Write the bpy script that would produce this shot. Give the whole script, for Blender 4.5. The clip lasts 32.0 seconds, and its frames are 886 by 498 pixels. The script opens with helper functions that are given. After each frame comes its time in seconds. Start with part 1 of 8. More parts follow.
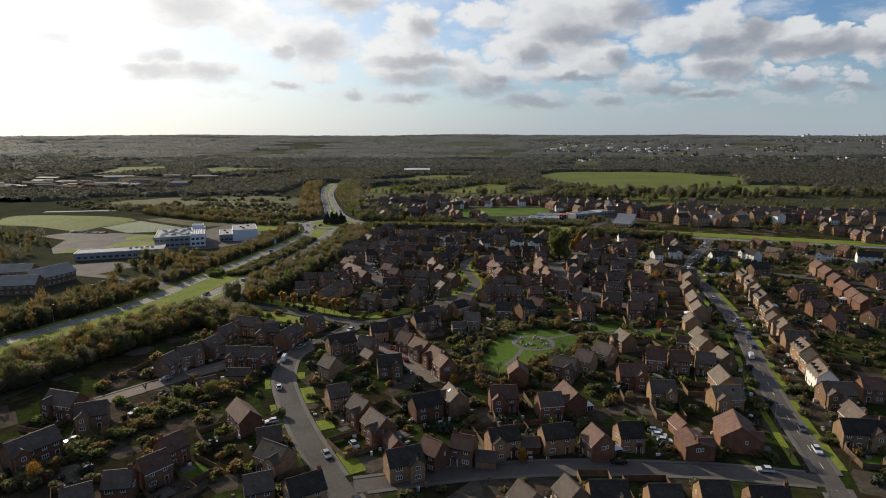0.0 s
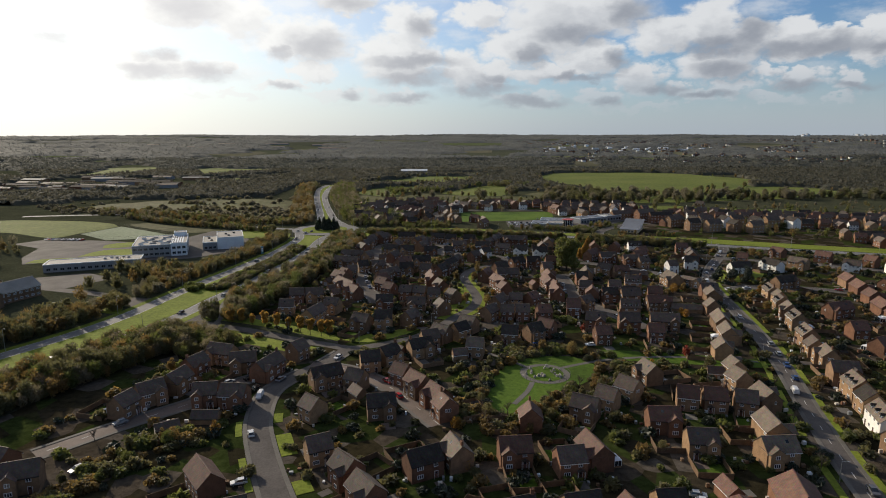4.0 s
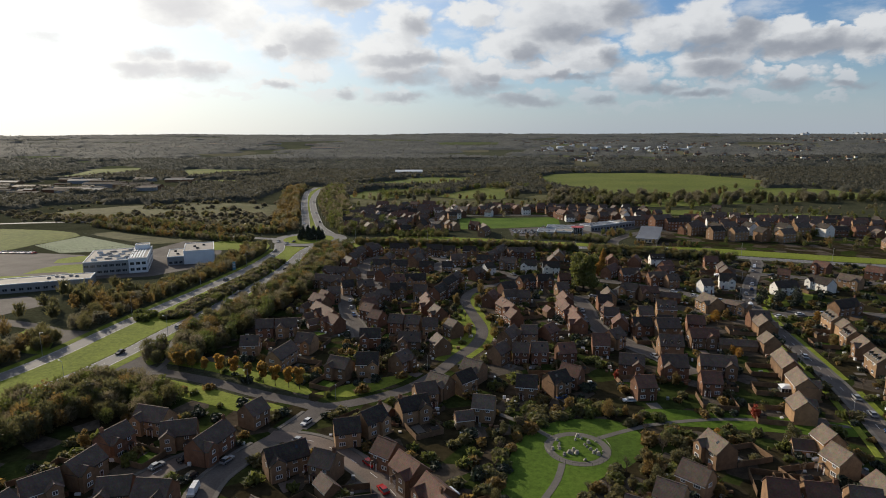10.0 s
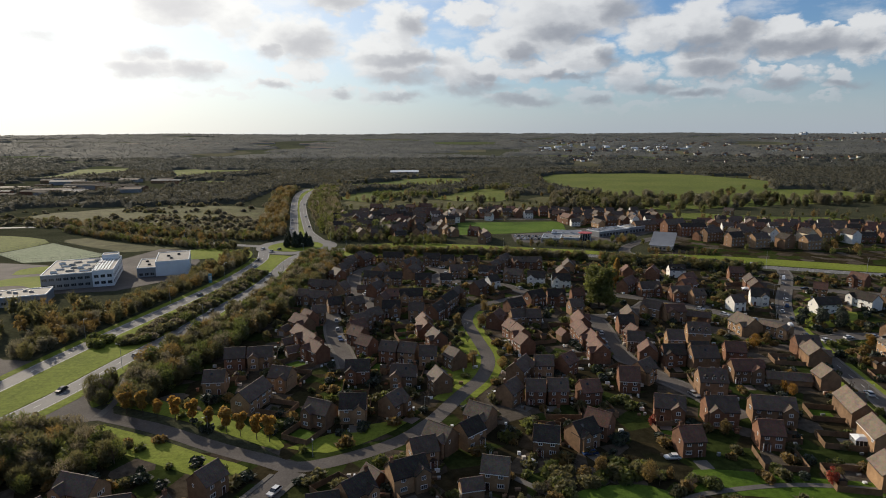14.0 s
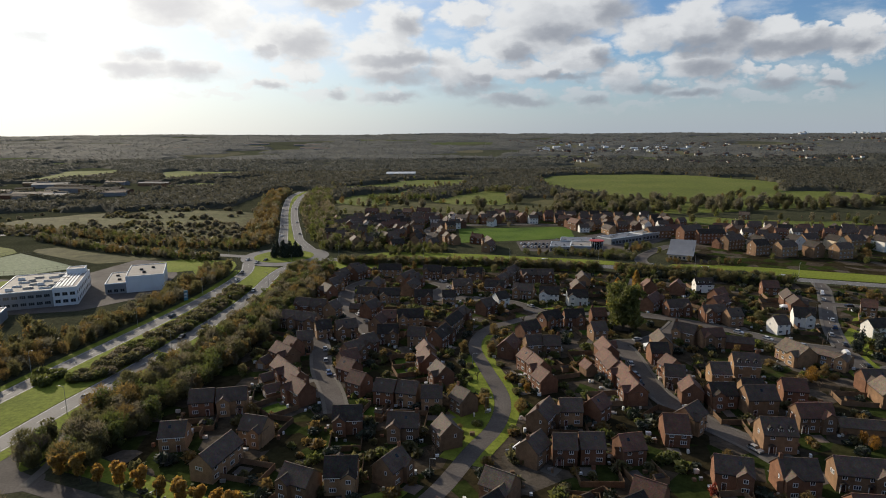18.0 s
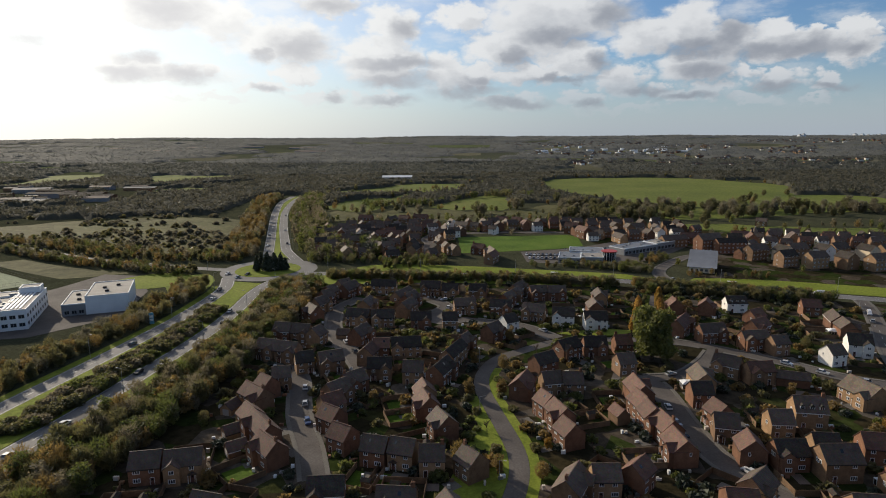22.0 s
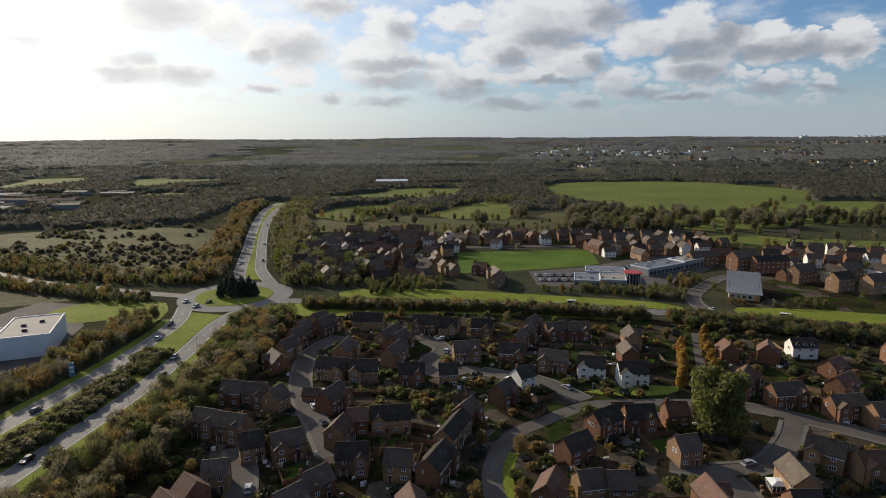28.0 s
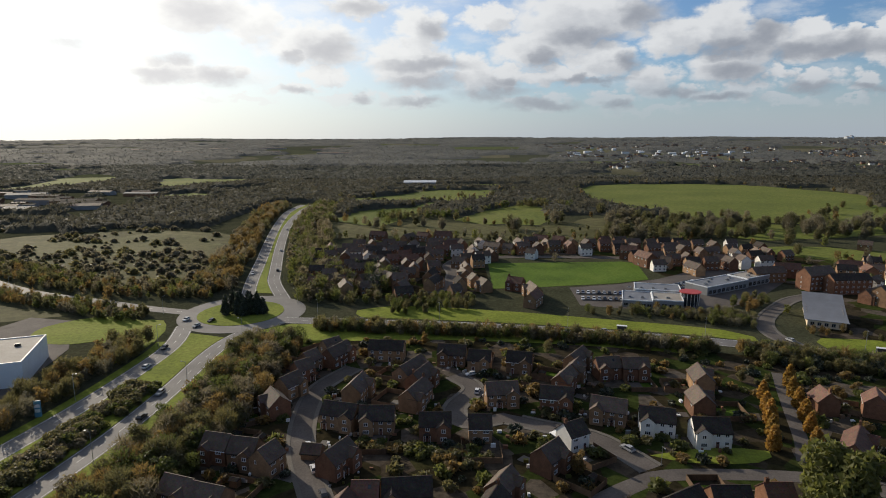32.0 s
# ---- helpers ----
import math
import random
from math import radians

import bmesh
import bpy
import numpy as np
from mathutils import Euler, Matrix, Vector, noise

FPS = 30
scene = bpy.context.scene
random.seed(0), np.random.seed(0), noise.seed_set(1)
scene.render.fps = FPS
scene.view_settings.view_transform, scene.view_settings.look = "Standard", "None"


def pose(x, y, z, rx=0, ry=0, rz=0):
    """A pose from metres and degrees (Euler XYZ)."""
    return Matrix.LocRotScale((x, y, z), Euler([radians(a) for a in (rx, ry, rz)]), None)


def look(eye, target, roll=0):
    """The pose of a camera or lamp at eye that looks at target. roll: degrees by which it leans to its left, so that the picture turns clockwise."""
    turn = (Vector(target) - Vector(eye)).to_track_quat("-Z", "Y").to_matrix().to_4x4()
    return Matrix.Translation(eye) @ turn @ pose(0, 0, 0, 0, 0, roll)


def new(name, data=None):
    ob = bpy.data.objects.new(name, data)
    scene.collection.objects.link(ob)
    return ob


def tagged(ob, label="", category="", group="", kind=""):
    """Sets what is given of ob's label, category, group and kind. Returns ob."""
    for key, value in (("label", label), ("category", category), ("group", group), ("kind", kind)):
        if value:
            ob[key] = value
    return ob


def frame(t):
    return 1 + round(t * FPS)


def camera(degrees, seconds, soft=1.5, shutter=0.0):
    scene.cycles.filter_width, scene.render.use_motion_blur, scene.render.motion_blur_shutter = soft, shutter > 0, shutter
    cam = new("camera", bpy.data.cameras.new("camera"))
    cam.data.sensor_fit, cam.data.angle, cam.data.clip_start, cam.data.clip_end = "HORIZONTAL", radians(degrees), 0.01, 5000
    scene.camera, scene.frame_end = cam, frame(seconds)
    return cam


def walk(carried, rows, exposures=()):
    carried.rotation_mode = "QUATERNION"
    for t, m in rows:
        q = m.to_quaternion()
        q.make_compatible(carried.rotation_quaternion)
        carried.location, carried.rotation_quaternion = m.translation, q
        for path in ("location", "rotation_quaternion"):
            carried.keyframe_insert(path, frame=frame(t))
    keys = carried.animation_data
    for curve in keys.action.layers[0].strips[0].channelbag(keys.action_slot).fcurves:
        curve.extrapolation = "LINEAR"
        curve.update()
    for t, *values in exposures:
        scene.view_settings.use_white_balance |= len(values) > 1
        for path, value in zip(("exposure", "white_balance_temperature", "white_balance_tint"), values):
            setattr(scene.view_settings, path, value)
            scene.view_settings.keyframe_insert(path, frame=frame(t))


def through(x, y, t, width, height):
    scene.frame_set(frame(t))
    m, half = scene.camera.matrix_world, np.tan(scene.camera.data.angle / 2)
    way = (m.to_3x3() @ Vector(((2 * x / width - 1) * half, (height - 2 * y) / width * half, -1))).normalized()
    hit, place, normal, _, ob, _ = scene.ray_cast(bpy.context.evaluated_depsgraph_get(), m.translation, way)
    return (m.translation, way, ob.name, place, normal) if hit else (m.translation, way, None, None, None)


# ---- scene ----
# camera and its way
cam = camera(72.4, 32.0, soft=1.0)
PATH = [
    (0, (1.237, 6.635, 87.533), (1.256, 8.599, 87.159), -0.1),
    (1, (1.037, 13.798, 87.772), (1.059, 15.762, 87.396), -0.0),
    (2, (1.034, 21.34, 88.13), (1.058, 23.305, 87.755), -0.1),
    (3, (0.856, 29.46, 88.458), (0.881, 31.424, 88.083), -0.1),
    (3.5, (0.846, 33.682, 88.547), (0.873, 35.646, 88.172), -0.1),
    (5.5, (0.581, 51.197, 89.139), (0.611, 53.161, 88.763), -0.2),
    (6, (0.644, 55.639, 89.158), (0.676, 57.603, 88.782), -0.3),
    (7, (0.67, 65.13, 88.948), (0.703, 67.094, 88.571), -0.2),
    (8, (0.616, 75.0, 88.841), (0.653, 76.964, 88.464), -0.3),
    (9, (0.624, 84.617, 88.681), (0.663, 86.581, 88.305), -0.3),
    (10, (0.555, 94.05, 88.56), (0.597, 96.014, 88.182), -0.2),
    (11, (0.357, 103.437, 88.38), (0.403, 105.401, 88.005), -0.3),
    (12, (0.243, 112.813, 88.053), (0.291, 114.777, 87.676), -0.3),
    (13, (0.129, 122.69, 87.954), (0.179, 124.653, 87.577), -0.3),
    (14, (0.019, 132.065, 87.793), (0.074, 134.028, 87.414), -0.2),
    (14.5, (-0.185, 136.594, 87.754), (-0.129, 138.557, 87.375), -0.2),
    (16.5, (-1.479, 154.387, 87.624), (-1.417, 156.35, 87.246), -0.3),
    (17, (-1.704, 159.084, 87.604), (-1.64, 161.047, 87.226), -0.4),
    (18, (-2.069, 169.115, 87.657), (-2.002, 171.078, 87.279), -0.3),
    (19, (-2.215, 178.613, 87.613), (-2.146, 180.576, 87.236), -0.3),
    (20, (-2.327, 188.023, 87.377), (-2.255, 189.986, 87.002), -0.4),
    (21, (-2.214, 197.318, 87.05), (-2.139, 199.281, 86.678), -0.4),
    (22, (-2.09, 206.966, 86.71), (-2.013, 208.93, 86.341), -0.4),
    (23, (-1.792, 216.555, 86.556), (-1.714, 218.519, 86.188), -0.4),
    (24, (-1.33, 226.222, 86.612), (-1.25, 228.186, 86.245), -0.4),
    (25, (-0.541, 236.101, 87.004), (-0.458, 238.066, 86.638), -0.4),
    (25.5, (-0.253, 241.04, 87.098), (-0.17, 243.004, 86.732), -0.3),
    (27.5, (0.62, 261.392, 87.454), (0.708, 263.357, 87.089), -0.3),
    (28, (0.687, 266.637, 87.472), (0.773, 268.602, 87.107), -0.4),
    (28.5, (0.623, 271.83, 87.499), (0.708, 273.795, 87.134), -0.3),
    (29, (0.643, 276.965, 87.524), (0.725, 278.93, 87.159), -0.3),
    (29.5, (0.737, 282.063, 87.523), (0.81, 284.028, 87.158), -0.3),
    (30, (0.803, 287.195, 87.5), (0.866, 289.16, 87.134), -0.3),
    (30.5, (0.947, 292.239, 87.457), (0.999, 294.205, 87.091), -0.3),
    (31, (1.149, 297.15, 87.389), (1.181, 299.116, 87.023), -0.4),
    (31.5, (1.288, 301.961, 87.355), (1.298, 303.927, 86.99), -0.4),
    (32, (1.329, 306.858, 87.444), (1.321, 308.825, 87.079), -0.3),
]
walk(cam, [(t, look(eye, target, roll)) for t, eye, target, roll in PATH])

# ---- sky, sun ----
SUN_AZ, SUN_EL = radians(-43), radians(21)
world = bpy.data.worlds.new("sky")
scene.world = world
world.use_nodes = True
wt = world.node_tree
wn, wl = wt.nodes, wt.links


def wnode(kind, *ins, **props):
    n = wn.new(kind)
    for k, v in props.items():
        if k == "operation":
            n.operation = v
        elif k == "clamp":
            n.use_clamp = v
    for i, v in enumerate(ins):
        if v is None:
            continue
        if hasattr(v, "links"):
            wl.new(v, n.inputs[i])
        else:
            n.inputs[i].default_value = v
    return n


def wm(op, *ins, clamp=False):
    return wnode("ShaderNodeMath", *ins, operation=op, clamp=clamp).outputs[0]


def wv(op, *ins):
    return wnode("ShaderNodeVectorMath", *ins, operation=op)


def wsmooth(value, lo, hi):
    n = wn.new("ShaderNodeMapRange")
    n.interpolation_type = "SMOOTHSTEP"
    wl.new(value, n.inputs["Value"])
    n.inputs["From Min"].default_value, n.inputs["From Max"].default_value = lo, hi
    n.inputs["To Min"].default_value, n.inputs["To Max"].default_value = 0, 1
    return n.outputs[0]


def wmix(fac, a, b):
    n = wn.new("ShaderNodeMix")
    n.data_type = "RGBA"
    for sock, v in ((n.inputs[0], fac), (n.inputs[6], a), (n.inputs[7], b)):
        if hasattr(v, "links"):
            wl.new(v, sock)
        else:
            sock.default_value = v if not isinstance(v, tuple) else (*v, 1)
    return n.outputs[2]


sky = wn.new("ShaderNodeTexSky")
sky.sky_type, sky.sun_disc = "NISHITA", False
sky.sun_elevation, sky.sun_rotation = SUN_EL, SUN_AZ
sky.air_density, sky.dust_density, sky.ozone_density = 1.0, 0.9, 1.3
sky.altitude = 90
way = wn.new("ShaderNodeTexCoord").outputs["Generated"]
axis = wn.new("ShaderNodeSeparateXYZ")
wl.new(way, axis.inputs[0])
az = wm("MULTIPLY", wm("ARCTAN2", axis.outputs[0], axis.outputs[1]), 57.2958)
el = wm("MULTIPLY", wm("ARCSINE", axis.outputs[2]), 57.2958)
flat = wn.new("ShaderNodeCombineXYZ")
wl.new(az, flat.inputs[0])
wl.new(el, flat.inputs[1])


def wnoise(vec, scale, detail, rough=0.55):
    n = wn.new("ShaderNodeTexNoise")
    wl.new(vec, n.inputs["Vector"])
    n.inputs["Scale"].default_value, n.inputs["Detail"].default_value, n.inputs["Roughness"].default_value = scale, detail, rough
    return n.outputs["Color"], n.outputs[0]


def warped(amount, scale, detail):
    col, _ = wnoise(wv("MULTIPLY", flat.outputs[0], (1, 1.6, 1)).outputs[0], scale, detail)
    off = wv("SUBTRACT", col, (0.5, 0.5, 0.5)).outputs[0]
    off = wv("MULTIPLY", off, amount).outputs[0]
    return wv("ADD", flat.outputs[0], off).outputs[0]


def heaps(vec, rows):
    """Nearness to the heaps, each an ellipse of (azimuth, elevation, half width, half height) in degrees."""
    least = None
    for a, e, w, h in rows:
        p = wnode("ShaderNodeVectorMath", vec, (1 / w, 1 / h, 0), (-a / w, -e / h, 0), operation="MULTIPLY_ADD").outputs[0]
        d = wv("LENGTH", p).outputs["Value"]
        least = d if least is None else wm("MINIMUM", least, d)
    return least


CUMULUS_WEST = [(-21.6, 10.2, 6.7, 1.4), (-11.7, 8.0, 4.7, 2.0), (-17.0, 9.7, 3.0, 1.7), (-22.9, 5.5, 4.6, 1.2), (-17.8, 5.6, 1.6, 0.8), (-7.7, 11.3, 3.0, 0.8), (-2.2, 9.3, 2.6, 1.9), (-3.3, 6.6, 4.2, 2.0), (-13.9, 4.4, 2.3, 0.5), (-9.0, 3.6, 2.6, 0.6), (-3.4, 3.4, 2.8, 0.8), (-17.3, 3.3, 2.0, 0.4), (-21.3, 3.4, 1.1, 0.3), (-10.7, 5.5, 2.0, 0.8)]
CUMULUS_MIDDLE = [(4.1, 10.2, 2.6, 1.2), (12.3, 10.3, 6.9, 2.2), (7.7, 7.7, 3.5, 1.7), (10.4, 8.3, 3.4, 1.7), (13.9, 6.6, 3.0, 1.5), (10.2, 5.3, 4.6, 0.9), (20.2, 8.2, 3.5, 1.6), (18.3, 4.8, 2.1, 1.4), (2.8, 5.6, 2.5, 1.6), (6.0, 5.4, 2.0, 1.1), (8.5, 3.0, 3.7, 0.7), (15.0, 3.2, 2.0, 0.7), (22.6, 3.5, 2.3, 0.7), (25.8, 3.6, 1.8, 0.7)]
CUMULUS_EAST = [(23.7, 8.8, 2.6, 2.2), (26.2, 7.4, 2.5, 1.5), (29.6, 7.9, 1.9, 1.0), (31.1, 6.8, 4.2, 1.1), (33.6, 7.4, 1.6, 0.6), (35.7, 7.4, 1.2, 1.1), (24.2, 5.5, 3.2, 1.2), (28.1, 4.9, 1.1, 0.9), (30.6, 4.3, 1.8, 0.8), (33.9, 3.9, 1.2, 0.7), (28.6, 2.7, 2.1, 0.5), (33.3, 2.8, 1.1, 0.3), (17.5, 2.2, 4.2, 0.4), (35.1, 6.3, 2.1, 1.0)]
BASES_WEST = [(-21.1, 10.2, 2.7, 1.1), (-10.6, 7.6, 2.5, 1.1), (-13.6, 6.9, 0.9, 0.5), (-23.4, 6.4, 1.5, 0.5), (-24.0, 5.2, 2.1, 0.6), (-19.9, 5.2, 2.0, 0.7), (-30.8, 7.1, 1.6, 0.4), (-7.7, 11.2, 2.3, 0.7), (-1.0, 9.4, 1.3, 0.7), (-1.8, 6.4, 3.7, 0.6), (-1.7, 5.0, 3.1, 0.6), (-13.4, 4.3, 1.1, 0.3), (-7.6, 3.5, 0.9, 0.4), (-2.6, 3.2, 2.1, 0.4)]
BASES_EAST = [(17.1, 10.0, 1.8, 1.2), (9.0, 6.9, 1.2, 1.0), (16.2, 6.2, 1.1, 0.9), (12.9, 4.8, 2.8, 0.3), (24.3, 7.0, 3.2, 0.8), (26.7, 7.6, 1.5, 1.4), (32.2, 6.6, 3.6, 0.8), (29.7, 6.6, 2.7, 0.7), (25.0, 5.2, 2.0, 0.8), (19.9, 3.7, 1.9, 0.4), (30.2, 3.7, 1.7, 0.4), (34.5, 3.4, 1.3, 0.3), (4.5, 4.0, 3.0, 0.6), (23.6, 3.1, 2.1, 0.3), (8.8, 2.8, 3.1, 0.5), (15.5, 2.9, 1.1, 0.4), (5.4, 4.8, 1.2, 0.5), (35.7, 6.3, 1.4, 0.6), (12.4, 8.5, 2.9, 0.9)]
puffs = warped((5.2, 3.4, 0), 0.5, 10)
near_top = heaps(puffs, CUMULUS_WEST + CUMULUS_MIDDLE + CUMULUS_EAST)
# nearness seen a step towards the sun: deep there means shaded here
behind = heaps(wv("ADD", puffs, (-0.7, 0.85, 0)).outputs[0], CUMULUS_WEST + CUMULUS_MIDDLE + CUMULUS_EAST)
near_base = heaps(warped((3.2, 2.0, 0), 0.42, 5), BASES_WEST + BASES_EAST)
_, wisps = wnoise(wv("MULTIPLY", flat.outputs[0], (0.6, 1.5, 1)).outputs[0], 0.22, 8, 0.6)
# cumulus overhead and behind, where the view never turns
_, overhead = wnoise(way, 3.2, 6, 0.6)
cover_far = wm("MULTIPLY", wsmooth(overhead, 0.5, 0.62), wsmooth(el, 13.5, 22))
cover = wm("MAXIMUM", wm("SUBTRACT", 1.0, wsmooth(near_top, 0.7, 1.24)), wm("MULTIPLY", wsmooth(wisps, 0.48, 0.7), 0.6))
cover = wm("MULTIPLY", cover, wsmooth(el, 0.2, 5.5))
cover = wm("MAXIMUM", cover, cover_far)
shade = wm("SUBTRACT", 1.0, wsmooth(near_base, 0.1, 1.7))
_, lumps = wnoise(wv("MULTIPLY", flat.outputs[0], (0.9, 1.6, 1)).outputs[0], 0.9, 6, 0.6)
shade = wm("MULTIPLY", shade, wm("ADD", 0.55, wm("MULTIPLY", lumps, 0.6)), clamp=True)
inner = wm("MULTIPLY", wm("SUBTRACT", 1.0, wsmooth(behind, 0.2, 0.95)), wm("ADD", 0.25, wm("MULTIPLY", lumps, 0.9)), clamp=True)
shade_in = wm("MAXIMUM", shade, wm("MULTIPLY", inner, 0.5))
# the glow round the sun
to_sun = Vector((math.sin(SUN_AZ) * math.cos(SUN_EL), math.cos(SUN_AZ) * math.cos(SUN_EL), math.sin(SUN_EL)))
facing = wv("DOT_PRODUCT", way, tuple(to_sun)).outputs["Value"]
off_sun = wm("MULTIPLY", wm("ARCCOSINE", facing), 57.2958)
glow = wm("POWER", wm("SUBTRACT", 1.0, wsmooth(off_sun, 5.0, 66.0)), 1.3)
haze = wm("POWER", wm("SUBTRACT", 1.0, wsmooth(el, -1.0, 9.0)), 1.4)
blue = wn.new("ShaderNodeMix")
blue.data_type, blue.blend_type = "RGBA", "MULTIPLY"
blue.inputs[0].default_value = 1.0
wl.new(sky.outputs[0], blue.inputs[6])
blue.inputs[7].default_value = (0.6, 0.8, 1.08, 1)
air = wmix(wm("MULTIPLY", haze, 0.7), blue.outputs[2], (4.7, 5.3, 6.2))
air = wmix(wm("MULTIPLY", glow, 0.9), air, (11.5, 11.3, 10.6))
lit = wmix(glow, wmix(wsmooth(el, 2.0, 7.5), (5.2, 5.4, 5.8), (7.4, 7.5, 7.6)), (12.0, 11.8, 11.2))
grey = wmix(glow, (2.9, 3.15, 3.65), (9.2, 9.0, 8.9))
cloud = wmix(shade_in, lit, grey)
cloud = wmix(cover_far, cloud, (4.7, 4.8, 5.0))
both = wmix(wm("MULTIPLY", cover, 0.94), air, cloud)
both = wmix(wm("MULTIPLY", shade, wm("MULTIPLY", wsmooth(el, 0.5, 2.5), 0.8)), both, grey)
# the sky dims away from the sun and towards the zenith
dim = wm("SUBTRACT", 1.0, wm("MULTIPLY", wsmooth(off_sun, 76.0, 120.0), 0.2))
dim = wm("MULTIPLY", dim, wm("SUBTRACT", 1.0, wm("MULTIPLY", wsmooth(el, 13.0, 40.0), 0.1)))
dimmed = wn.new("ShaderNodeVectorMath")
dimmed.operation = "SCALE"
wl.new(both, dimmed.inputs[0])
wl.new(dim, dimmed.inputs["Scale"])
wl.new(dimmed.outputs[0], wn["Background"].inputs[0])
wn["Background"].inputs[1].default_value = 0.1

lamp = bpy.data.lights.new("sun", "SUN")
lamp.energy, lamp.angle, lamp.color = 4.7, radians(0.6), (1, 0.87, 0.69)
new("sun", lamp).matrix_world = look((0, 0, 0), tuple(-to_sun))
scene.view_settings.exposure = 0.0

# ---- materials ----
def shader(name, rough=0.85, spec=0.3, metal=0.0):
    m = bpy.data.materials.new(name)
    m.use_nodes = True
    nt = m.node_tree
    b = nt.nodes["Principled BSDF"]
    b.inputs["Roughness"].default_value, b.inputs["Metallic"].default_value = rough, metal
    b.inputs["Specular IOR Level"].default_value = spec
    return m, nt, b


def tint(c, k):
    return (min(c[0] * k, 1), min(c[1] * k, 1), min(c[2] * k, 1), 1)


def noisy(nt, vec, scale, detail=4, rough=0.6):
    n = nt.nodes.new("ShaderNodeTexNoise")
    n.inputs["Scale"].default_value, n.inputs["Detail"].default_value, n.inputs["Roughness"].default_value = scale, detail, rough
    nt.links.new(vec, n.inputs["Vector"])
    return n.outputs[0]


def ramp(nt, fac, *stops):
    r = nt.nodes.new("ShaderNodeValToRGB")
    e = r.color_ramp.elements
    e[0].position, e[0].color = stops[0][0], stops[0][1]
    e[1].position, e[1].color = stops[-1][0], stops[-1][1]
    for pos, col in stops[1:-1]:
        s = e.new(pos)
        s.color = col
    nt.links.new(fac, r.inputs[0])
    return r.outputs[0]


def blend(nt, fac, a, b, mode="MIX"):
    n = nt.nodes.new("ShaderNodeMix")
    n.data_type, n.blend_type = "RGBA", mode
    for sock, v in ((n.inputs[0], fac), (n.inputs[6], a), (n.inputs[7], b)):
        if hasattr(v, "links"):
            nt.links.new(v, sock)
        else:
            sock.default_value = v
    return n.outputs[2]


def relief(nt, b, height, strength, dist):
    n = nt.nodes.new("ShaderNodeBump")
    n.inputs["Strength"].default_value, n.inputs["Distance"].default_value = strength, dist
    nt.links.new(height, n.inputs["Height"])
    nt.links.new(n.outputs[0], b.inputs["Normal"])


def where(nt, kind):
    if kind == "world":
        return nt.nodes.new("ShaderNodeNewGeometry").outputs["Position"]
    return nt.nodes.new("ShaderNodeTexCoord").outputs["Object"]


def grainy(name, col, coarse=0.3, fine=3.0, amount=0.35, rough=0.85, spec=0.3, metal=0.0, space="object", each=0.0, bump=0.3):
    """Paint, brick, stone, wood: a colour with stains, grain and a little difference from thing to thing."""
    m, nt, b = shader(name, rough, spec, metal)
    p = where(nt, space)
    c = ramp(nt, noisy(nt, p, coarse, 5), (0.3, tint(col, 1 - amount)), (0.7, tint(col, 1 + amount)))
    g = ramp(nt, noisy(nt, p, fine, 5, 0.7), (0.3, (1 - amount, 1 - amount, 1 - amount, 1)), (0.7, (1 + amount * 0.6,) * 3 + (1,)))
    c = blend(nt, 1.0, c, g, "MULTIPLY")
    if each:
        r = nt.nodes.new("ShaderNodeObjectInfo").outputs["Random"]
        k = ramp(nt, r, (0.0, (1 - each, 1 - each, 1 - each, 1)), (0.5, (1 + each * 0.2, 1, 1 - each * 0.3, 1)), (1.0, (1 + each, 1 + each * 0.9, 1 + each * 0.8, 1)))
        c = blend(nt, 1.0, c, k, "MULTIPLY")
    nt.links.new(c, b.inputs["Base Color"])
    if bump:
        relief(nt, b, noisy(nt, p, fine * 2, 4), bump, 0.03)
    return m


def tiled(name, col, amount=0.3, rough=0.75, each=0.2, spec=0.3):
    """Roof tiles in courses, with lichen and weathering."""
    m, nt, b = shader(name, rough, spec)
    p = where(nt, "object")
    w = nt.nodes.new("ShaderNodeTexWave")
    w.wave_type, w.bands_direction, w.wave_profile = "BANDS", "Z", "SAW"
    w.inputs["Scale"].default_value, w.inputs["Distortion"].default_value = 1.6, 0.3
    nt.links.new(p, w.inputs["Vector"])
    v = nt.nodes.new("ShaderNodeTexVoronoi")
    v.inputs["Scale"].default_value = 3.2
    nt.links.new(p, v.inputs["Vector"])
    c = ramp(nt, noisy(nt, p, 0.5, 5), (0.3, tint(col, 1 - amount)), (0.7, tint(col, 1 + amount)))
    c = blend(nt, 0.25, c, v.outputs["Color"], "SOFT_LIGHT")
    c = blend(nt, 1.0, c, ramp(nt, w.outputs[0], (0.0, (0.72, 0.72, 0.72, 1)), (0.35, (1.05, 1.05, 1.05, 1))), "MULTIPLY")
    moss = ramp(nt, noisy(nt, p, 1.3, 6, 0.7), (0.58, (0, 0, 0, 1)), (0.72, (1, 1, 1, 1)))
    sepm = nt.nodes.new("ShaderNodeMath")
    sepm.operation = "MULTIPLY"
    nt.links.new(moss, sepm.inputs[0])
    sepm.inputs[1].default_value = 0.35
    c = blend(nt, sepm.outputs[0], c, (0.16, 0.15, 0.08, 1))
    r = nt.nodes.new("ShaderNodeObjectInfo").outputs["Random"]
    c = blend(nt, 1.0, c, ramp(nt, r, (0.0, (1 - each,) * 3 + (1,)), (1.0, (1 + each, 1 + each * 0.9, 1 + each * 0.8, 1))), "MULTIPLY")
    nt.links.new(c, b.inputs["Base Color"])
    relief(nt, b, w.outputs[0], 0.6, 0.05)
    return m


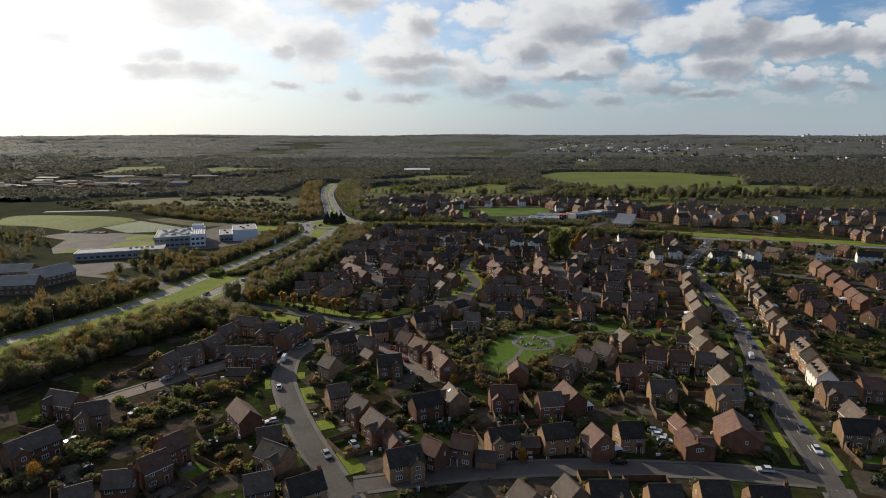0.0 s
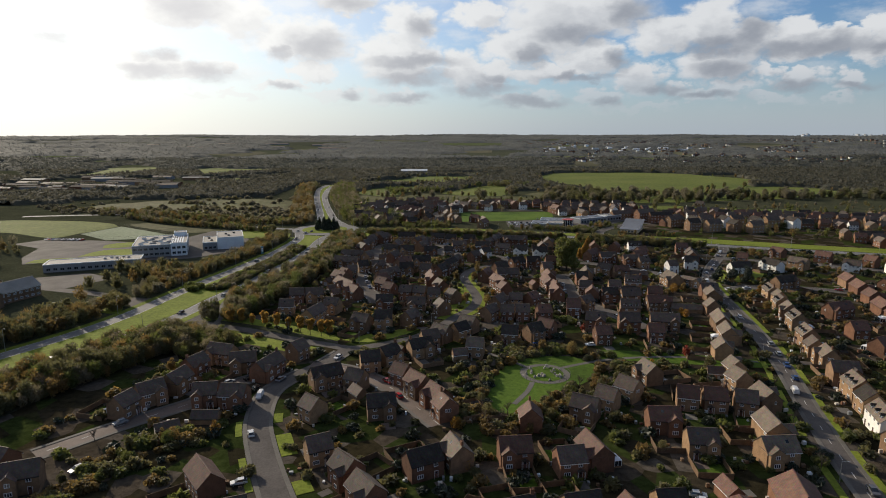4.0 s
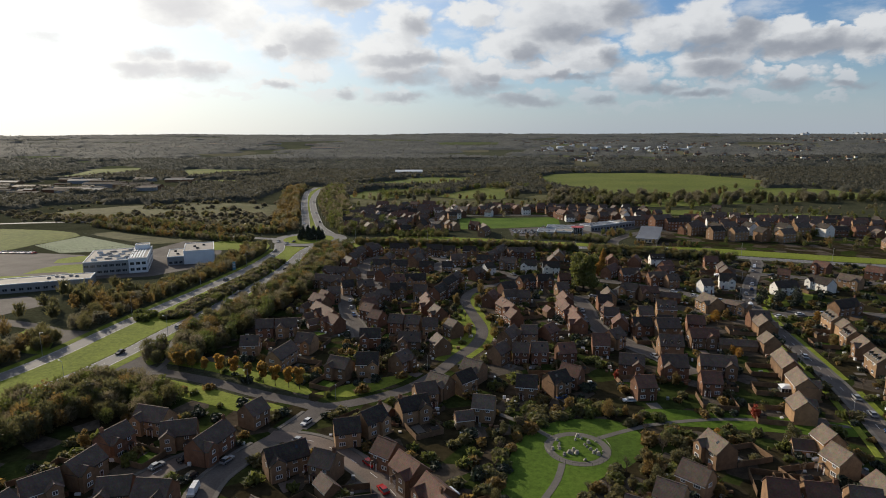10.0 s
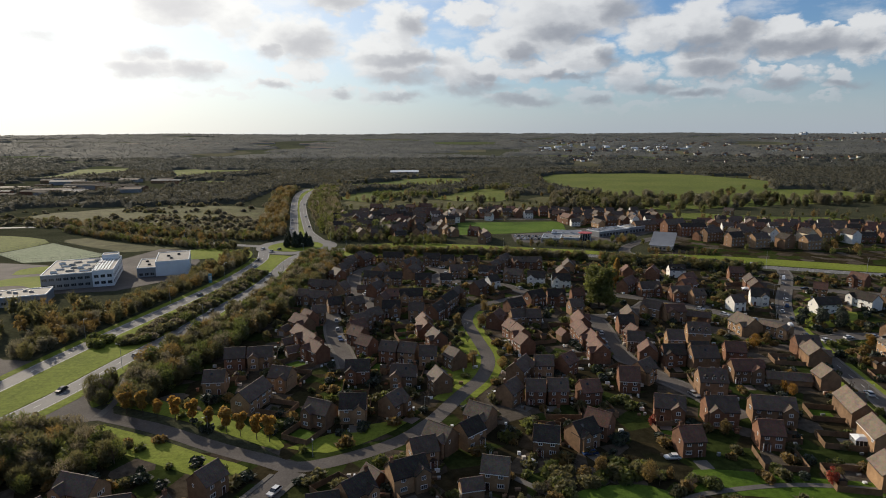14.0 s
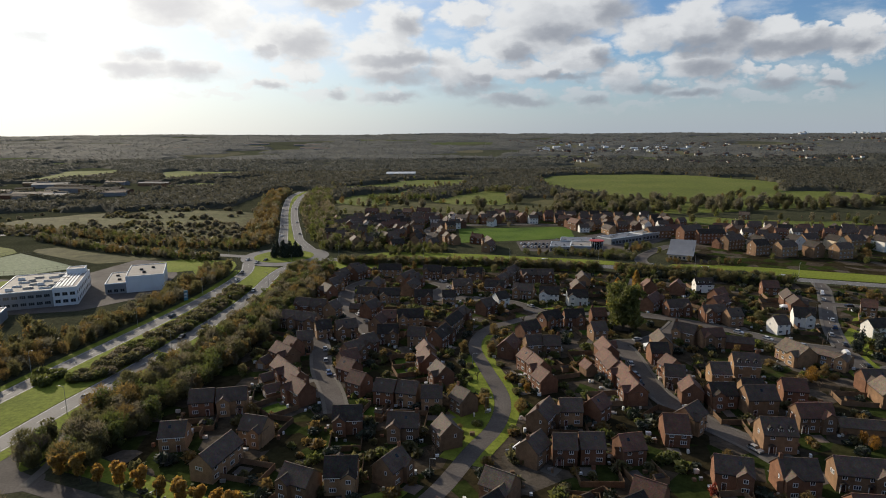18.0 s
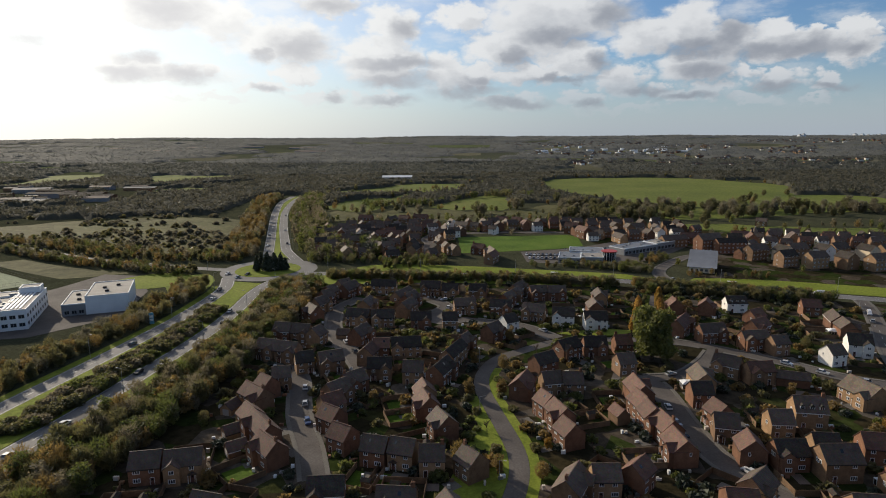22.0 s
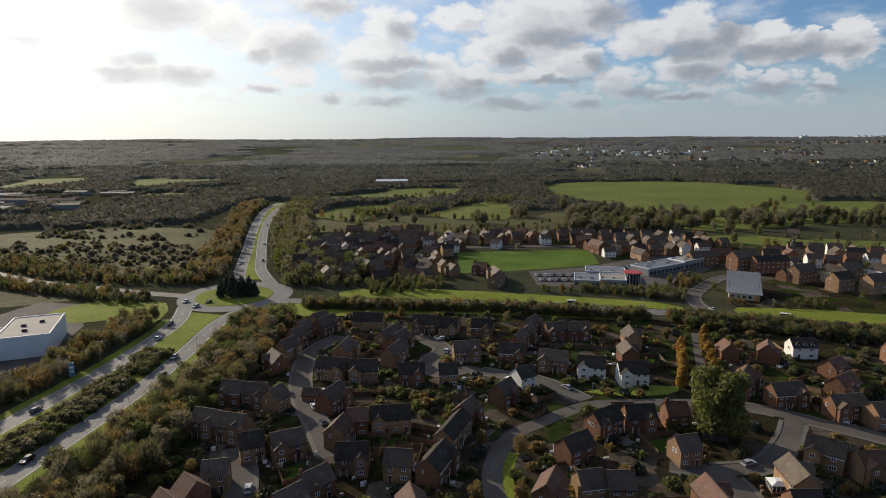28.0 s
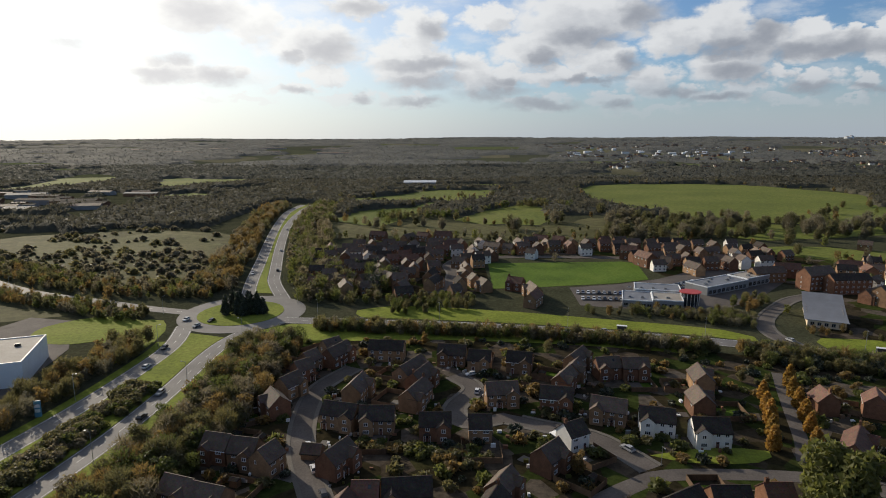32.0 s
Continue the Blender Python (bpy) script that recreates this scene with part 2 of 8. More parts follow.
def leafage(name, dark, light, accent, through=0.5, gloss=0.35):
    """Leaves: each clump its own shade, some light passing through."""
    m, nt, b = shader(name, 0.6, gloss)
    b.inputs["Sheen Weight"].default_value, b.inputs["Sheen Roughness"].default_value = 0.22, 0.5
    isl = nt.nodes.new("ShaderNodeNewGeometry").outputs["Random Per Island"]
    obj = nt.nodes.new("ShaderNodeObjectInfo").outputs["Random"]
    c = ramp(nt, isl, (0.0, (*dark, 1)), (0.55, (*light, 1)), (1.0, (*accent, 1)))
    k = ramp(nt, obj, (0.0, (0.82, 0.85, 0.82, 1)), (0.5, (1.0, 0.98, 0.95, 1)), (1.0, (1.18, 1.1, 0.98, 1)))
    c = blend(nt, 1.0, c, k, "MULTIPLY")
    nt.links.new(c, b.inputs["Base Color"])
    t = nt.nodes.new("ShaderNodeBsdfTranslucent")
    nt.links.new(c, t.inputs["Color"])
    mix = nt.nodes.new("ShaderNodeMixShader")
    mix.inputs[0].default_value = through
    nt.links.new(b.outputs[0], mix.inputs[1])
    nt.links.new(t.outputs[0], mix.inputs[2])
    nt.links.new(mix.outputs[0], nt.nodes["Material Output"].inputs[0])
    return m


def sward(name, low, mid, high, coarse=0.03, fine=0.6, bump=0.5):
    """Grass: mown or rough, with worn and lush patches."""
    m, nt, b = shader(name, 0.9, 0.06)
    p = where(nt, "world")
    c = ramp(nt, noisy(nt, p, coarse, 6, 0.6), (0.3, (*low, 1)), (0.5, (*mid, 1)), (0.7, (*high, 1)))
    g = ramp(nt, noisy(nt, p, fine, 6, 0.75), (0.3, (0.6, 0.6, 0.6, 1)), (0.7, (1.25, 1.25, 1.2, 1)))
    nt.links.new(blend(nt, 1.0, c, g, "MULTIPLY"), b.inputs["Base Color"])
    relief(nt, b, noisy(nt, p, fine * 3, 5, 0.7), bump, 0.25)
    return m


M = {}
M["brick_red"] = grainy("red_brick", (0.175, 0.089, 0.053), 0.5, 5, 0.28, 0.88, each=0.22)
M["brick_buff"] = grainy("buff_brick", (0.285, 0.183, 0.104), 0.5, 5, 0.25, 0.88, each=0.2)
M["brick_brown"] = grainy("brown_brick", (0.205, 0.128, 0.076), 0.5, 5, 0.28, 0.88, each=0.22)
M["render_white"] = grainy("white_render", (0.74, 0.72, 0.67), 0.4, 4, 0.1, 0.85, each=0.06)
M["render_cream"] = grainy("cream_render", (0.6, 0.5, 0.36), 0.4, 4, 0.12, 0.85, each=0.1)
M["tile_brown"] = tiled("brown_roof_tile", (0.098, 0.073, 0.058))
M["tile_slate"] = tiled("dark_slate", (0.05, 0.043, 0.038), rough=0.88, spec=0.1)
M["tile_red"] = tiled("red_roof_tile", (0.12, 0.064, 0.046))
M["tile_tan"] = tiled("tan_roof_tile", (0.135, 0.105, 0.08))
M["frame_white"] = grainy("white_window_plastic", (0.75, 0.75, 0.74), 1, 8, 0.06, 0.4, 0.5, bump=0)
M["door_paint"] = grainy("painted_door", (0.12, 0.06, 0.05), 1, 6, 0.3, 0.5, each=0.6)
M["garage_door"] = grainy("garage_door_paint", (0.5, 0.47, 0.43), 1, 6, 0.1, 0.5, each=0.3)
M["gutter"] = grainy("black_gutter", (0.03, 0.03, 0.03), 1, 6, 0.2, 0.4, bump=0)
M["timber"] = grainy("weathered_fence_timber", (0.16, 0.105, 0.065), 0.4, 6, 0.35, 0.9, each=0.3)
M["asphalt"] = grainy("asphalt", (0.17, 0.165, 0.16), 0.06, 1.5, 0.2, 0.75, 0.2, space="world")
M["asphalt_old"] = grainy("old_asphalt", (0.115, 0.103, 0.095), 0.08, 1.5, 0.25, 0.85, 0.07, space="world")
M["block_paving"] = grainy("block_paving", (0.15, 0.116, 0.098), 0.1, 2.5, 0.25, 0.88, space="world")
M["pavement"] = grainy("pavement_flags", (0.13, 0.12, 0.107), 0.1, 2, 0.2, 0.9, space="world")
M["marking"] = grainy("road_paint", (0.6, 0.6, 0.58), 0.5, 5, 0.2, 0.7, space="world", bump=0)
M["verge"] = sward("mown_verge_grass", (0.128, 0.158, 0.026), (0.184, 0.224, 0.034), (0.225, 0.25, 0.05))
M["lawn"] = sward("garden_lawn", (0.04, 0.075, 0.012), (0.07, 0.12, 0.015), (0.1, 0.15, 0.025))
M["pasture"] = sward("pasture_grass", (0.095, 0.12, 0.032), (0.135, 0.16, 0.038), (0.17, 0.182, 0.052), 0.008, 0.2)
M["rough"] = sward("rough_heath_grass", (0.06, 0.062, 0.024), (0.095, 0.093, 0.04), (0.125, 0.117, 0.055), 0.015, 0.12)
M["dry"] = sward("dry_pale_grass", (0.085, 0.09, 0.036), (0.118, 0.117, 0.052), (0.145, 0.138, 0.066), 0.02, 0.15)
M["turf"] = sward("pale_artificial_turf", (0.2, 0.24, 0.15), (0.24, 0.28, 0.18), (0.27, 0.3, 0.21), 0.02, 0.4, 0.1)
M["park"] = sward("park_grass", (0.06, 0.1, 0.018), (0.09, 0.15, 0.022), (0.12, 0.175, 0.03))
M["leaf_olive"] = leafage("olive_leaves", (0.12, 0.118, 0.05), (0.145, 0.136, 0.058), (0.178, 0.16, 0.068), 0.6)
M["leaf_green"] = leafage("green_leaves", (0.1, 0.118, 0.031), (0.128, 0.146, 0.038), (0.16, 0.172, 0.046), 0.6)
M["leaf_autumn"] = leafage("autumn_leaves", (0.17, 0.122, 0.046), (0.21, 0.148, 0.052), (0.26, 0.178, 0.056), 0.6)
M["leaf_willow"] = leafage("willow_leaves", (0.165, 0.148, 0.098), (0.19, 0.17, 0.112), (0.22, 0.195, 0.126), 0.6)
M["leaf_orange"] = leafage("orange_leaves", (0.22, 0.115, 0.022), (0.34, 0.18, 0.028), (0.44, 0.26, 0.035))
M["leaf_gold"] = leafage("golden_leaves", (0.3, 0.178, 0.042), (0.38, 0.232, 0.052), (0.46, 0.3, 0.066), 0.6)
M["leaf_red"] = leafage("red_leaves", (0.2, 0.03, 0.015), (0.33, 0.06, 0.03), (0.4, 0.1, 0.04), 0.35)
M["leaf_dark"] = leafage("dark_evergreen_needles", (0.018, 0.028, 0.016), (0.03, 0.042, 0.022), (0.045, 0.058, 0.026), 0.2)
M["twig"] = grainy("bare_twigs", (0.13, 0.1, 0.075), 0.5, 5, 0.3, 0.95, bump=0, each=0.25)
M["bark"] = grainy("bark", (0.09, 0.07, 0.05), 1, 8, 0.35, 0.95)
M["metal_grey"] = grainy("galvanised_steel", (0.35, 0.36, 0.37), 1, 8, 0.12, 0.45, 0.5, 0.6, bump=0)
M["roof_metal"] = grainy("grey_metal_roof", (0.17, 0.18, 0.2), 0.2, 2, 0.12, 0.6, 0.4, 0.1)
M["roof_flat"] = grainy("flat_roof_felt", (0.3, 0.28, 0.25), 0.15, 1.5, 0.15, 0.8)
M["panel_white"] = grainy("white_cladding", (0.72, 0.74, 0.75), 0.2, 3, 0.07, 0.5, 0.4)
M["panel_grey"] = grainy("grey_cladding", (0.25, 0.255, 0.26), 0.2, 3, 0.1, 0.5, 0.4)
M["stone"] = grainy("pale_boulders", (0.3, 0.29, 0.26), 1, 6, 0.3, 0.9, each=0.3)
M["rubber"] = grainy("tyre_rubber", (0.02, 0.02, 0.02), 2, 8, 0.2, 0.8, bump=0)
M["red_paint"] = grainy("red_canopy_paint", (0.4, 0.05, 0.04), 1, 5, 0.1, 0.5)
M["sign_blue"] = grainy("sign_blue", (0.12, 0.3, 0.4), 1, 5, 0.1, 0.5)
m_glass, _, b_glass = shader("window_glass", 0.06, 0.9)
b_glass.inputs["Base Color"].default_value = (0.025, 0.03, 0.035, 1)
M["glass"] = m_glass
for car_col, rgb in (("white", (0.7, 0.7, 0.7)), ("silver", (0.38, 0.39, 0.4)), ("black", (0.02, 0.02, 0.022)), ("blue", (0.04, 0.08, 0.2)), ("red", (0.4, 0.02, 0.02)), ("grey", (0.12, 0.12, 0.13))):
    cm, cnt, cb = shader(car_col + "_car_paint", 0.25, 0.6, 0.15)
    cc = ramp(cnt, noisy(cnt, where(cnt, "object"), 3, 4), (0.3, tint(rgb, 0.88)), (0.7, tint(rgb, 1.08)))
    cnt.links.new(cc, cb.inputs["Base Color"])
    M["car_" + car_col] = cm

# gardens, drives and courts between the houses, plot by plot
em, ent, eb = shader("estate_plots", 1.0, 0.0)
ep = where(ent, "world")
ev = ent.nodes.new("ShaderNodeTexVoronoi")
ev.inputs["Scale"].default_value = 0.115
ent.links.new(ep, ev.inputs["Vector"])
es = ent.nodes.new("ShaderNodeSeparateColor")
ent.links.new(ev.outputs["Color"], es.inputs[0])
plots = ramp(ent, es.outputs[0], (0.0, (0.028, 0.04, 0.013, 1)), (0.25, (0.042, 0.058, 0.018, 1)), (0.34, (0.045, 0.038, 0.022, 1)), (0.62, (0.028, 0.026, 0.016, 1)), (0.8, (0.075, 0.062, 0.048, 1)), (1.0, (0.11, 0.098, 0.085, 1)))
worn = ramp(ent, noisy(ent, ep, 0.35, 6, 0.7), (0.3, (0.45, 0.45, 0.42, 1)), (0.7, (1.3, 1.25, 1.2, 1)))
ent.links.new(blend(ent, 1.0, plots, worn, "MULTIPLY"), eb.inputs["Base Color"])
relief(ent, eb, noisy(ent, ep, 1.2, 6, 0.7), 0.7, 0.3)
M["plots"] = em

# the open country: woods, hedges and a patchwork of fields far off
gm, gnt, gb = shader("open_country", 1.0, 0.0)
gp = where(gnt, "world")
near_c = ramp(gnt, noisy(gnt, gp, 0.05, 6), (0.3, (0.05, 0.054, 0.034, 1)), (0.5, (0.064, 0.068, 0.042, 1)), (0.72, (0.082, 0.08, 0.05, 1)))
vor = gnt.nodes.new("ShaderNodeTexVoronoi")
vor.inputs["Scale"].default_value = 0.0042
gnt.links.new(gp, vor.inputs["Vector"])
vsep = gnt.nodes.new("ShaderNodeSeparateColor")
gnt.links.new(vor.outputs["Color"], vsep.inputs[0])
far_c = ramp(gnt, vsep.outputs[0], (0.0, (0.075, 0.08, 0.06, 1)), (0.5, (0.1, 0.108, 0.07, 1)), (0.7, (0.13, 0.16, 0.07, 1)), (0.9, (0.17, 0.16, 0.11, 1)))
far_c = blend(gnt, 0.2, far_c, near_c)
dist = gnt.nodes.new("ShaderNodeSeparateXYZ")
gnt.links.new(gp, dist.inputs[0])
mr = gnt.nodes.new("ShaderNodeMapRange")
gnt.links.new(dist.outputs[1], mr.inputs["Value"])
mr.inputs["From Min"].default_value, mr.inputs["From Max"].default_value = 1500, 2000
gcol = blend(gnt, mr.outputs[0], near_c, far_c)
fine = ramp(gnt, noisy(gnt, gp, 0.6, 5, 0.7), (0.3, (0.55, 0.55, 0.55, 1)), (0.7, (1.25, 1.25, 1.25, 1)))
gnt.links.new(blend(gnt, 1.0, gcol, fine, "MULTIPLY"), gb.inputs["Base Color"])
relief(gnt, gb, noisy(gnt, gp, 0.9, 6, 0.7), 0.8, 0.5)
M["country"] = gm

# ---- small builders ----
class Shape:
    """Gathers faces with materials into one mesh."""

    def __init__(self):
        self.v, self.f, self.m, self.mats = [], [], [], []

    def slot(self, key):
        if key not in self.mats:
            self.mats.append(key)
        return self.mats.index(key)

    def face(self, pts, key):
        n = len(self.v)
        self.v += [tuple(p) for p in pts]
        self.f.append(tuple(range(n, n + len(pts))))
        self.m.append(self.slot(key))

    def solid(self, verts, faces, key):
        n, s = len(self.v), self.slot(key)
        self.v += [tuple(p) for p in verts]
        self.f += [tuple(i + n for i in f) for f in faces]
        self.m += [s] * len(faces)

    def box(self, x0, y0, z0, x1, y1, z1, key):
        c = [(x, y, z) for z in (z0, z1) for x, y in ((x0, y0), (x1, y0), (x1, y1), (x0, y1))]
        self.solid(c, [(3, 2, 1, 0), (4, 5, 6, 7), (0, 1, 5, 4), (1, 2, 6, 5), (2, 3, 7, 6), (3, 0, 4, 7)], key)

    def prism(self, ring, z0, z1, key, top=None):
        n = len(ring)
        self.solid([(x, y, z0) for x, y in ring] + [(x, y, z1) for x, y in ring], [(i, (i + 1) % n, n + (i + 1) % n, n + i) for i in range(n)], key)
        self.face([(x, y, z1) for x, y in ring], top or key)

    def tube(self, a, b, ra, rb, key, sides=6):
        a, b = Vector(a), Vector(b)
        q = (b - a).to_track_quat("Z", "Y")
        ring = [(math.cos(i * 2 * math.pi / sides), math.sin(i * 2 * math.pi / sides)) for i in range(sides)]
        pts = [a + q @ Vector((x * ra, y * ra, 0)) for x, y in ring] + [b + q @ Vector((x * rb, y * rb, 0)) for x, y in ring]
        self.solid(pts, [(i, (i + 1) % sides, sides + (i + 1) % sides, sides + i) for i in range(sides)] + [tuple(range(2 * sides - 1, sides - 1, -1))[::-1], tuple(range(sides))[::-1]], key)

    def mesh(self, name, smooth=False):
        me = bpy.data.meshes.new(name)
        me.from_pydata(self.v, [], self.f)
        for k in self.mats:
            me.materials.append(M[k])
        me.polygons.foreach_set("material_index", self.m)
        if smooth:
            me.polygons.foreach_set("use_smooth", [True] * len(self.f))
        me.update()
        return me


def put(name, me, m=None, parent=None, label=""):
    ob = new(name, me)
    if parent is not None:
        ob.parent = parent
    if m is not None:
        ob.matrix_basis = m
    if label:
        ob["label"] = label
    return ob


def spread(name, verts, faces, key):
    me = bpy.data.meshes.new(name)
    me.from_pydata(verts, [], faces)
    me.materials.append(M[key])
    me.update()
    return me


def smooth_line(pts, step=4.0):
    """A rounded line through the given points, in even steps."""
    p = [Vector((x, y, 0)) for x, y in pts]
    p = [2 * p[0] - p[1]] + p + [2 * p[-1] - p[-2]]
    out = []
    for i in range(1, len(p) - 2):
        n = max(2, int((p[i + 1] - p[i]).length / step))
        for k in range(n):
            t = k / n
            out.append(0.5 * (2 * p[i] + (p[i + 1] - p[i - 1]) * t + (2 * p[i - 1] - 5 * p[i] + 4 * p[i + 1] - p[i + 2]) * t * t + (3 * p[i] - p[i - 1] - 3 * p[i + 1] + p[i + 2]) * t ** 3))
    out.append(p[-2])
    return [(v.x, v.y) for v in out]


def offset_line(line, d):
    """The line moved d metres to its left."""
    out = []
    for i, (x, y) in enumerate(line):
        a, b = line[max(i - 1, 0)], line[min(i + 1, len(line) - 1)]
        dx, dy = b[0] - a[0], b[1] - a[1]
        n = math.hypot(dx, dy) or 1
        out.append((x - dy / n * d, y + dx / n * d))
    return out


def near_line(line, x, y):
    return min((px - x) ** 2 + (py - y) ** 2 for px, py in line) ** 0.5


def inside(ring, x, y):
    hit = False
    for i in range(len(ring)):
        (x1, y1), (x2, y2) = ring[i], ring[i - 1]
        if (y1 > y) != (y2 > y) and x < (x2 - x1) * (y - y1) / (y2 - y1) + x1:
            hit = not hit
    return hit


# ---- the ground ----
def rise(x, y):
    """Flat under the town, then slow swells up to the far ridge."""
    r = math.hypot(x * 0.8, y)
    t = min(max((r - 1750) / 2900, 0), 1)
    t = t * t * (3 - 2 * t)
    h = 70 * t + 14 * t * noise.noise((x / 900, y / 900, 0.3)) + 5 * t * noise.noise((x / 260, y / 260, 1.3))
    return h - max(r - 4700, 0) * 0.25


def ground_mesh():
    def steps(lo, hi):
        s, v = [], 0.0
        while v < hi:
            s.append(v)
            v += 60 if v < 1600 else 110
        s.append(hi)
        t, v = [], -60.0
        while v > lo:
            t.append(v)
            v -= 60 if v > -1600 else 110
        t.append(lo)
        return t[::-1] + s

    xs, ys = steps(-4900, 4900), steps(-1500, 5200)
    verts = [(x, y, rise(x, y)) for y in ys for x in xs]
    n = len(xs)
    faces = [(j * n + i, j * n + i + 1, (j + 1) * n + i + 1, (j + 1) * n + i) for j in range(len(ys) - 1) for i in range(n - 1)]
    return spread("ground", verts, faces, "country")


tagged(new("ground", ground_mesh()), "dark earth, rough grass and distant fields reaching the horizon", "ground", kind="structure")


def patch(name, label, ring, z, key, category="grass"):
    s = Shape()
    s.face([(x, y, z) for x, y in ring], key)
    s.solid([(x, y, z) for x, y in ring] + [(x, y, -0.2) for x, y in ring], [((i + 1) % len(ring), i, len(ring) + i, len(ring) + (i + 1) % len(ring)) for i in range(len(ring))], key)
    return tagged(new(name, s.mesh(name)), label, category, kind="structure")


def soft_ring(pts, step=6):
    line = smooth_line(list(pts) + [pts[0]], step)
    return line[:-1]


patch("estate_ground", "gardens, drives and yards between the houses", [(-150, 60), (110, 60), (300, 150), (420, 240), (480, 430), (400, 452), (290, 480), (226, 500), (150, 532), (66, 556), (-30, 570), (-62, 560), (-70, 480), (-78, 420), (-88, 345), (-96, 330), (-40, 286), (-110, 296), (-128, 250), (-150, 180)], 0.03, "plots", "ground")
patch("estate_ground", "gardens and yards of the village", [(-70, 630), (-30, 630), (28, 640), (28, 740), (130, 735), (140, 680), (210, 655), (165, 560), (240, 530), (380, 470), (520, 500), (570, 680), (400, 730), (260, 745), (100, 775), (-60, 770), (-100, 700)], 0.03, "plots", "ground")

# ---- roads ----
ROADS = []


def road(label, pts, width, key="asphalt", paved=True, z=0.05, dash=True, name="road", edge=False):
    line = smooth_line(pts, 3.0)
    ROADS.append((line, width, z, label, key, paved, dash, name, edge))
    return line


DUAL_NEAR = road("grey asphalt carriageway of a dual road with lane markings", [(-190, 195), (-168, 240), (-146, 280), (-137.5, 296), (-131, 311), (-125, 332), (-119.5, 360), (-112, 391), (-106, 425), (-101, 453), (-97.5, 480), (-96, 510), (-96, 540), (-94, 560), (-88, 578)], 8.2, paved=False, edge=True, z=0.06)
DUAL_FAR = road("grey asphalt carriageway of a dual road beside a green median", [(-206, 215), (-184, 258), (-162, 302), (-152.5, 330), (-147, 360), (-139, 400), (-131, 435), (-125, 464), (-120, 492), (-117, 520), (-116, 553), (-122, 582)], 8.2, paved=False, edge=True, z=0.06)
NORTH_L = road("far carriageway of the dual road curving away", [(-97, 606), (-108, 632), (-117, 665), (-133, 741), (-155, 844), (-174, 944), (-186, 1028), (-186, 1100)], 8, paved=False, edge=True, z=0.06)
NORTH_R = road("far carriageway of the dual road beyond the roundabout", [(-76, 602), (-90, 634), (-104, 669), (-112, 700), (-136, 804), (-158, 916), (-171, 1027), (-172, 1100)], 8, paved=False, edge=True, z=0.06)
WEST = road("asphalt road leading away from the roundabout", [(-124, 602), (-140, 607), (-158, 613), (-187, 625), (-236, 645), (-289, 678), (-331, 706), (-353, 715), (-395, 712), (-450, 702)], 8, paved=False, z=0.07)
EAST = road("main asphalt road along the green verge", [(-78, 590), (-55, 588), (-20, 584), (20, 579), (69, 569), (114, 557), (150, 545), (194, 527), (235, 508), (290, 486), (380, 455), (480, 430)], 9.5, paved=False, edge=True, z=0.08)
ENTRY = road("estate entrance road lined with orange trees", [(-118, 322), (-105, 314), (-82, 304), (-60, 292), (-45, 285), (-33, 281), (-12, 291), (0, 304), (11, 324), (20, 340), (24, 359), (21, 386), (19, 404), (21, 418), (28, 432), (38, 440), (50, 448), (60, 452), (83, 452), (100, 450)], 5.4, "asphalt_old", z=0.05, dash=False, paved=False)
NEAR_ROAD = road("estate road curving past houses", [(-36, 279), (-43, 264), (-52, 250), (-57, 236), (-55, 216), (-49, 198), (-39.5, 176), (-30, 157), (-20, 138), (-10, 118)], 6.4, "asphalt_old", z=0.055, dash=False)
road("block-paved side street between houses", [(-48, 262), (-34, 258), (-24, 250), (-12, 236), (-4, 222), (2, 212)], 6, "block_paving", z=0.06)
AVENUE = road("long residential avenue with grass verges", [(92, 118), (102, 147), (112, 186), (122, 218), (134, 254), (143, 285), (150, 316), (155, 340), (161, 370), (170, 400), (185, 430), (205, 462), (222, 490), (230, 508)], 5.0, "asphalt_old", z=0.06)
road("street crossing between brick houses", [(-20, 146), (10, 152), (40, 154), (71, 152), (84, 150), (104, 146)], 6, "asphalt_old", z=0.065, dash=False)
road("cul-de-sac between stepped terraces", [(-52, 430), (-46, 414), (-43, 398), (-40, 384), (-34, 366), (-30, 350)], 6, "asphalt_old", z=0.06, dash=False)
road("estate street with parked cars", [(68, 414), (79, 408), (80, 395), (78, 375), (78, 355), (84, 338), (92, 322), (98, 304)], 6.5, "asphalt_old", z=0.06, dash=False)
road("side road beside the big oak", [(79, 410), (93, 412), (107, 424), (118, 438)], 5.5, "asphalt_old", z=0.07, dash=False)
road("side road along a long wall", [(100, 450), (112, 444), (124, 434), (138, 421), (152, 405), (168, 396)], 5.5, "asphalt_old", z=0.066, dash=False)
road("cul-de-sac with parked cars", [(21, 486), (8, 482), (4, 492), (11, 508), (4, 520)], 6, "asphalt_old", z=0.06, dash=False)
road("loop road past white houses", [(56, 455), (51, 464), (44, 473), (30, 480), (18, 486)], 6, "asphalt_old", z=0.064, dash=False)
road("cul-de-sac with a parked van", [(-24, 423), (-30, 440), (-40, 466), (-44, 490), (-43, 510), (-34, 528)], 6, "asphalt_old", z=0.06, dash=False)
road("short estate street", [(-64, 252), (-72, 244), (-80, 230), (-96, 214), (-112, 196)], 6, "block_paving", z=0.06)
road("car park access road", [(150, 546), (147, 566), (154, 586), (171, 607), (192, 626), (230, 640)], 6, "asphalt_old", z=0.09, dash=False)
road("tree-lined footway passing under the main road", [(98.5, 458), (104.5, 470), (110.8, 486), (117.5, 503), (125, 521)], 4, "asphalt_old", paved=False, dash=False, z=0.05)
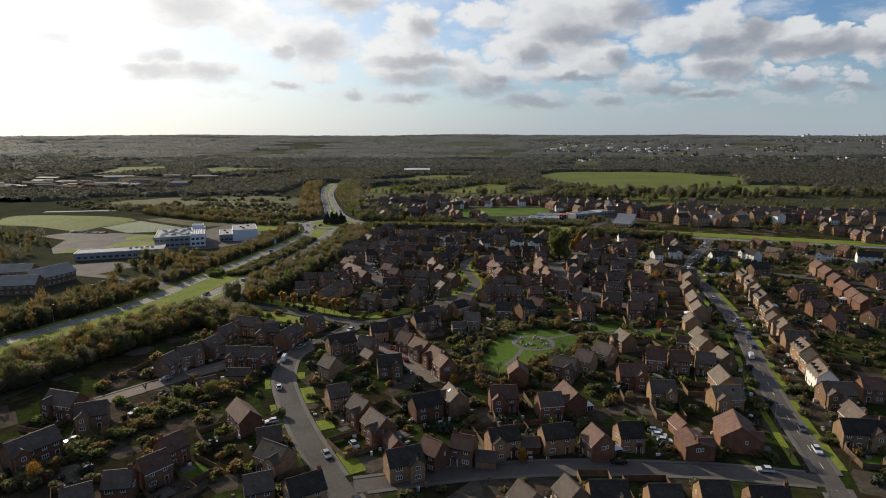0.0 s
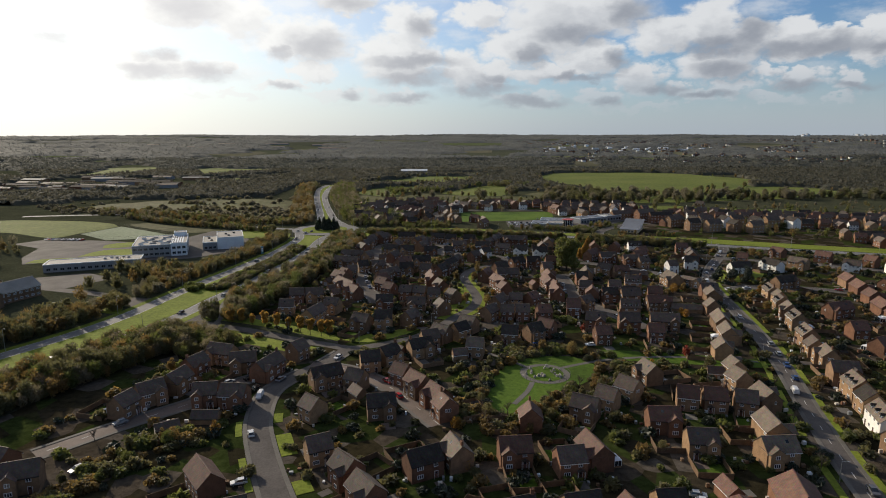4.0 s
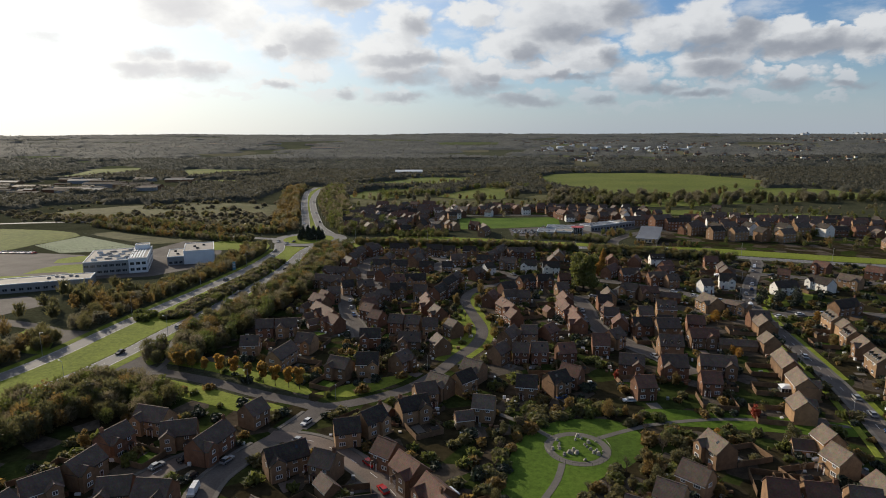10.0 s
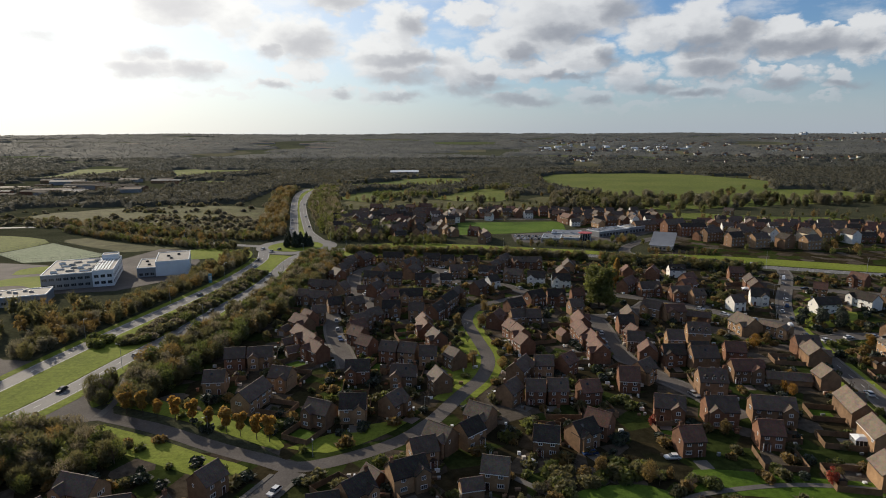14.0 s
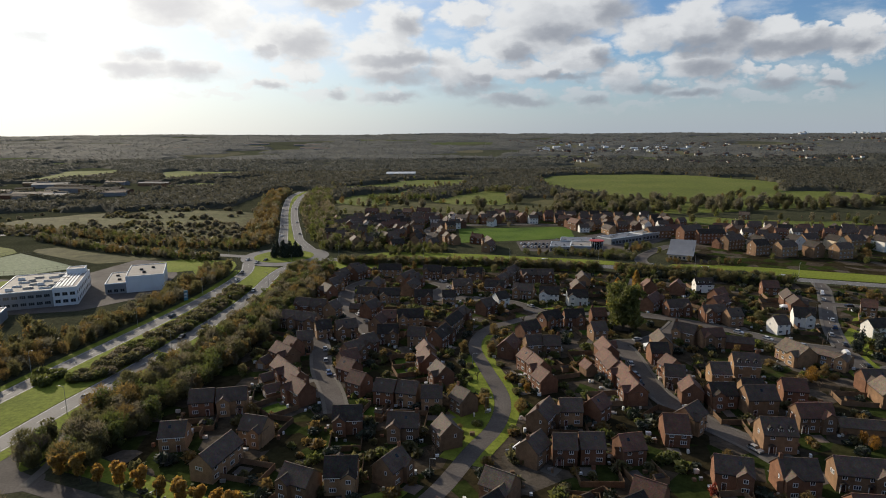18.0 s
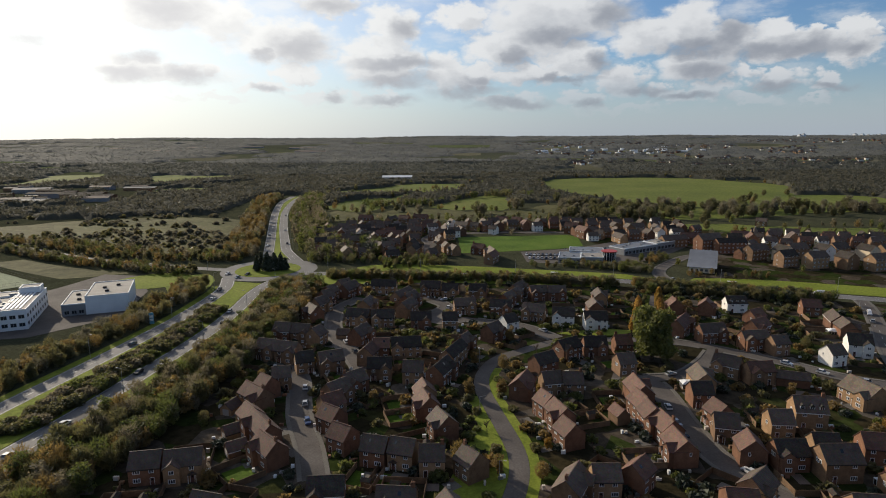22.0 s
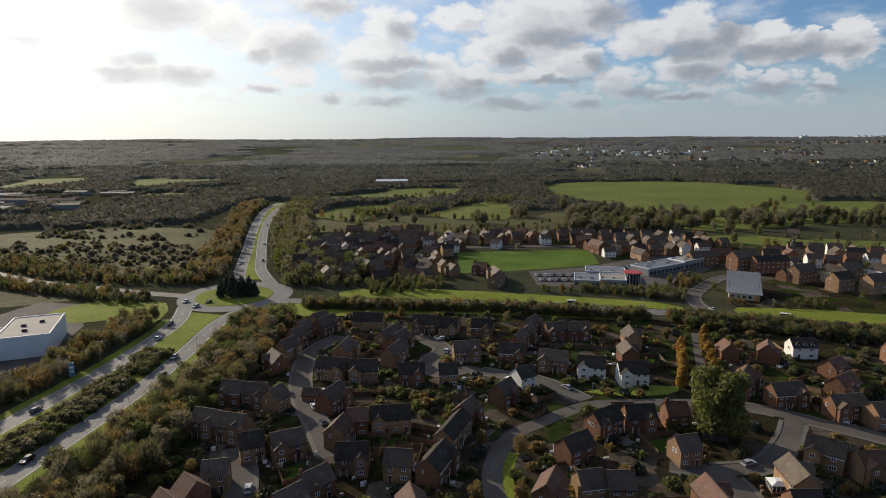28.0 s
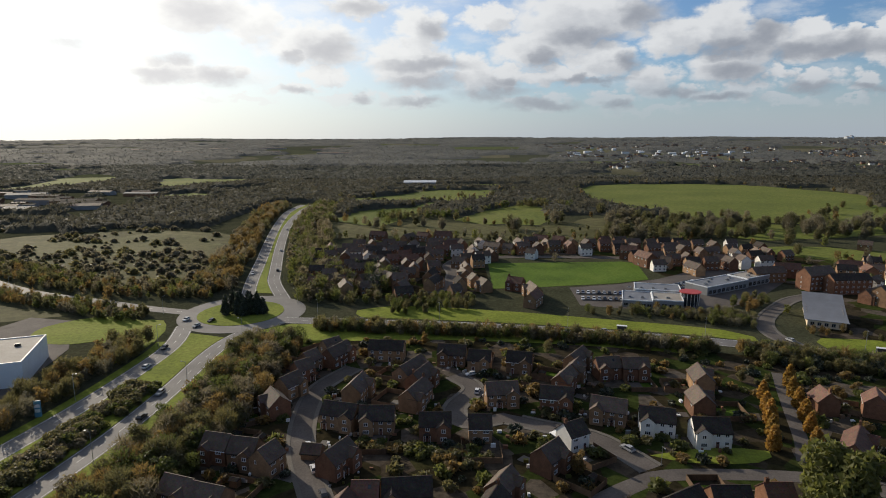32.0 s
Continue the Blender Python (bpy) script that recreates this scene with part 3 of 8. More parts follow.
road("narrow footpath curving beside the dual road", [(-104, 312), (-104, 324), (-108, 337), (-111, 347), (-112, 358), (-111.5, 372), (-110, 388), (-107, 404)], 2.4, "pavement", paved=False, dash=False, z=0.12, name="path")
road("village street beyond the main road", [(-6, 640), (2, 660), (6, 690), (4, 718), (20, 740), (80, 744), (150, 735), (200, 715)], 6, "asphalt_old", z=0.05, dash=False)
road("street among town houses", [(230, 640), (262, 634), (300, 640), (345, 628), (400, 610)], 6, "asphalt_old", z=0.05, dash=False)
road("estate street beside terraces", [(160, 372), (190, 378), (222, 372), (250, 352), (270, 326)], 6, "asphalt_old", z=0.07, dash=False)
road("estate street among red terraces", [(205, 462), (240, 446), (285, 424), (330, 404)], 6, "asphalt_old", z=0.07, dash=False)
road("side road joining the dual carriageway", [(-149, 344), (-160, 353), (-172, 362.5), (-187, 370.5), (-210, 379), (-250, 392), (-300, 404)], 7, "asphalt_old", paved=False, z=0.05, dash=False)

patch("road", "asphalt mouth of the estate entrance", soft_ring([(-131, 306), (-129, 322), (-124, 341), (-118, 336), (-114, 325), (-107, 317), (-102, 318), (-101, 311), (-112, 308), (-122, 305)], 2), 0.058, "asphalt_old", "road")
patch("road", "asphalt mouth of the side road", soft_ring([(-155, 326), (-150, 340), (-148, 360), (-158, 362), (-168, 363), (-162, 352), (-157, 342)], 2), 0.048, "asphalt_old", "road")
ring_out = [(-101.5 + 31 * math.cos(a * math.pi / 18), 603 + 33 * math.sin(a * math.pi / 18)) for a in range(36)]
patch("road", "asphalt circle of the roundabout", ring_out, 0.09, "asphalt", "road")
isle = [(-102.5 + 21 * math.cos(a * math.pi / 16), 603 + 22 * math.sin(a * math.pi / 16)) for a in range(32)]
patch("roundabout_island", "round grass island of the roundabout", isle, 0.24, "verge", "traffic island")

marks = []
for line, width, z, label, key, paved, dash, name, edge in ROADS:
    a, b = offset_line(line, width / 2), offset_line(line, -width / 2)
    n = len(line)
    verts = [(x, y, z) for x, y in a] + [(x, y, z) for x, y in b] + [(x, y, -0.2) for x, y in a] + [(x, y, -0.2) for x, y in b]
    faces = [(i + 1, i, n + i, n + i + 1) for i in range(n - 1)]
    faces += [(i, i + 1, 2 * n + i + 1, 2 * n + i) for i in range(n - 1)] + [(n + i + 1, n + i, 3 * n + i, 3 * n + i + 1) for i in range(n - 1)]
    tagged(new(name, spread("road", verts, faces, key)), label, "road", kind="structure")
    others = [(o, w) for o, w, *_ in ROADS if o is not line]
    if paved:
        verts, faces = [], []
        for side in (1, -1):
            inner, outer = offset_line(line, side * (width / 2 + 0.02)), offset_line(line, side * (width / 2 + 1.3))
            for i in range(n - 1):
                x, y = (inner[i][0] + outer[i + 1][0]) / 2, (inner[i][1] + outer[i + 1][1]) / 2
                if any(near_line(o, x, y) < w / 2 + 1.6 for o, w in others):
                    continue
                k = len(verts)
                q = [inner[i], inner[i + 1], outer[i + 1], outer[i]]
                verts += [(px, py, z + 0.12) for px, py in q] + [(px, py, -0.2) for px, py in q]
                f = [(k, k + 1, k + 2, k + 3), (k + 1, k, k + 4, k + 5), (k + 3, k + 2, k + 6, k + 7)]
                faces += [g if side < 0 else g[::-1] for g in f]
        if faces:
            tagged(new("pavement", spread("pavement", verts, faces, "pavement")), "pale pavement with kerbs beside a road", "pavement", kind="structure")

    def stripe(off, lo, hi, wide):
        p = offset_line(line, off)
        q0, q1 = offset_line(line, off - wide / 2), offset_line(line, off + wide / 2)
        for i in range(n - 1):
            if lo <= i % hi[1] < hi[0] and not any(near_line(o, *p[i]) < w / 2 + 0.5 for o, w in others):
                marks.append([(*q0[i], z + 0.012), (*q0[i + 1], z + 0.012), (*q1[i + 1], z + 0.012), (*q1[i], z + 0.012)])

    if edge:
        stripe(width / 2 - 0.5, 0, (3, 3), 0.18)
        stripe(-width / 2 + 0.5, 0, (3, 3), 0.18)
    if dash:
        stripe(0, 0, (1, 3), 0.16)
s = Shape()
for q in marks:
    s.face(q, "marking")
tagged(new("road_marking", s.mesh("road_marking")), "white painted lane lines and edge lines", "road marking", kind="stuff")

# ---- grass, courts and fields ----
patch("lawn", "mown lawn before the school", soft_ring([(-262, 478), (-240, 484), (-226, 478), (-226, 500), (-240, 508), (-258, 500)], 3), 0.115, "verge")
patch("lawn", "grass bank below the school drive", soft_ring([(-285, 455), (-262, 458), (-246, 470), (-262, 474), (-284, 468)], 3), 0.115, "verge")
patch("lawn", "grass corner beside the school drive", soft_ring([(-262, 512), (-245, 516), (-238, 530), (-252, 538), (-266, 528)], 3), 0.115, "verge")
patch("lawn", "grass island beside the side road", soft_ring([(-186, 366), (-172, 358), (-164, 349), (-159, 337), (-162, 333), (-172, 338), (-184, 352)], 3), 0.09, "verge")
patch("lawn", "grass spit between the dual road and a footpath", soft_ring([(-118, 338), (-116, 350), (-112, 342), (-107, 326), (-109, 319), (-114, 327)], 3), 0.09, "verge")
patch("sports_pitch", "pale fenced artificial pitch beside the school", [(-319, 582), (-304, 626), (-232, 573), (-250, 556), (-278, 548)], 0.13, "turf", "sports pitch")
def between(a, b, z, name, label, key):
    patch(name, label, list(a) + list(b)[::-1], z, key)


def stretch(line, lo, hi):
    return [p for p in line if lo <= p[1] <= hi]


between(offset_line(stretch(DUAL_FAR, 215, 572), -4.2), offset_line(stretch(DUAL_NEAR, 195, 566), 4.2), 0.16, "median", "mown green median of the dual road", "verge")
between(offset_line(stretch(NORTH_L, 640, 1100), -4.1), offset_line(stretch(NORTH_R, 640, 1100), 4.1), 0.16, "median", "green median of the far dual road", "verge")
between(offset_line(stretch(DUAL_NEAR, 300, 560), -4.2), offset_line(stretch(DUAL_NEAR, 300, 560), -8.5), 0.1, "verge", "grass verge of the dual road", "verge")
between(offset_line(stretch(DUAL_FAR, 215, 560), 4.2), offset_line(stretch(DUAL_FAR, 215, 560), 8), 0.1, "verge", "grass verge of the dual road", "verge")
patch("verge", "long mown green bank beside the main road", soft_ring([(-40, 594), (20, 586), (69, 576), (112, 565), (136, 556), (128, 572), (70, 592), (30, 604), (-20, 614), (-44, 606)]), 0.11, "verge")
patch("verge", "mown verge along the main road", soft_ring([(160, 548), (200, 532), (240, 514), (300, 490), (380, 462), (390, 474), (310, 508), (250, 534), (205, 552), (165, 560)]), 0.1, "verge")
patch("verge", "grass between the main road and the houses", soft_ring([(-66, 578), (-30, 577), (20, 571), (66, 561), (100, 551), (98, 543), (60, 552), (0, 560), (-50, 560)]), 0.1, "verge")
patch("verge", "corner lawn beside the roundabout", soft_ring([(-72, 584), (-48, 581), (-36, 570), (-52, 560), (-80, 562), (-84, 574)]), 0.12, "verge")
patch("verge", "grass beside the roundabout exit", soft_ring([(-128, 574), (-126, 552), (-132, 530), (-146, 548), (-158, 576), (-150, 590), (-136, 590)]), 0.1, "verge")
patch("sports_field", "bright green mown sports field", [(29, 650), (31, 722), (126, 726), (134, 718), (127, 672), (104, 662), (60, 654)], 0.1, "park", "sports field")
PARK = soft_ring([(18, 222), (18, 234), (22, 247), (27, 258), (39, 268), (56, 269), (63, 258), (56, 244), (44, 236), (36, 226), (28, 218)], 3)
patch("park_lawn", "green lawn of the small park", PARK, 0.08, "park")
patch("lawn", "lit lawn strips beside the estate entrance", soft_ring([(-100, 307), (-80, 298), (-60, 287), (-48, 281), (-56, 276), (-74, 284), (-96, 296)]), 0.07, "verge")
patch("lawn", "grass strip under the orange trees", soft_ring([(-106, 322), (-82, 312), (-60, 300), (-42, 290), (-44, 297), (-60, 308), (-84, 321), (-102, 330)]), 0.07, "verge")
patch("lawn", "grass between side roads", soft_ring([(-40, 291), (-28, 288), (-16, 295), (-6, 306), (-16, 305), (-30, 298)]), 0.07, "verge")
patch("lawn", "grass verge inside the road's bend", soft_ring([(8, 330), (15, 345), (18, 362), (14, 378), (10, 362), (4, 344)]), 0.07, "verge")
spine = [p for p in ENTRY if p[0] > 5 and 318 < p[1] < 425]
between(offset_line(spine[:28], 2.75), offset_line(spine[:28], 7.2), 0.09, "verge", "wide mown verge beside the spine road", "verge")
between(offset_line(spine, -2.75), offset_line(spine, -5.6), 0.085, "verge", "mown verge beside the spine road", "verge")
patch("lawn", "green lawn beside the avenue", soft_ring([(176, 388), (200, 398), (214, 420), (206, 440), (190, 424), (176, 408)]), 0.09, "verge")
patch("lawn", "triangle of grass at the junction", soft_ring([(58, 462), (68, 458), (86, 458), (92, 464), (76, 466)]), 0.09, "verge")
patch("lawn", "long green beside the avenue houses", soft_ring([(66, 266), (90, 262), (126, 256), (128, 264), (96, 272), (70, 276)]), 0.07, "lawn")
for k, side in enumerate((5.6, -5.6)):
    for lo, hi in ((150, 196), (200, 236), (242, 290), (296, 350), (356, 392)):
        ln = stretch(AVENUE, lo, hi)
        between(offset_line(ln, side + 1.9), offset_line(ln, side - 0.1 if side < 0 else side - 0.1), 0.2, "verge", "mown grass verge of the avenue", "verge")
for lo, hi in ((189, 206), (173, 182), (163, 170), (148, 160), (212, 222)):
    ln = stretch(NEAR_ROAD, lo, hi)
    between(offset_line(ln, 4.7), offset_line(ln, 9.2 if lo < 210 else 7.5), 0.16, "verge", "mown piece of grass verge between drives", "verge")
for lo, hi in ((205, 216), (178, 196), (150, 170)):
    ln = stretch(NEAR_ROAD, lo, hi)
    between(offset_line(ln, -4.7), offset_line(ln, -6.6), 0.16, "verge", "narrow grass verge beside the estate road", "verge")
def ragged(pts, step, amp, seed):
    """A field's outline, rounded and a little uneven."""
    ring = soft_ring(pts, step)
    r = random.Random(seed)
    return [(x + r.uniform(-amp, amp), y + r.uniform(-amp, amp) * 2) for x, y in ring]


FIELDS = []
for k, (name, label, key, pts) in enumerate((
        ("pasture", "wide green pasture on a gentle rise", "pasture", [(196, 1130), (212, 1030), (252, 985), (298, 950), (330, 912), (380, 908), (410, 975), (470, 972), (522, 1040), (604, 1160), (612, 1224), (576, 1290), (552, 1366), (510, 1405), (395, 1420), (290, 1412), (226, 1330)]),
        ("pasture", "green pasture behind the trees", "pasture", [(-121, 952), (-98, 1042), (-43, 1076), (28, 1204), (76, 1156), (17, 1118), (-24, 1024), (-52, 935), (-69, 902)]),
        ("pasture", "green pasture between hedges", "pasture", [(8, 936), (42, 1016), (84, 1079), (123, 1062), (108, 933), (84, 912), (40, 915)]),
        ("pasture", "green field beyond a hedge", "pasture", [(-149, 1177), (-85, 1215), (-17, 1311), (107, 1298), (76, 1210), (-30, 1130), (-105, 1100)]),
        ("meadow", "rough meadow between the village and the pastures", "rough", [(-120, 830), (-60, 835), (40, 815), (130, 815), (240, 830), (245, 905), (180, 960), (130, 930), (104, 905), (40, 905), (6, 930), (-20, 940), (-56, 896), (-118, 940)]),
        ("pasture", "green field beside the village", "pasture", [(245, 776), (300, 772), (352, 752), (420, 742), (408, 712), (330, 712), (280, 728), (240, 748)]),
        ("pasture", "parkland grass between the willows", "pasture", [(250, 815), (330, 815), (420, 845), (520, 875), (600, 900), (618, 1010), (520, 1050), (440, 1000), (380, 900), (324, 906), (290, 905), (255, 890)]),
        ("heath", "rough heath of dry grass and scrub", "rough", [(-400, 745), (-300, 705), (-180, 665), (-152, 700), (-165, 800), (-185, 850), (-270, 880), (-350, 860), (-420, 812)]),
        ("heath", "pale dry grass in the middle of the heath", "dry", [(-368, 819), (-300, 832), (-271, 876), (-212, 849), (-182, 795), (-202, 766), (-240, 757), (-287, 748), (-331, 763)]),
        ("pasture", "far hill field in the haze", "pasture", [(-735, 1310), (-690, 1425), (-676, 1540), (-770, 1745), (-884, 1810), (-858, 1655), (-800, 1480), (-790, 1340)]),
        ("pasture", "far field beyond the heath", "pasture", [(-484, 1325), (-446, 1474), (-394, 1508), (-424, 1620), (-505, 1612), (-566, 1650), (-612, 1620), (-540, 1450)]),
        ("pasture", "far field behind the works", "pasture", [(-420, 1190), (-360, 1180), (-330, 1250), (-400, 1275), (-450, 1240)]),
        ("pasture", "far field beside the barn", "pasture", [(20, 1365), (140, 1350), (170, 1420), (60, 1440), (-10, 1400)]))):
    ring = ragged(pts, 16 if key == "rough" else 22, 4, k)
    FIELDS.append(ring)
    patch(name, label, ring, 0.08 + 0.004 * k, key, {"heath": "heath", "meadow": "meadow"}.get(name, "field"))
patch("sports_field", "school playing field", soft_ring([(-440, 600), (-388, 590), (-332, 560), (-322, 584), (-308, 628), (-342, 656), (-390, 668), (-460, 668)], 20), 0.09, "pasture", "sports field")
patch("yard", "asphalt yard of the school", [(-222, 462), (-176, 470), (-150, 500), (-158, 550), (-180, 590), (-205, 596), (-215, 560), (-236, 520)], 0.1, "asphalt_old", "yard")
patch("verge", "rough grass between the school and the road", soft_ring([(-290, 650), (-236, 618), (-190, 602), (-196, 596), (-222, 586), (-236, 590), (-300, 634)]), 0.05, "rough")
patch("lawn", "lawn behind the sports hall", soft_ring([(-184, 560), (-160, 556), (-140, 572), (-150, 592), (-172, 596), (-188, 580)]), 0.14, "verge")
patch("car_park", "asphalt car park of the supermarket", [(72, 614), (100, 606), (140, 604), (168, 622), (205, 662), (215, 690), (170, 700), (132, 672), (106, 660), (74, 652)], 0.07, "asphalt_old", "car park")
patch("car_park", "car park beside the offices", [(-245, 375), (-215, 385), (-200, 410), (-225, 425), (-262, 405)], 0.07, "asphalt_old", "car park")
patch("yard", "car park in front of the school", [(-300, 474), (-285, 452), (-250, 466), (-225, 474), (-238, 512), (-256, 540), (-280, 546), (-330, 556), (-345, 532), (-312, 512)], 0.07, "asphalt_old", "car park")

# ---- houses ----
def window_mesh(w, h, cols=2, key="frame_white"):
    """One frame with its panes set back in it."""
    s = Shape()
    bar, out, back = 0.12, -0.05, -0.01
    xs = [-w / 2]
    for c in range(cols):
        lo, hi = -w / 2 + bar / 2 + (w - bar) * c / cols, -w / 2 + bar / 2 + (w - bar) * (c + 1) / cols
        xs += [lo + bar / 2, hi - bar / 2]
    xs.append(w / 2)
    zs = [0, bar, h - bar, h]
    ids = {}

    def vert(x, y, z):
        k = (round(x, 4), y, round(z, 4))
        if k not in ids:
            ids[k] = len(s.v)
            s.v.append(k)
        return ids[k]

    def quad(pts, mat):
        s.f.append(tuple(vert(*p) for p in pts))
        s.m.append(s.slot(mat))

    for i in range(len(xs) - 1):
        for j in range(3):
            x0, x1, z0, z1 = xs[i], xs[i + 1], zs[j], zs[j + 1]
            if j == 1 and i % 2 == 1:
                ring = [(x0, z0), (x1, z0), (x1, z1), (x0, z1)]
                for n in range(4):
                    (ax, az_), (bx, bz) = ring[n], ring[(n + 1) % 4]
                    quad([(ax, out, az_), (bx, out, bz), (bx, back, bz), (ax, back, az_)], key)
                quad([(x, back, z) for x, z in ring], "glass")
            else:
                quad([(x0, out, z0), (x1, out, z0), (x1, out, z1), (x0, out, z1)], key)
    edge = [(x, 0) for x in xs] + [(w / 2, z) for z in zs[1:]] + [(x, h) for x in xs[::-1][1:]] + [(-w / 2, z) for z in zs[::-1][1:-1]]
    for n in range(len(edge)):
        (ax, az_), (bx, bz) = edge[n], edge[(n + 1) % len(edge)]
        quad([(bx, out, bz), (ax, out, az_), (ax, 0.03, az_), (bx, 0.03, bz)], key)
    return s.mesh("window")


WIN_WIDE, WIN_MID, WIN_SLIM = window_mesh(1.75, 1.2, 3), window_mesh(1.2, 1.15, 2), window_mesh(0.65, 1.05, 1)
s = Shape()
s.box(-0.47, -0.03, 0, 0.47, 0.03, 2.05, "door_paint")
s.box(-0.55, -0.05, 0, -0.47, 0.035, 2.13, "frame_white")
s.box(0.47, -0.05, 0, 0.55, 0.035, 2.13, "frame_white")
s.box(-0.47, -0.05, 2.05, 0.47, 0.035, 2.13, "frame_white")
s.box(-0.22, -0.045, 1.35, 0.22, 0.03, 1.85, "glass")
DOOR = s.mesh("front_door")
s = Shape()
for i in range(6):
    s.box(-1.15, -0.04 if i % 2 else -0.06, i * 0.35, 1.15, 0.03, i * 0.35 + 0.345, "garage_door")
GARAGE_DOOR = s.mesh("garage_door")
s = Shape()
s.box(-0.45, -0.3, -0.9, 0.45, 0.3, 0.9, "brick_red")
s.box(-0.5, -0.35, 0.75, 0.5, 0.35, 0.86, "brick_red")
for x in (-0.22, 0.22):
    s.tube((x, 0, 0.9), (x, 0, 1.2), 0.12, 0.1, "tile_red", 8)
CHIMNEY = s.mesh("chimney")
s = Shape()
s.box(-1.0, -0.75, 2.3, 1.0, 0.0, 2.36, "frame_white")
s.solid([(-1.1, -0.85, 2.36), (1.1, -0.85, 2.36), (1.1, 0, 2.36), (-1.1, 0, 2.36), (-0.0, -0.85, 3.0), (0.0, 0, 3.0)], [(0, 1, 4), (1, 2, 5, 4), (0, 4, 5, 3), (3, 2, 1, 0)], "tile_brown")
for x in (-0.95, 0.95):
    s.box(x - 0.06, -0.72, 0, x + 0.06, -0.6, 2.3, "frame_white")
PORCH = s.mesh("porch")
s = Shape()
s.box(-0.62, -0.1, 0, 0.62, 1.3, 1.25, "frame_white")
s.box(-0.5, -0.125, 0.12, 0.5, -0.1, 1.1, "glass")
s.box(-0.03, -0.14, 0.12, 0.03, -0.12, 1.1, "frame_white")
s.solid([(-0.75, -0.25, 1.2), (0.75, -0.25, 1.2), (0.75, 1.4, 1.2), (-0.75, 1.4, 1.2), (0, -0.25, 1.85), (0, 1.9, 1.85)], [(0, 1, 4), (1, 2, 5, 4), (0, 4, 5, 3)], "tile_slate")
DORMER = s.mesh("dormer")
s = Shape()
s.box(-0.35, -0.02, 0, 0.35, 0.05, 0.95, "glass")
for x in (-0.4, 0.33):
    s.box(x, -0.02, 0, x + 0.07, 0.09, 0.95, "gutter")
ROOF_LIGHT = s.mesh("roof_light")


def conservatory_mesh():
    s = Shape()
    s.box(-1.9, -3.0, 0, 1.9, 0, 0.55, "brick_buff")
    for i in range(7):
        x = -1.9 + i * 3.8 / 6
        s.box(x - 0.05, -3.02, 0.55, x + 0.05, -2.94, 2.15, "frame_white")
    for sx in (-1.9, 1.9):
        for i in range(4):
            s.box(sx - 0.05, -3.0 + i, 0.55, sx + 0.05, -2.9 + i, 2.15, "frame_white")
    s.box(-1.86, -2.96, 0.55, 1.86, -0.02, 2.1, "glass")
    s.box(-2.0, -3.1, 2.12, 2.0, 0, 2.22, "frame_white")
    s.solid([(-2.0, -3.1, 2.22), (2.0, -3.1, 2.22), (2.0, 0, 2.22), (-2.0, 0, 2.22), (-0.9, -1.6, 2.95), (0.9, -1.6, 2.95), (0.9, 0, 2.95), (-0.9, 0, 2.95)],
            [(0, 1, 5, 4), (1, 2, 6, 5), (4, 5, 6, 7), (3, 0, 4, 7)], "panel_white")
    return s.mesh("conservatory")


CONSERVATORY = conservatory_mesh()


def gabled(L, W, he, hr, key, base=-0.25, x0=None):
    s = Shape()
    a, b = (-L / 2, L / 2) if x0 is None else (x0, x0 + L)
    pts = [(x, y, z) for x in (a, b) for y, z in ((-W / 2, base), (W / 2, base), (W / 2, he), (0, hr), (-W / 2, he))]
    s.solid(pts, [(4, 3, 2, 1, 0), (5, 6, 7, 8, 9), (0, 1, 6, 5), (1, 2, 7, 6), (4, 0, 5, 9), (2, 3, 8, 7), (3, 4, 9, 8)], key)
    return s.mesh("wall")


def pitched(L, W, he, hr, key, over=0.35, verge=0.2, trim=False, trim_key="frame_white"):
    """Two slopes with thickness, meeting at the ridge, and a line of ridge tiles."""
    s = Shape()
    k = (hr - he) / (W / 2)
    a, t = L / 2 + verge, 0.16
    y1, ze = W / 2 + over, he - k * over
    for sy in (-1, 1):
        top = [(-a, sy * y1, ze + t), (a, sy * y1, ze + t), (a, 0, hr + t), (-a, 0, hr + t)]
        low = [(x, y, z - t) for x, y, z in top]
        fs = [(0, 1, 2, 3), (7, 6, 5, 4), (1, 0, 4, 5), (2, 1, 5, 6), (0, 3, 7, 4)]
        s.solid(top + low, fs if sy < 0 else [f[::-1] for f in fs], key)
    s.box(-a, -0.13, hr + t - 0.08, a, 0.13, hr + t + 0.07, key)
    if trim:
        for sy in (-1, 1):
            s.box(-a, sy * (y1 - 0.02) - 0.02, ze - 0.2, a, sy * (y1 - 0.02) + 0.02, ze + 0.02, trim_key)
    return s.mesh("roof")


WALLS = {"r": "brick_red", "b": "brick_brown", "s": "brick_buff", "t": "brick_buff", "W": "render_white", "C": "render_cream"}
ROOFS = {"b": "tile_brown", "r": "tile_red", "s": "tile_slate", "t": "tile_tan"}
ROOF_WORDS = {"b": "brown tiled", "r": "red tiled", "s": "dark slate", "t": "pale tan tiled"}
WALL_WORDS = {"brick_red": "red brick", "brick_brown": "brown brick", "brick_buff": "buff brick", "render_white": "white rendered", "render_cream": "cream rendered"}
FOOTPRINTS = []
rng = random.Random(11)


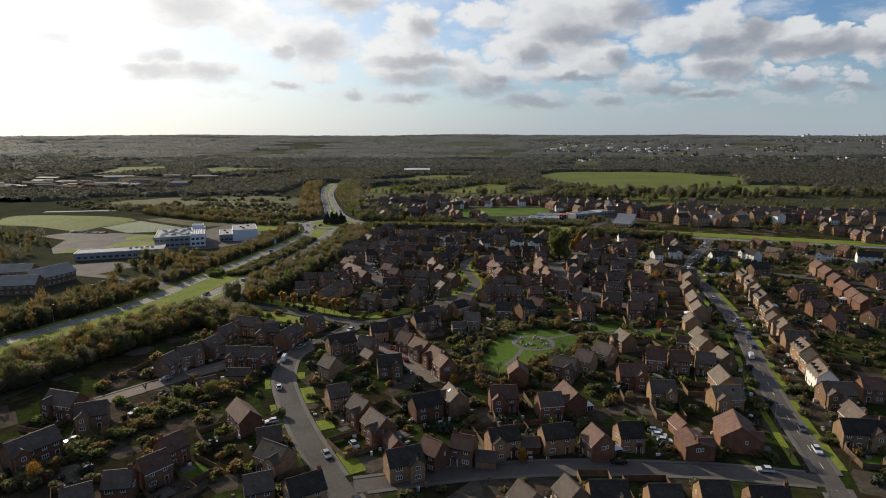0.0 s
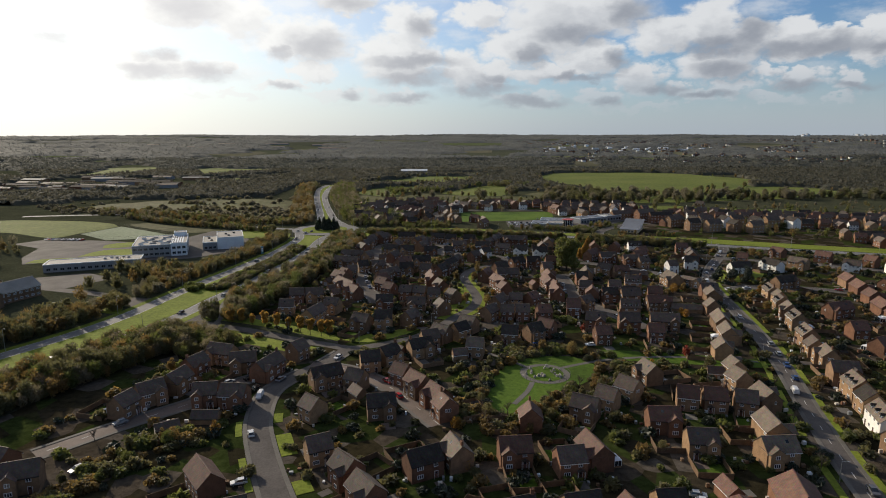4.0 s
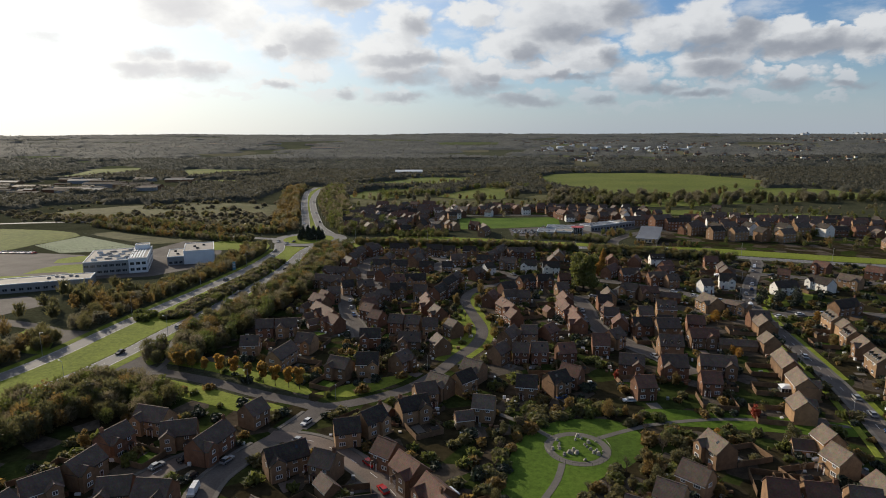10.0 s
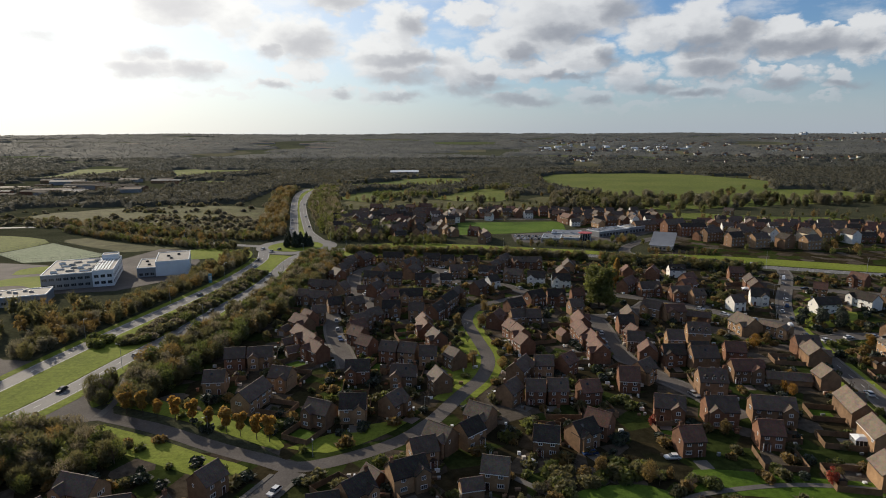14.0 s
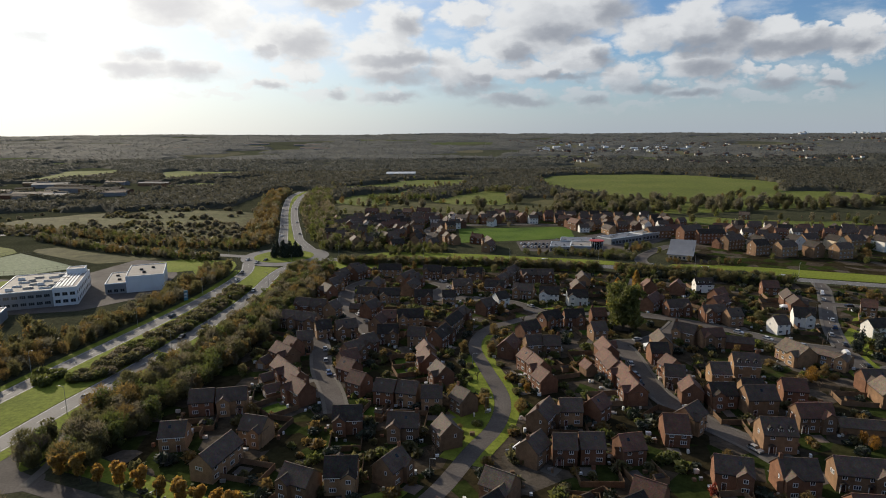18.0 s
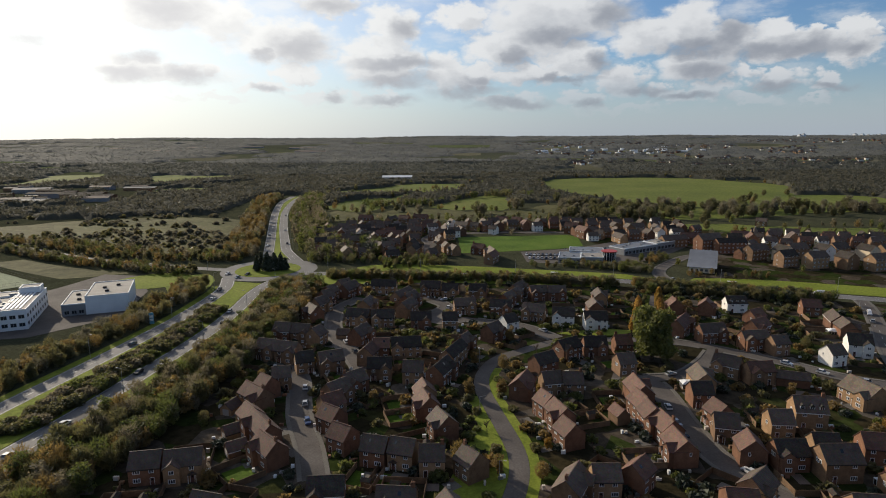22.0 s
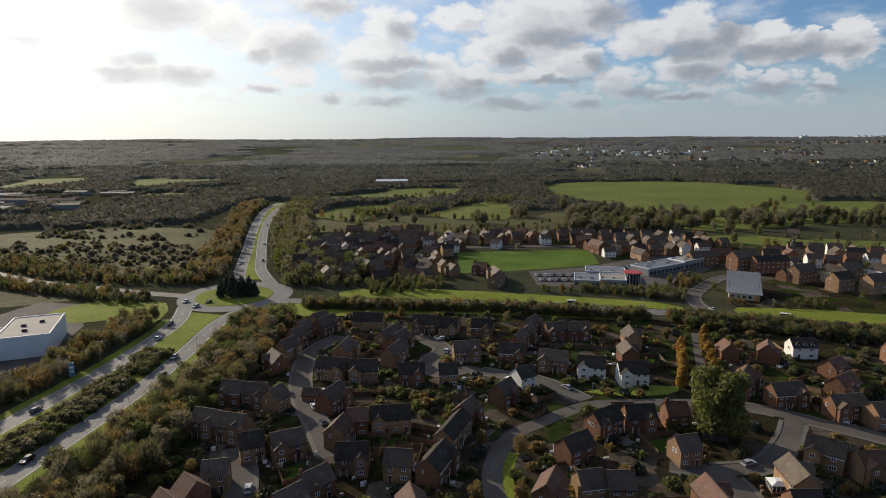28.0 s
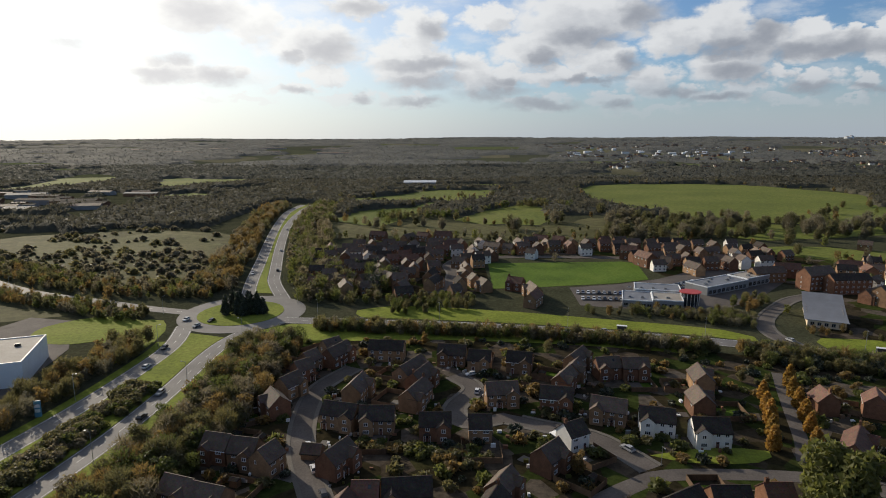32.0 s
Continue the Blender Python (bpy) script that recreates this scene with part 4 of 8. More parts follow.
def house(x, y, rot, L, W, hr, roof, extra="", far=False):
    """A house with its ridge along its own x axis. extra: W white, C cream, D dormers, F front turned about."""
    small = hr < 5.3
    rise_ = min(W / 2 * 0.88, hr - 2.2 if small else hr - 4.4)
    he = hr - rise_
    wall = WALLS["W"] if "W" in extra else WALLS["C"] if "C" in extra else rng.choice({"r": ["brick_red", "brick_red", "brick_brown"], "b": ["brick_brown", "brick_buff", "brick_red"], "s": ["brick_buff", "brick_brown", "brick_red"], "t": ["brick_buff", "brick_buff", "brick_brown"]}[roof])
    FOOTPRINTS.append((x, y, math.hypot(L, W) / 2))
    name = "garage" if small else "house"
    h = new(name)
    h.matrix_basis = pose(x, y, 0, 0, 0, rot)
    kind = "terraced house" if L > 13 else "house"
    words = f"{WALL_WORDS[wall]} {'garage' if small else kind} with a {ROOF_WORDS[roof]} roof"
    if "D" in extra:
        words += " and white dormers"
    tagged(h, words, "garage" if small else "house", "garages of the estate" if small else "houses of the estate")
    put("wall", gabled(L, W, he, hr, wall), None, h)
    put("roof", pitched(L, W, he, hr, ROOFS[roof], trim=not far and rng.random() < 0.8, trim_key=rng.choice(("gutter", "gutter", "frame_white"))), None, h)
    # the front is the long side nearer the camera's line of approach
    front = (-1 if math.cos(radians(rot)) > 0 else 1) * (-1 if "F" in extra else 1)
    turn = {-1: 0, 1: 180}

    def on_long(me, nm, px, pz, side, out=0.0):
        put(nm, me, Matrix.Translation((px, side * (W / 2 + out), pz)) @ pose(0, 0, 0, 0, 0, turn[side]), h)

    def on_end(me, nm, py, pz, side):
        put(nm, me, Matrix.Translation((side * L / 2, py, pz)) @ pose(0, 0, 0, 0, 0, 90 * side), h)

    if small:
        on_end(GARAGE_DOOR, "garage_door", 0, 0, front)
        return h
    units = max(1, round(L / 6.5)) if L > 9.5 else 1
    for u in range(units):
        c = -L / 2 + L * (u + 0.5) / units
        half = L / units / 2
        for side in (-1, 1):
            up = WIN_WIDE if rng.random() < 0.35 and half > 2.8 else WIN_MID
            if side != front and (far or u or rng.random() < 0.8):
                continue
            on_long(up, "window", c - half * 0.48, he - 1.5, side)
            if side == front:
                on_long(WIN_MID, "window", c + half * 0.48, he - 1.5, side)
            if side == front:
                on_long(WIN_WIDE if half > 3 else WIN_MID, "window", c - half * 0.48, 0.95, side)
                if not far:
                    on_long(DOOR, "front_door", c + half * 0.5, 0.02, side)
                if not far and rng.random() < 0.4:
                    on_long(PORCH, "porch", c + half * 0.5, 0, side)
    for side in (-1, 1):
        if not far and rng.random() < 0.38:
            on_end(WIN_SLIM, "window", rng.choice((-1, 1)) * W * 0.17, he - 1.4, side)
        if "D" in extra or rng.random() < 0.15:
            on_end(WIN_MID, "window", 0, he - 1.6, side)
    if "D" in extra:
        for k in (-0.3, 0.0, 0.3):
            on_long(DORMER, "dormer", k * L, he + 0.25, front, -0.7)
    elif L > 7.5 and rng.random() < (0.35 if far else 0.85):
        # a gabled front bay
        bw, bd = min(4.0, L * 0.42), 1.3
        bx = rng.choice((-1, 1)) * (L / 2 - bw / 2 - 0.25)
        bh = he + bw / 2 * 0.78
        m = Matrix.Translation((bx, front * (W / 2 - 1.2), 0)) @ pose(0, 0, 0, 0, 0, 90)
        deep = bd + 2.4
        off = Matrix.Translation((front * bd / 2, 0, 0))
        put("bay_wall", gabled(deep, bw, he, bh, wall), m @ off, h)
        put("bay_roof", pitched(deep + 1.2, bw, he, bh, ROOFS[roof], 0.3, 0.2), m @ Matrix.Translation((front * (bd / 2 - 0.6), 0, 0)), h)
        tip = front * (W / 2 - 1.2 + bd / 2 + deep / 2)
        for wz, me in ((he - 1.5, WIN_MID), (0.95, WIN_WIDE if bw > 3.4 else WIN_MID)):
            put("window", me, Matrix.Translation((bx, tip, wz)) @ pose(0, 0, 0, 0, 0, turn[front]), h)
    if rng.random() < 0.22:
        put("chimney", CHIMNEY, Matrix.Translation((rng.choice((-1, 1)) * (L / 2 - 0.6), 0, hr + 0.35)), h)
    if not far and rng.random() < 0.2:
        on_long(CONSERVATORY, "conservatory", rng.uniform(-0.2, 0.2) * L, 0, -front)
    if not far and rng.random() < 0.2:
        k = (hr - he) / (W / 2)
        lean = math.degrees(math.atan(k))
        put("roof_light", ROOF_LIGHT, Matrix.Translation((rng.uniform(-0.25, 0.25) * L, front * W / 4, (he + hr) / 2 + 0.17)) @ pose(0, 0, 0, 0, 0, turn[front]) @ pose(0, 0, 0, lean - 90, 0, 0), h)
    return h

# ---- the houses: place, turn, length, width, ridge height, roof ----
# the nearest streets
house(-82.6, 134.7, 32, 6.6, 6.7, 7.8, "b")
house(21.8, 133.3, 119, 6.6, 6.7, 7.8, "b")
house(32.6, 135.2, 109, 6.6, 6.7, 7.8, "b")
house(41.1, 135.4, 179, 8.9, 6.7, 7.8, "s")
house(53.7, 133.6, 179, 7.5, 6.7, 7.8, "s")
house(65.8, 135.0, 177, 6.8, 6.7, 7.8, "s")
house(77.3, 132.5, 174, 8.7, 6.7, 7.8, "s")
house(-76.0, 141.2, 9, 6.6, 6.3, 7.8, "b")
house(-71.5, 148.6, 51, 7.2, 6.3, 7.8, "r")
house(-42.0, 139.5, 22, 6.6, 6.7, 7.8, "b")
house(-30.8, 138.7, 31, 8.7, 6.7, 7.8, "s")
house(-109.2, 159.3, 58, 12.6, 6.7, 7.8, "b")
house(-71.1, 158.7, 55, 6.6, 6.7, 7.8, "r")
house(-41.6, 153.9, 149, 8.8, 6.7, 7.8, "b")
house(-7.7, 151.1, 20, 9.2, 6.7, 7.8, "s")
house(0.0, 155.4, 141, 6.2, 6.3, 7.8, "r")
house(8.3, 157.7, 158, 6.2, 5.9, 7.8, "r")
house(14.2, 155.8, 172, 5.5, 4.2, 4, "b")
house(19.2, 161.9, 16, 8.6, 5.9, 7.8, "s")
house(45.3, 160.5, 104, 7.0, 6.7, 7.8, "r")
house(71.7, 160.8, 89, 8.8, 6.7, 5.5, "r")
house(-45.7, 162.8, 20, 6.6, 6.7, 7.8, "b")
house(-16.1, 170.9, 125, 9.0, 6.7, 7.8, "b")
house(-11.2, 162.7, 114, 7.1, 4.2, 5, "r")
house(26.9, 163.3, 179, 5.5, 4.2, 4, "b")
house(34.4, 163.6, 12, 8.7, 6.1, 7.8, "s")
house(55.2, 164.5, 4, 6.9, 6.7, 7.8, "s")
house(72.9, 171.9, 96, 6.3, 4.2, 5, "r")
house(86.5, 166.2, 75, 11.7, 10.0, 7.8, "r")
house(121.3, 165.0, 171, 11.2, 6.5, 7.8, "s")
house(125.6, 172.2, 82, 8.0, 6.5, 7.8, "b")
house(-104.0, 179.5, 21, 8.5, 6.7, 7.8, "b")
house(-57.3, 177.4, 127, 11.6, 6.7, 7.8, "r")
house(-22.3, 181.4, 131, 7.7, 6.7, 7.8, "b")
house(-2.6, 184.5, 26, 9.3, 6.7, 7.8, "s")
house(36.3, 184.5, 8, 7.4, 6.7, 7.8, "b")
house(131.1, 184.7, 77, 5.5, 4.2, 5, "b")
house(-116.8, 187.4, 163, 11.4, 6.7, 7.8, "b")
house(-31.5, 191.7, 26, 6.6, 6.7, 7.8, "b")
house(6.4, 188.7, 111, 8.6, 6.7, 7.8, "t")
house(22.4, 189.9, 4, 8.8, 6.7, 7.8, "r")
house(43.9, 188.9, 103, 10.3, 6.7, 7.8, "r")
house(75.2, 193.5, 174, 8.1, 6.7, 7.8, "b")
house(93.9, 188.7, 3, 9.4, 6.7, 7.8, "t")
house(131.6, 191.2, 175, 9.7, 6.7, 7.8, "b")
house(145.5, 194.8, 167, 6.6, 6.7, 7.8, "r")
house(-80.3, 208.6, 34, 6.7, 4.2, 3.5, "b")
house(29.7, 209.3, 87, 6.6, 6.7, 7.8, "r")
house(69.6, 207.3, 176, 9.3, 6.7, 7.8, "r")
house(99.3, 201.3, 84, 10.8, 6.7, 7.8, "t")
house(135.3, 204.4, 74, 11.5, 6.7, 8.6, "t", "WDF")
# round the park and the estate entrance
house(-98.8, 220.3, 73, 7.4, 6.7, 7.8, "b")
house(-71.0, 215.3, 179, 8.3, 4.2, 4, "b")
house(-38.0, 217.1, 138, 6.6, 6.7, 7.8, "b")
house(-16.5, 218.3, 10, 8.9, 6.7, 7.8, "s")
house(3.8, 216.8, 114, 6.6, 6.7, 7.8, "r")
house(48.1, 215.5, 149, 8.3, 6.7, 7.8, "b")
house(91.6, 220.9, 168, 7.1, 6.7, 7.8, "r")
house(100.6, 218.7, 162, 6.6, 6.7, 7.8, "b")
house(108.3, 221.3, 89, 9.0, 6.7, 7.8, "t")
house(-94.6, 229.6, 42, 8.5, 6.7, 7.8, "b")
house(-75.6, 228.2, 8, 7.8, 6.7, 7.8, "b")
house(-65.7, 226.9, 174, 8.6, 6.7, 7.8, "b")
house(-25.4, 230.6, 127, 6.3, 4.2, 5, "b")
house(1.5, 224.7, 123, 8.5, 6.7, 7.8, "r")
house(57.0, 222.3, 142, 6.6, 6.7, 7.8, "b")
house(66.3, 229.8, 131, 7.4, 6.7, 7.8, "b")
house(83.4, 222.6, 163, 6.6, 6.7, 7.8, "r")
house(143.3, 228.1, 78, 9.6, 6.7, 8.6, "t", "DF")
house(140.2, 217.6, 77, 7.2, 6.7, 8.4, "s", "F")
house(147.0, 240.6, 168, 9.0, 6.7, 8.6, "b")
house(152.4, 257.6, 75, 8.4, 6.3, 7.8, "t", "F")
house(153.6, 268.2, 77, 6.6, 6.3, 7.8, "b", "F")
house(-89.7, 239.0, 74, 9.7, 6.7, 7.8, "b")
house(-38.3, 242.6, 30, 11.0, 6.7, 7.8, "s")
house(-27.0, 239.1, 156, 6.6, 6.7, 7.8, "b")
house(-11.3, 244.1, 142, 6.6, 6.7, 7.8, "r")
house(-5.1, 235.2, 128, 9.0, 6.7, 7.8, "r")
house(78.1, 243.7, 103, 8.1, 6.7, 7.8, "t")
house(107.2, 236.5, 100, 6.6, 6.7, 7.8, "t")
house(-88.9, 253.6, 66, 8.4, 6.7, 7.8, "b")
house(-72.0, 256.9, 13, 9.6, 6.7, 7.8, "b")
house(-61.4, 251.6, 70, 13.1, 6.7, 7.8, "b")
house(-24.0, 257.0, 14, 7.3, 6.7, 7.8, "s")
house(104.3, 247.8, 165, 5.5, 4.2, 4, "b")
house(110.5, 246.5, 90, 6.2, 6.3, 7.8, "t")
house(-83.2, 266.1, 162, 10.8, 6.7, 7.8, "b")
house(-54.3, 269.3, 61, 6.9, 6.7, 7.8, "b")
house(-17.4, 263.3, 44, 7.9, 6.7, 7.8, "s")
house(10.5, 266.2, 11, 5.5, 4.2, 5, "b")
house(115.8, 267.2, 77, 8.0, 6.7, 7.8, "t")
house(181.8, 269.2, 22, 7.4, 6.7, 7.8, "r")
house(-14.0, 273.4, 131, 6.1, 4.2, 4, "b")
house(-5.3, 271.2, 25, 9.6, 6.5, 7.8, "s")
house(-1.5, 281.9, 19, 7.2, 6.7, 7.8, "b")
house(17.1, 271.2, 166, 6.8, 6.3, 7.8, "t")
house(158.2, 280.2, 77, 9.6, 6.7, 8.8, "t", "DF")
house(205.9, 276.2, 26, 13.6, 6.7, 7.8, "r")
house(3.5, 288.7, 141, 8.1, 6.3, 7.8, "t")
house(11.7, 291.5, 42, 7.4, 6.3, 7.8, "s")
house(33.1, 286.9, 168, 7.0, 6.7, 7.8, "s")
house(43.9, 290.1, 28, 7.6, 6.7, 7.8, "s")
house(72.6, 285.4, 4, 6.6, 6.7, 7.8, "r")
house(96.6, 288.0, 170, 6.6, 6.7, 7.8, "r")
house(127.0, 285.9, 76, 11.0, 6.7, 7.8, "t")
house(185.8, 289.1, 179, 7.1, 6.7, 7.8, "r")
house(50.4, 295.7, 143, 7.3, 6.7, 7.8, "r")
house(166.8, 302.4, 77, 9.6, 6.7, 8.6, "t", "DF")
house(214.3, 297.0, 76, 10.2, 6.5, 7.8, "r")
# the middle of the estate
house(-32.9, 305.7, 153, 8.5, 6.5, 7.8, "b")
house(15.9, 301.4, 144, 7.9, 6.7, 7.8, "t")
house(75.0, 305.3, 162, 8.9, 6.7, 7.8, "b")
house(89.5, 302.5, 173, 9.1, 7.6, 8.5, "b")
house(106.1, 303.1, 167, 12.5, 6.7, 7.8, "b")
house(132.2, 303.4, 76, 14.5, 6.7, 7.8, "t")
house(-23.0, 308.5, 1, 8.0, 7.4, 8.5, "s")
house(-10.7, 311.4, 55, 7.7, 6.7, 7.8, "b")
house(217.6, 308.3, 71, 11.2, 6.5, 7.8, "r")
house(-57.2, 318.3, 72, 13.4, 6.7, 7.8, "b")
house(4.2, 329.0, 110, 7.1, 6.7, 7.8, "b")
house(27.2, 318.6, 50, 7.5, 6.5, 7.8, "b")
house(35.7, 318.9, 173, 6.3, 6.5, 7.8, "b")
house(43.0, 319.2, 177, 6.6, 6.7, 7.8, "b")
house(53.2, 318.1, 9, 6.6, 6.7, 7.8, "r")
house(70.0, 328.7, 169, 6.8, 9.7, 7.8, "r")
house(96.4, 323.0, 171, 9.0, 7.6, 9, "b", "D")
house(138.4, 326.2, 85, 6.6, 6.7, 7.8, "t")
house(173.2, 319.6, 74, 8.2, 6.7, 7.8, "t", "F")
house(175.4, 330.4, 75, 7.2, 6.3, 8.2, "t", "DF")
house(197.5, 319.8, 16, 13.7, 6.7, 7.8, "r")
house(222.7, 323.6, 75, 12.7, 6.7, 7.8, "r")
house(-73.1, 330.8, 5, 7.1, 6.7, 7.8, "b")
house(-50.8, 333.3, 162, 7.6, 6.7, 7.8, "b")
house(-25.0, 338.7, 2, 8.6, 6.7, 7.8, "s")
house(-8.2, 333.6, 173, 9.0, 6.7, 7.8, "b")
house(33.6, 337.9, 58, 10.1, 6.7, 7.8, "b")
house(42.5, 340.6, 177, 6.7, 6.3, 7.8, "b")
house(77.5, 335.1, 39, 7.8, 6.5, 7.8, "b")
house(113.7, 333.8, 178, 10.3, 6.7, 7.8, "r")
house(119.1, 340.3, 170, 9.3, 4.2, 5, "r")
house(127.6, 330.2, 166, 14.5, 4.2, 4, "t")
house(-72.9, 352.8, 8, 7.5, 6.7, 7.8, "b")
house(-63.7, 353.5, 10, 9.1, 6.7, 7.8, "b")
house(0.4, 352.5, 177, 6.6, 6.7, 7.8, "b")
house(10.4, 349.7, 123, 6.6, 6.7, 7.8, "b")
house(51.2, 342.2, 45, 7.1, 6.3, 7.8, "r")
house(85.5, 352.9, 77, 7.3, 6.7, 7.8, "r")
house(94.2, 350.1, 177, 8.2, 6.5, 7.8, "s")
house(103.5, 344.8, 178, 9.6, 7.4, 9, "b")
house(105.6, 352.8, 170, 6.6, 6.7, 7.8, "s")
house(119.2, 352.1, 167, 7.4, 6.7, 7.8, "r")
house(148.4, 348.4, 77, 9.7, 6.7, 7.8, "t")
house(181.2, 342.6, 78, 6.8, 5.8, 7.8, "t")
house(182.1, 352.3, 77, 11.2, 5.8, 8.4, "t", "DF")
house(230.9, 343.0, 79, 9.3, 6.7, 7.8, "r", far=True)
house(255.6, 345.0, 25, 10.7, 6.7, 7.8, "r", far=True)
house(-53.9, 364.5, 33, 5.5, 4.2, 4, "b")
house(-43.5, 359.4, 131, 9.6, 6.5, 7.8, "r")
house(-24.4, 365.0, 145, 6.6, 6.7, 7.8, "r")
house(-14.6, 357.9, 162, 7.0, 6.5, 7.8, "b")
house(-7.2, 356.2, 162, 6.9, 6.5, 7.8, "b")
house(39.3, 364.0, 108, 6.6, 6.7, 7.8, "r")
house(67.0, 354.8, 91, 9.1, 6.7, 7.8, "r")
house(68.0, 365.7, 96, 8.1, 6.7, 7.8, "r")
house(85.3, 365.8, 164, 6.6, 6.7, 7.8, "b")
house(151.3, 358.3, 173, 8.9, 6.7, 7.8, "b")
house(237.3, 361.4, 75, 12.6, 6.7, 7.8, "r", far=True)
house(-57.8, 374.4, 37, 5.5, 4.2, 4, "b")
house(-48.1, 371.0, 125, 13.1, 6.3, 7.8, "r")
house(-29.1, 377.0, 141, 6.8, 6.7, 7.8, "r")
house(3.9, 371.4, 114, 7.6, 6.7, 7.8, "b")
house(39.4, 375.3, 104, 8.4, 6.3, 7.8, "r")
house(58.2, 377.6, 103, 5.5, 4.2, 5, "r")
house(66.4, 373.2, 91, 6.9, 6.5, 7.8, "r")
house(87.2, 373.4, 99, 6.6, 6.7, 7.8, "r")
house(101.9, 367.3, 173, 6.6, 6.7, 7.8, "b")
house(114.0, 372.8, 168, 8.9, 7.6, 9, "b", "D")
house(203.4, 376.0, 19, 14.5, 6.7, 7.8, "s")
house(261.0, 369.8, 22, 13.7, 6.7, 7.8, "b", far=True)
house(-53.7, 379.3, 127, 6.3, 6.5, 7.8, "r")
house(-30.5, 386.3, 35, 7.1, 6.7, 7.8, "r")
house(-0.7, 384.7, 106, 8.4, 6.7, 7.8, "r")
house(36.9, 383.1, 112, 6.2, 6.3, 7.8, "r")
house(66.3, 381.0, 97, 7.1, 6.5, 7.8, "r")
house(88.4, 388.5, 177, 6.8, 6.7, 7.8, "s")
house(141.3, 385.8, 99, 11.7, 8.7, 7.8, "t")
house(152.3, 381.2, 128, 12.8, 6.5, 5.5, "t")
house(242.3, 378.3, 78, 11.3, 6.7, 7.8, "r", far=True)
house(-63.1, 390.7, 69, 5.5, 4.2, 4, "b")
house(-56.0, 394.0, 136, 10.7, 6.7, 7.8, "r")
house(-30.1, 396.1, 45, 7.9, 6.7, 7.8, "b")
house(-1.2, 393.5, 102, 6.6, 6.7, 7.8, "r")
house(31.9, 397.8, 63, 9.1, 6.7, 7.8, "r")
house(41.9, 399.7, 9, 6.6, 6.7, 7.8, "b")
house(49.0, 398.8, 177, 6.6, 6.7, 7.8, "b")
house(69.1, 391.2, 90, 10.9, 6.7, 7.8, "r")
house(93.9, 399.4, 82, 10.5, 6.7, 7.8, "t")
# up to the main road
house(-54.4, 401.9, 136, 6.3, 6.5, 7.8, "r")
house(127.2, 401.1, 158, 10.4, 4.2, 5, "b")
house(-51.0, 409.6, 9, 6.3, 6.5, 7.8, "b")
house(-25.5, 403.9, 43, 8.3, 6.7, 7.8, "b")
house(-4.8, 412.3, 171, 7.2, 6.7, 7.8, "b")
house(4.9, 412.1, 64, 11.6, 6.7, 7.8, "s")
house(109.0, 411.0, 137, 9.2, 6.5, 7.8, "b")
house(116.8, 404.4, 3, 9.3, 6.1, 7.8, "r")
house(195.8, 413.7, 7, 13.2, 6.7, 7.8, "s", "W")
house(297.4, 410.7, 158, 14.5, 6.7, 7.8, "s", "W", far=True)
house(-46.0, 424.2, 20, 6.6, 6.7, 7.8, "s")
house(-36.1, 424.3, 22, 9.1, 6.7, 7.8, "b")
house(-17.2, 416.5, 180, 8.7, 6.7, 7.8, "s")
house(43.0, 417.8, 30, 9.2, 6.7, 7.8, "s")
house(72.6, 415.4, 9, 6.6, 6.7, 7.8, "b")
house(154.5, 419.9, 11, 6.6, 6.7, 7.8, "b", "W")
house(221.6, 421.9, 103, 14.2, 6.7, 7.8, "s", "W")
house(271.4, 417.7, 136, 9.9, 6.7, 7.8, "b", "W", far=True)
house(-54.3, 436.0, 162, 8.9, 6.7, 7.8, "b")
house(-22.6, 430.7, 74, 7.8, 6.3, 7.8, "r")
house(-17.8, 437.3, 180, 6.4, 6.3, 7.8, "r")
house(10.4, 429.1, 65, 15.5, 5.8, 7.8, "s")
house(55.7, 432.9, 30, 9.8, 6.7, 7.8, "s")
house(67.0, 434.7, 180, 8.9, 6.7, 7.8, "s")
house(78.6, 435.8, 180, 6.6, 6.7, 7.8, "r")
house(133.7, 438.0, 4, 11.0, 6.1, 7.8, "b")
house(140.2, 431.9, 8, 6.8, 6.1, 7.8, "b")
house(171.3, 429.3, 160, 8.5, 7.6, 8.5, "s", "W")
house(241.5, 426.4, 122, 11.7, 6.7, 7.8, "t", far=True)
house(293.9, 431.3, 113, 7.9, 6.7, 7.8, "r", far=True)
house(-62.7, 439.4, 161, 8.6, 6.7, 7.8, "b")
house(-8.1, 438.6, 5, 11.8, 6.7, 7.8, "s")
house(15.0, 440.4, 59, 8.6, 5.8, 7.8, "b")
house(120.9, 448.2, 6, 11.1, 6.7, 7.8, "b")
house(180.7, 449.8, 74, 8.8, 6.5, 7.8, "b")
house(212.3, 442.7, 146, 6.6, 6.7, 7.8, "r")
house(271.2, 446.6, 129, 10.0, 6.7, 7.8, "r", far=True)
house(-61.3, 460.9, 166, 7.8, 6.7, 7.8, "b")
house(-53.1, 458.4, 168, 7.8, 6.7, 7.8, "b")
house(-46.2, 454.6, 65, 6.6, 6.7, 7.8, "b")
house(-35.8, 461.9, 171, 5.5, 4.2, 4, "b")
house(-27.7, 454.6, 62, 9.9, 6.7, 7.8, "b")
house(28.7, 455.0, 47, 8.4, 6.7, 7.8, "b")
house(112.5, 458.9, 51, 14.5, 6.7, 7.8, "r")
house(144.3, 454.0, 29, 10.3, 6.7, 7.8, "r")
house(183.7, 460.5, 70, 11.7, 6.5, 7.8, "b")
house(-1.9, 473.3, 180, 9.3, 6.7, 7.8, "s")
house(11.2, 471.9, 180, 6.6, 6.7, 7.8, "s")
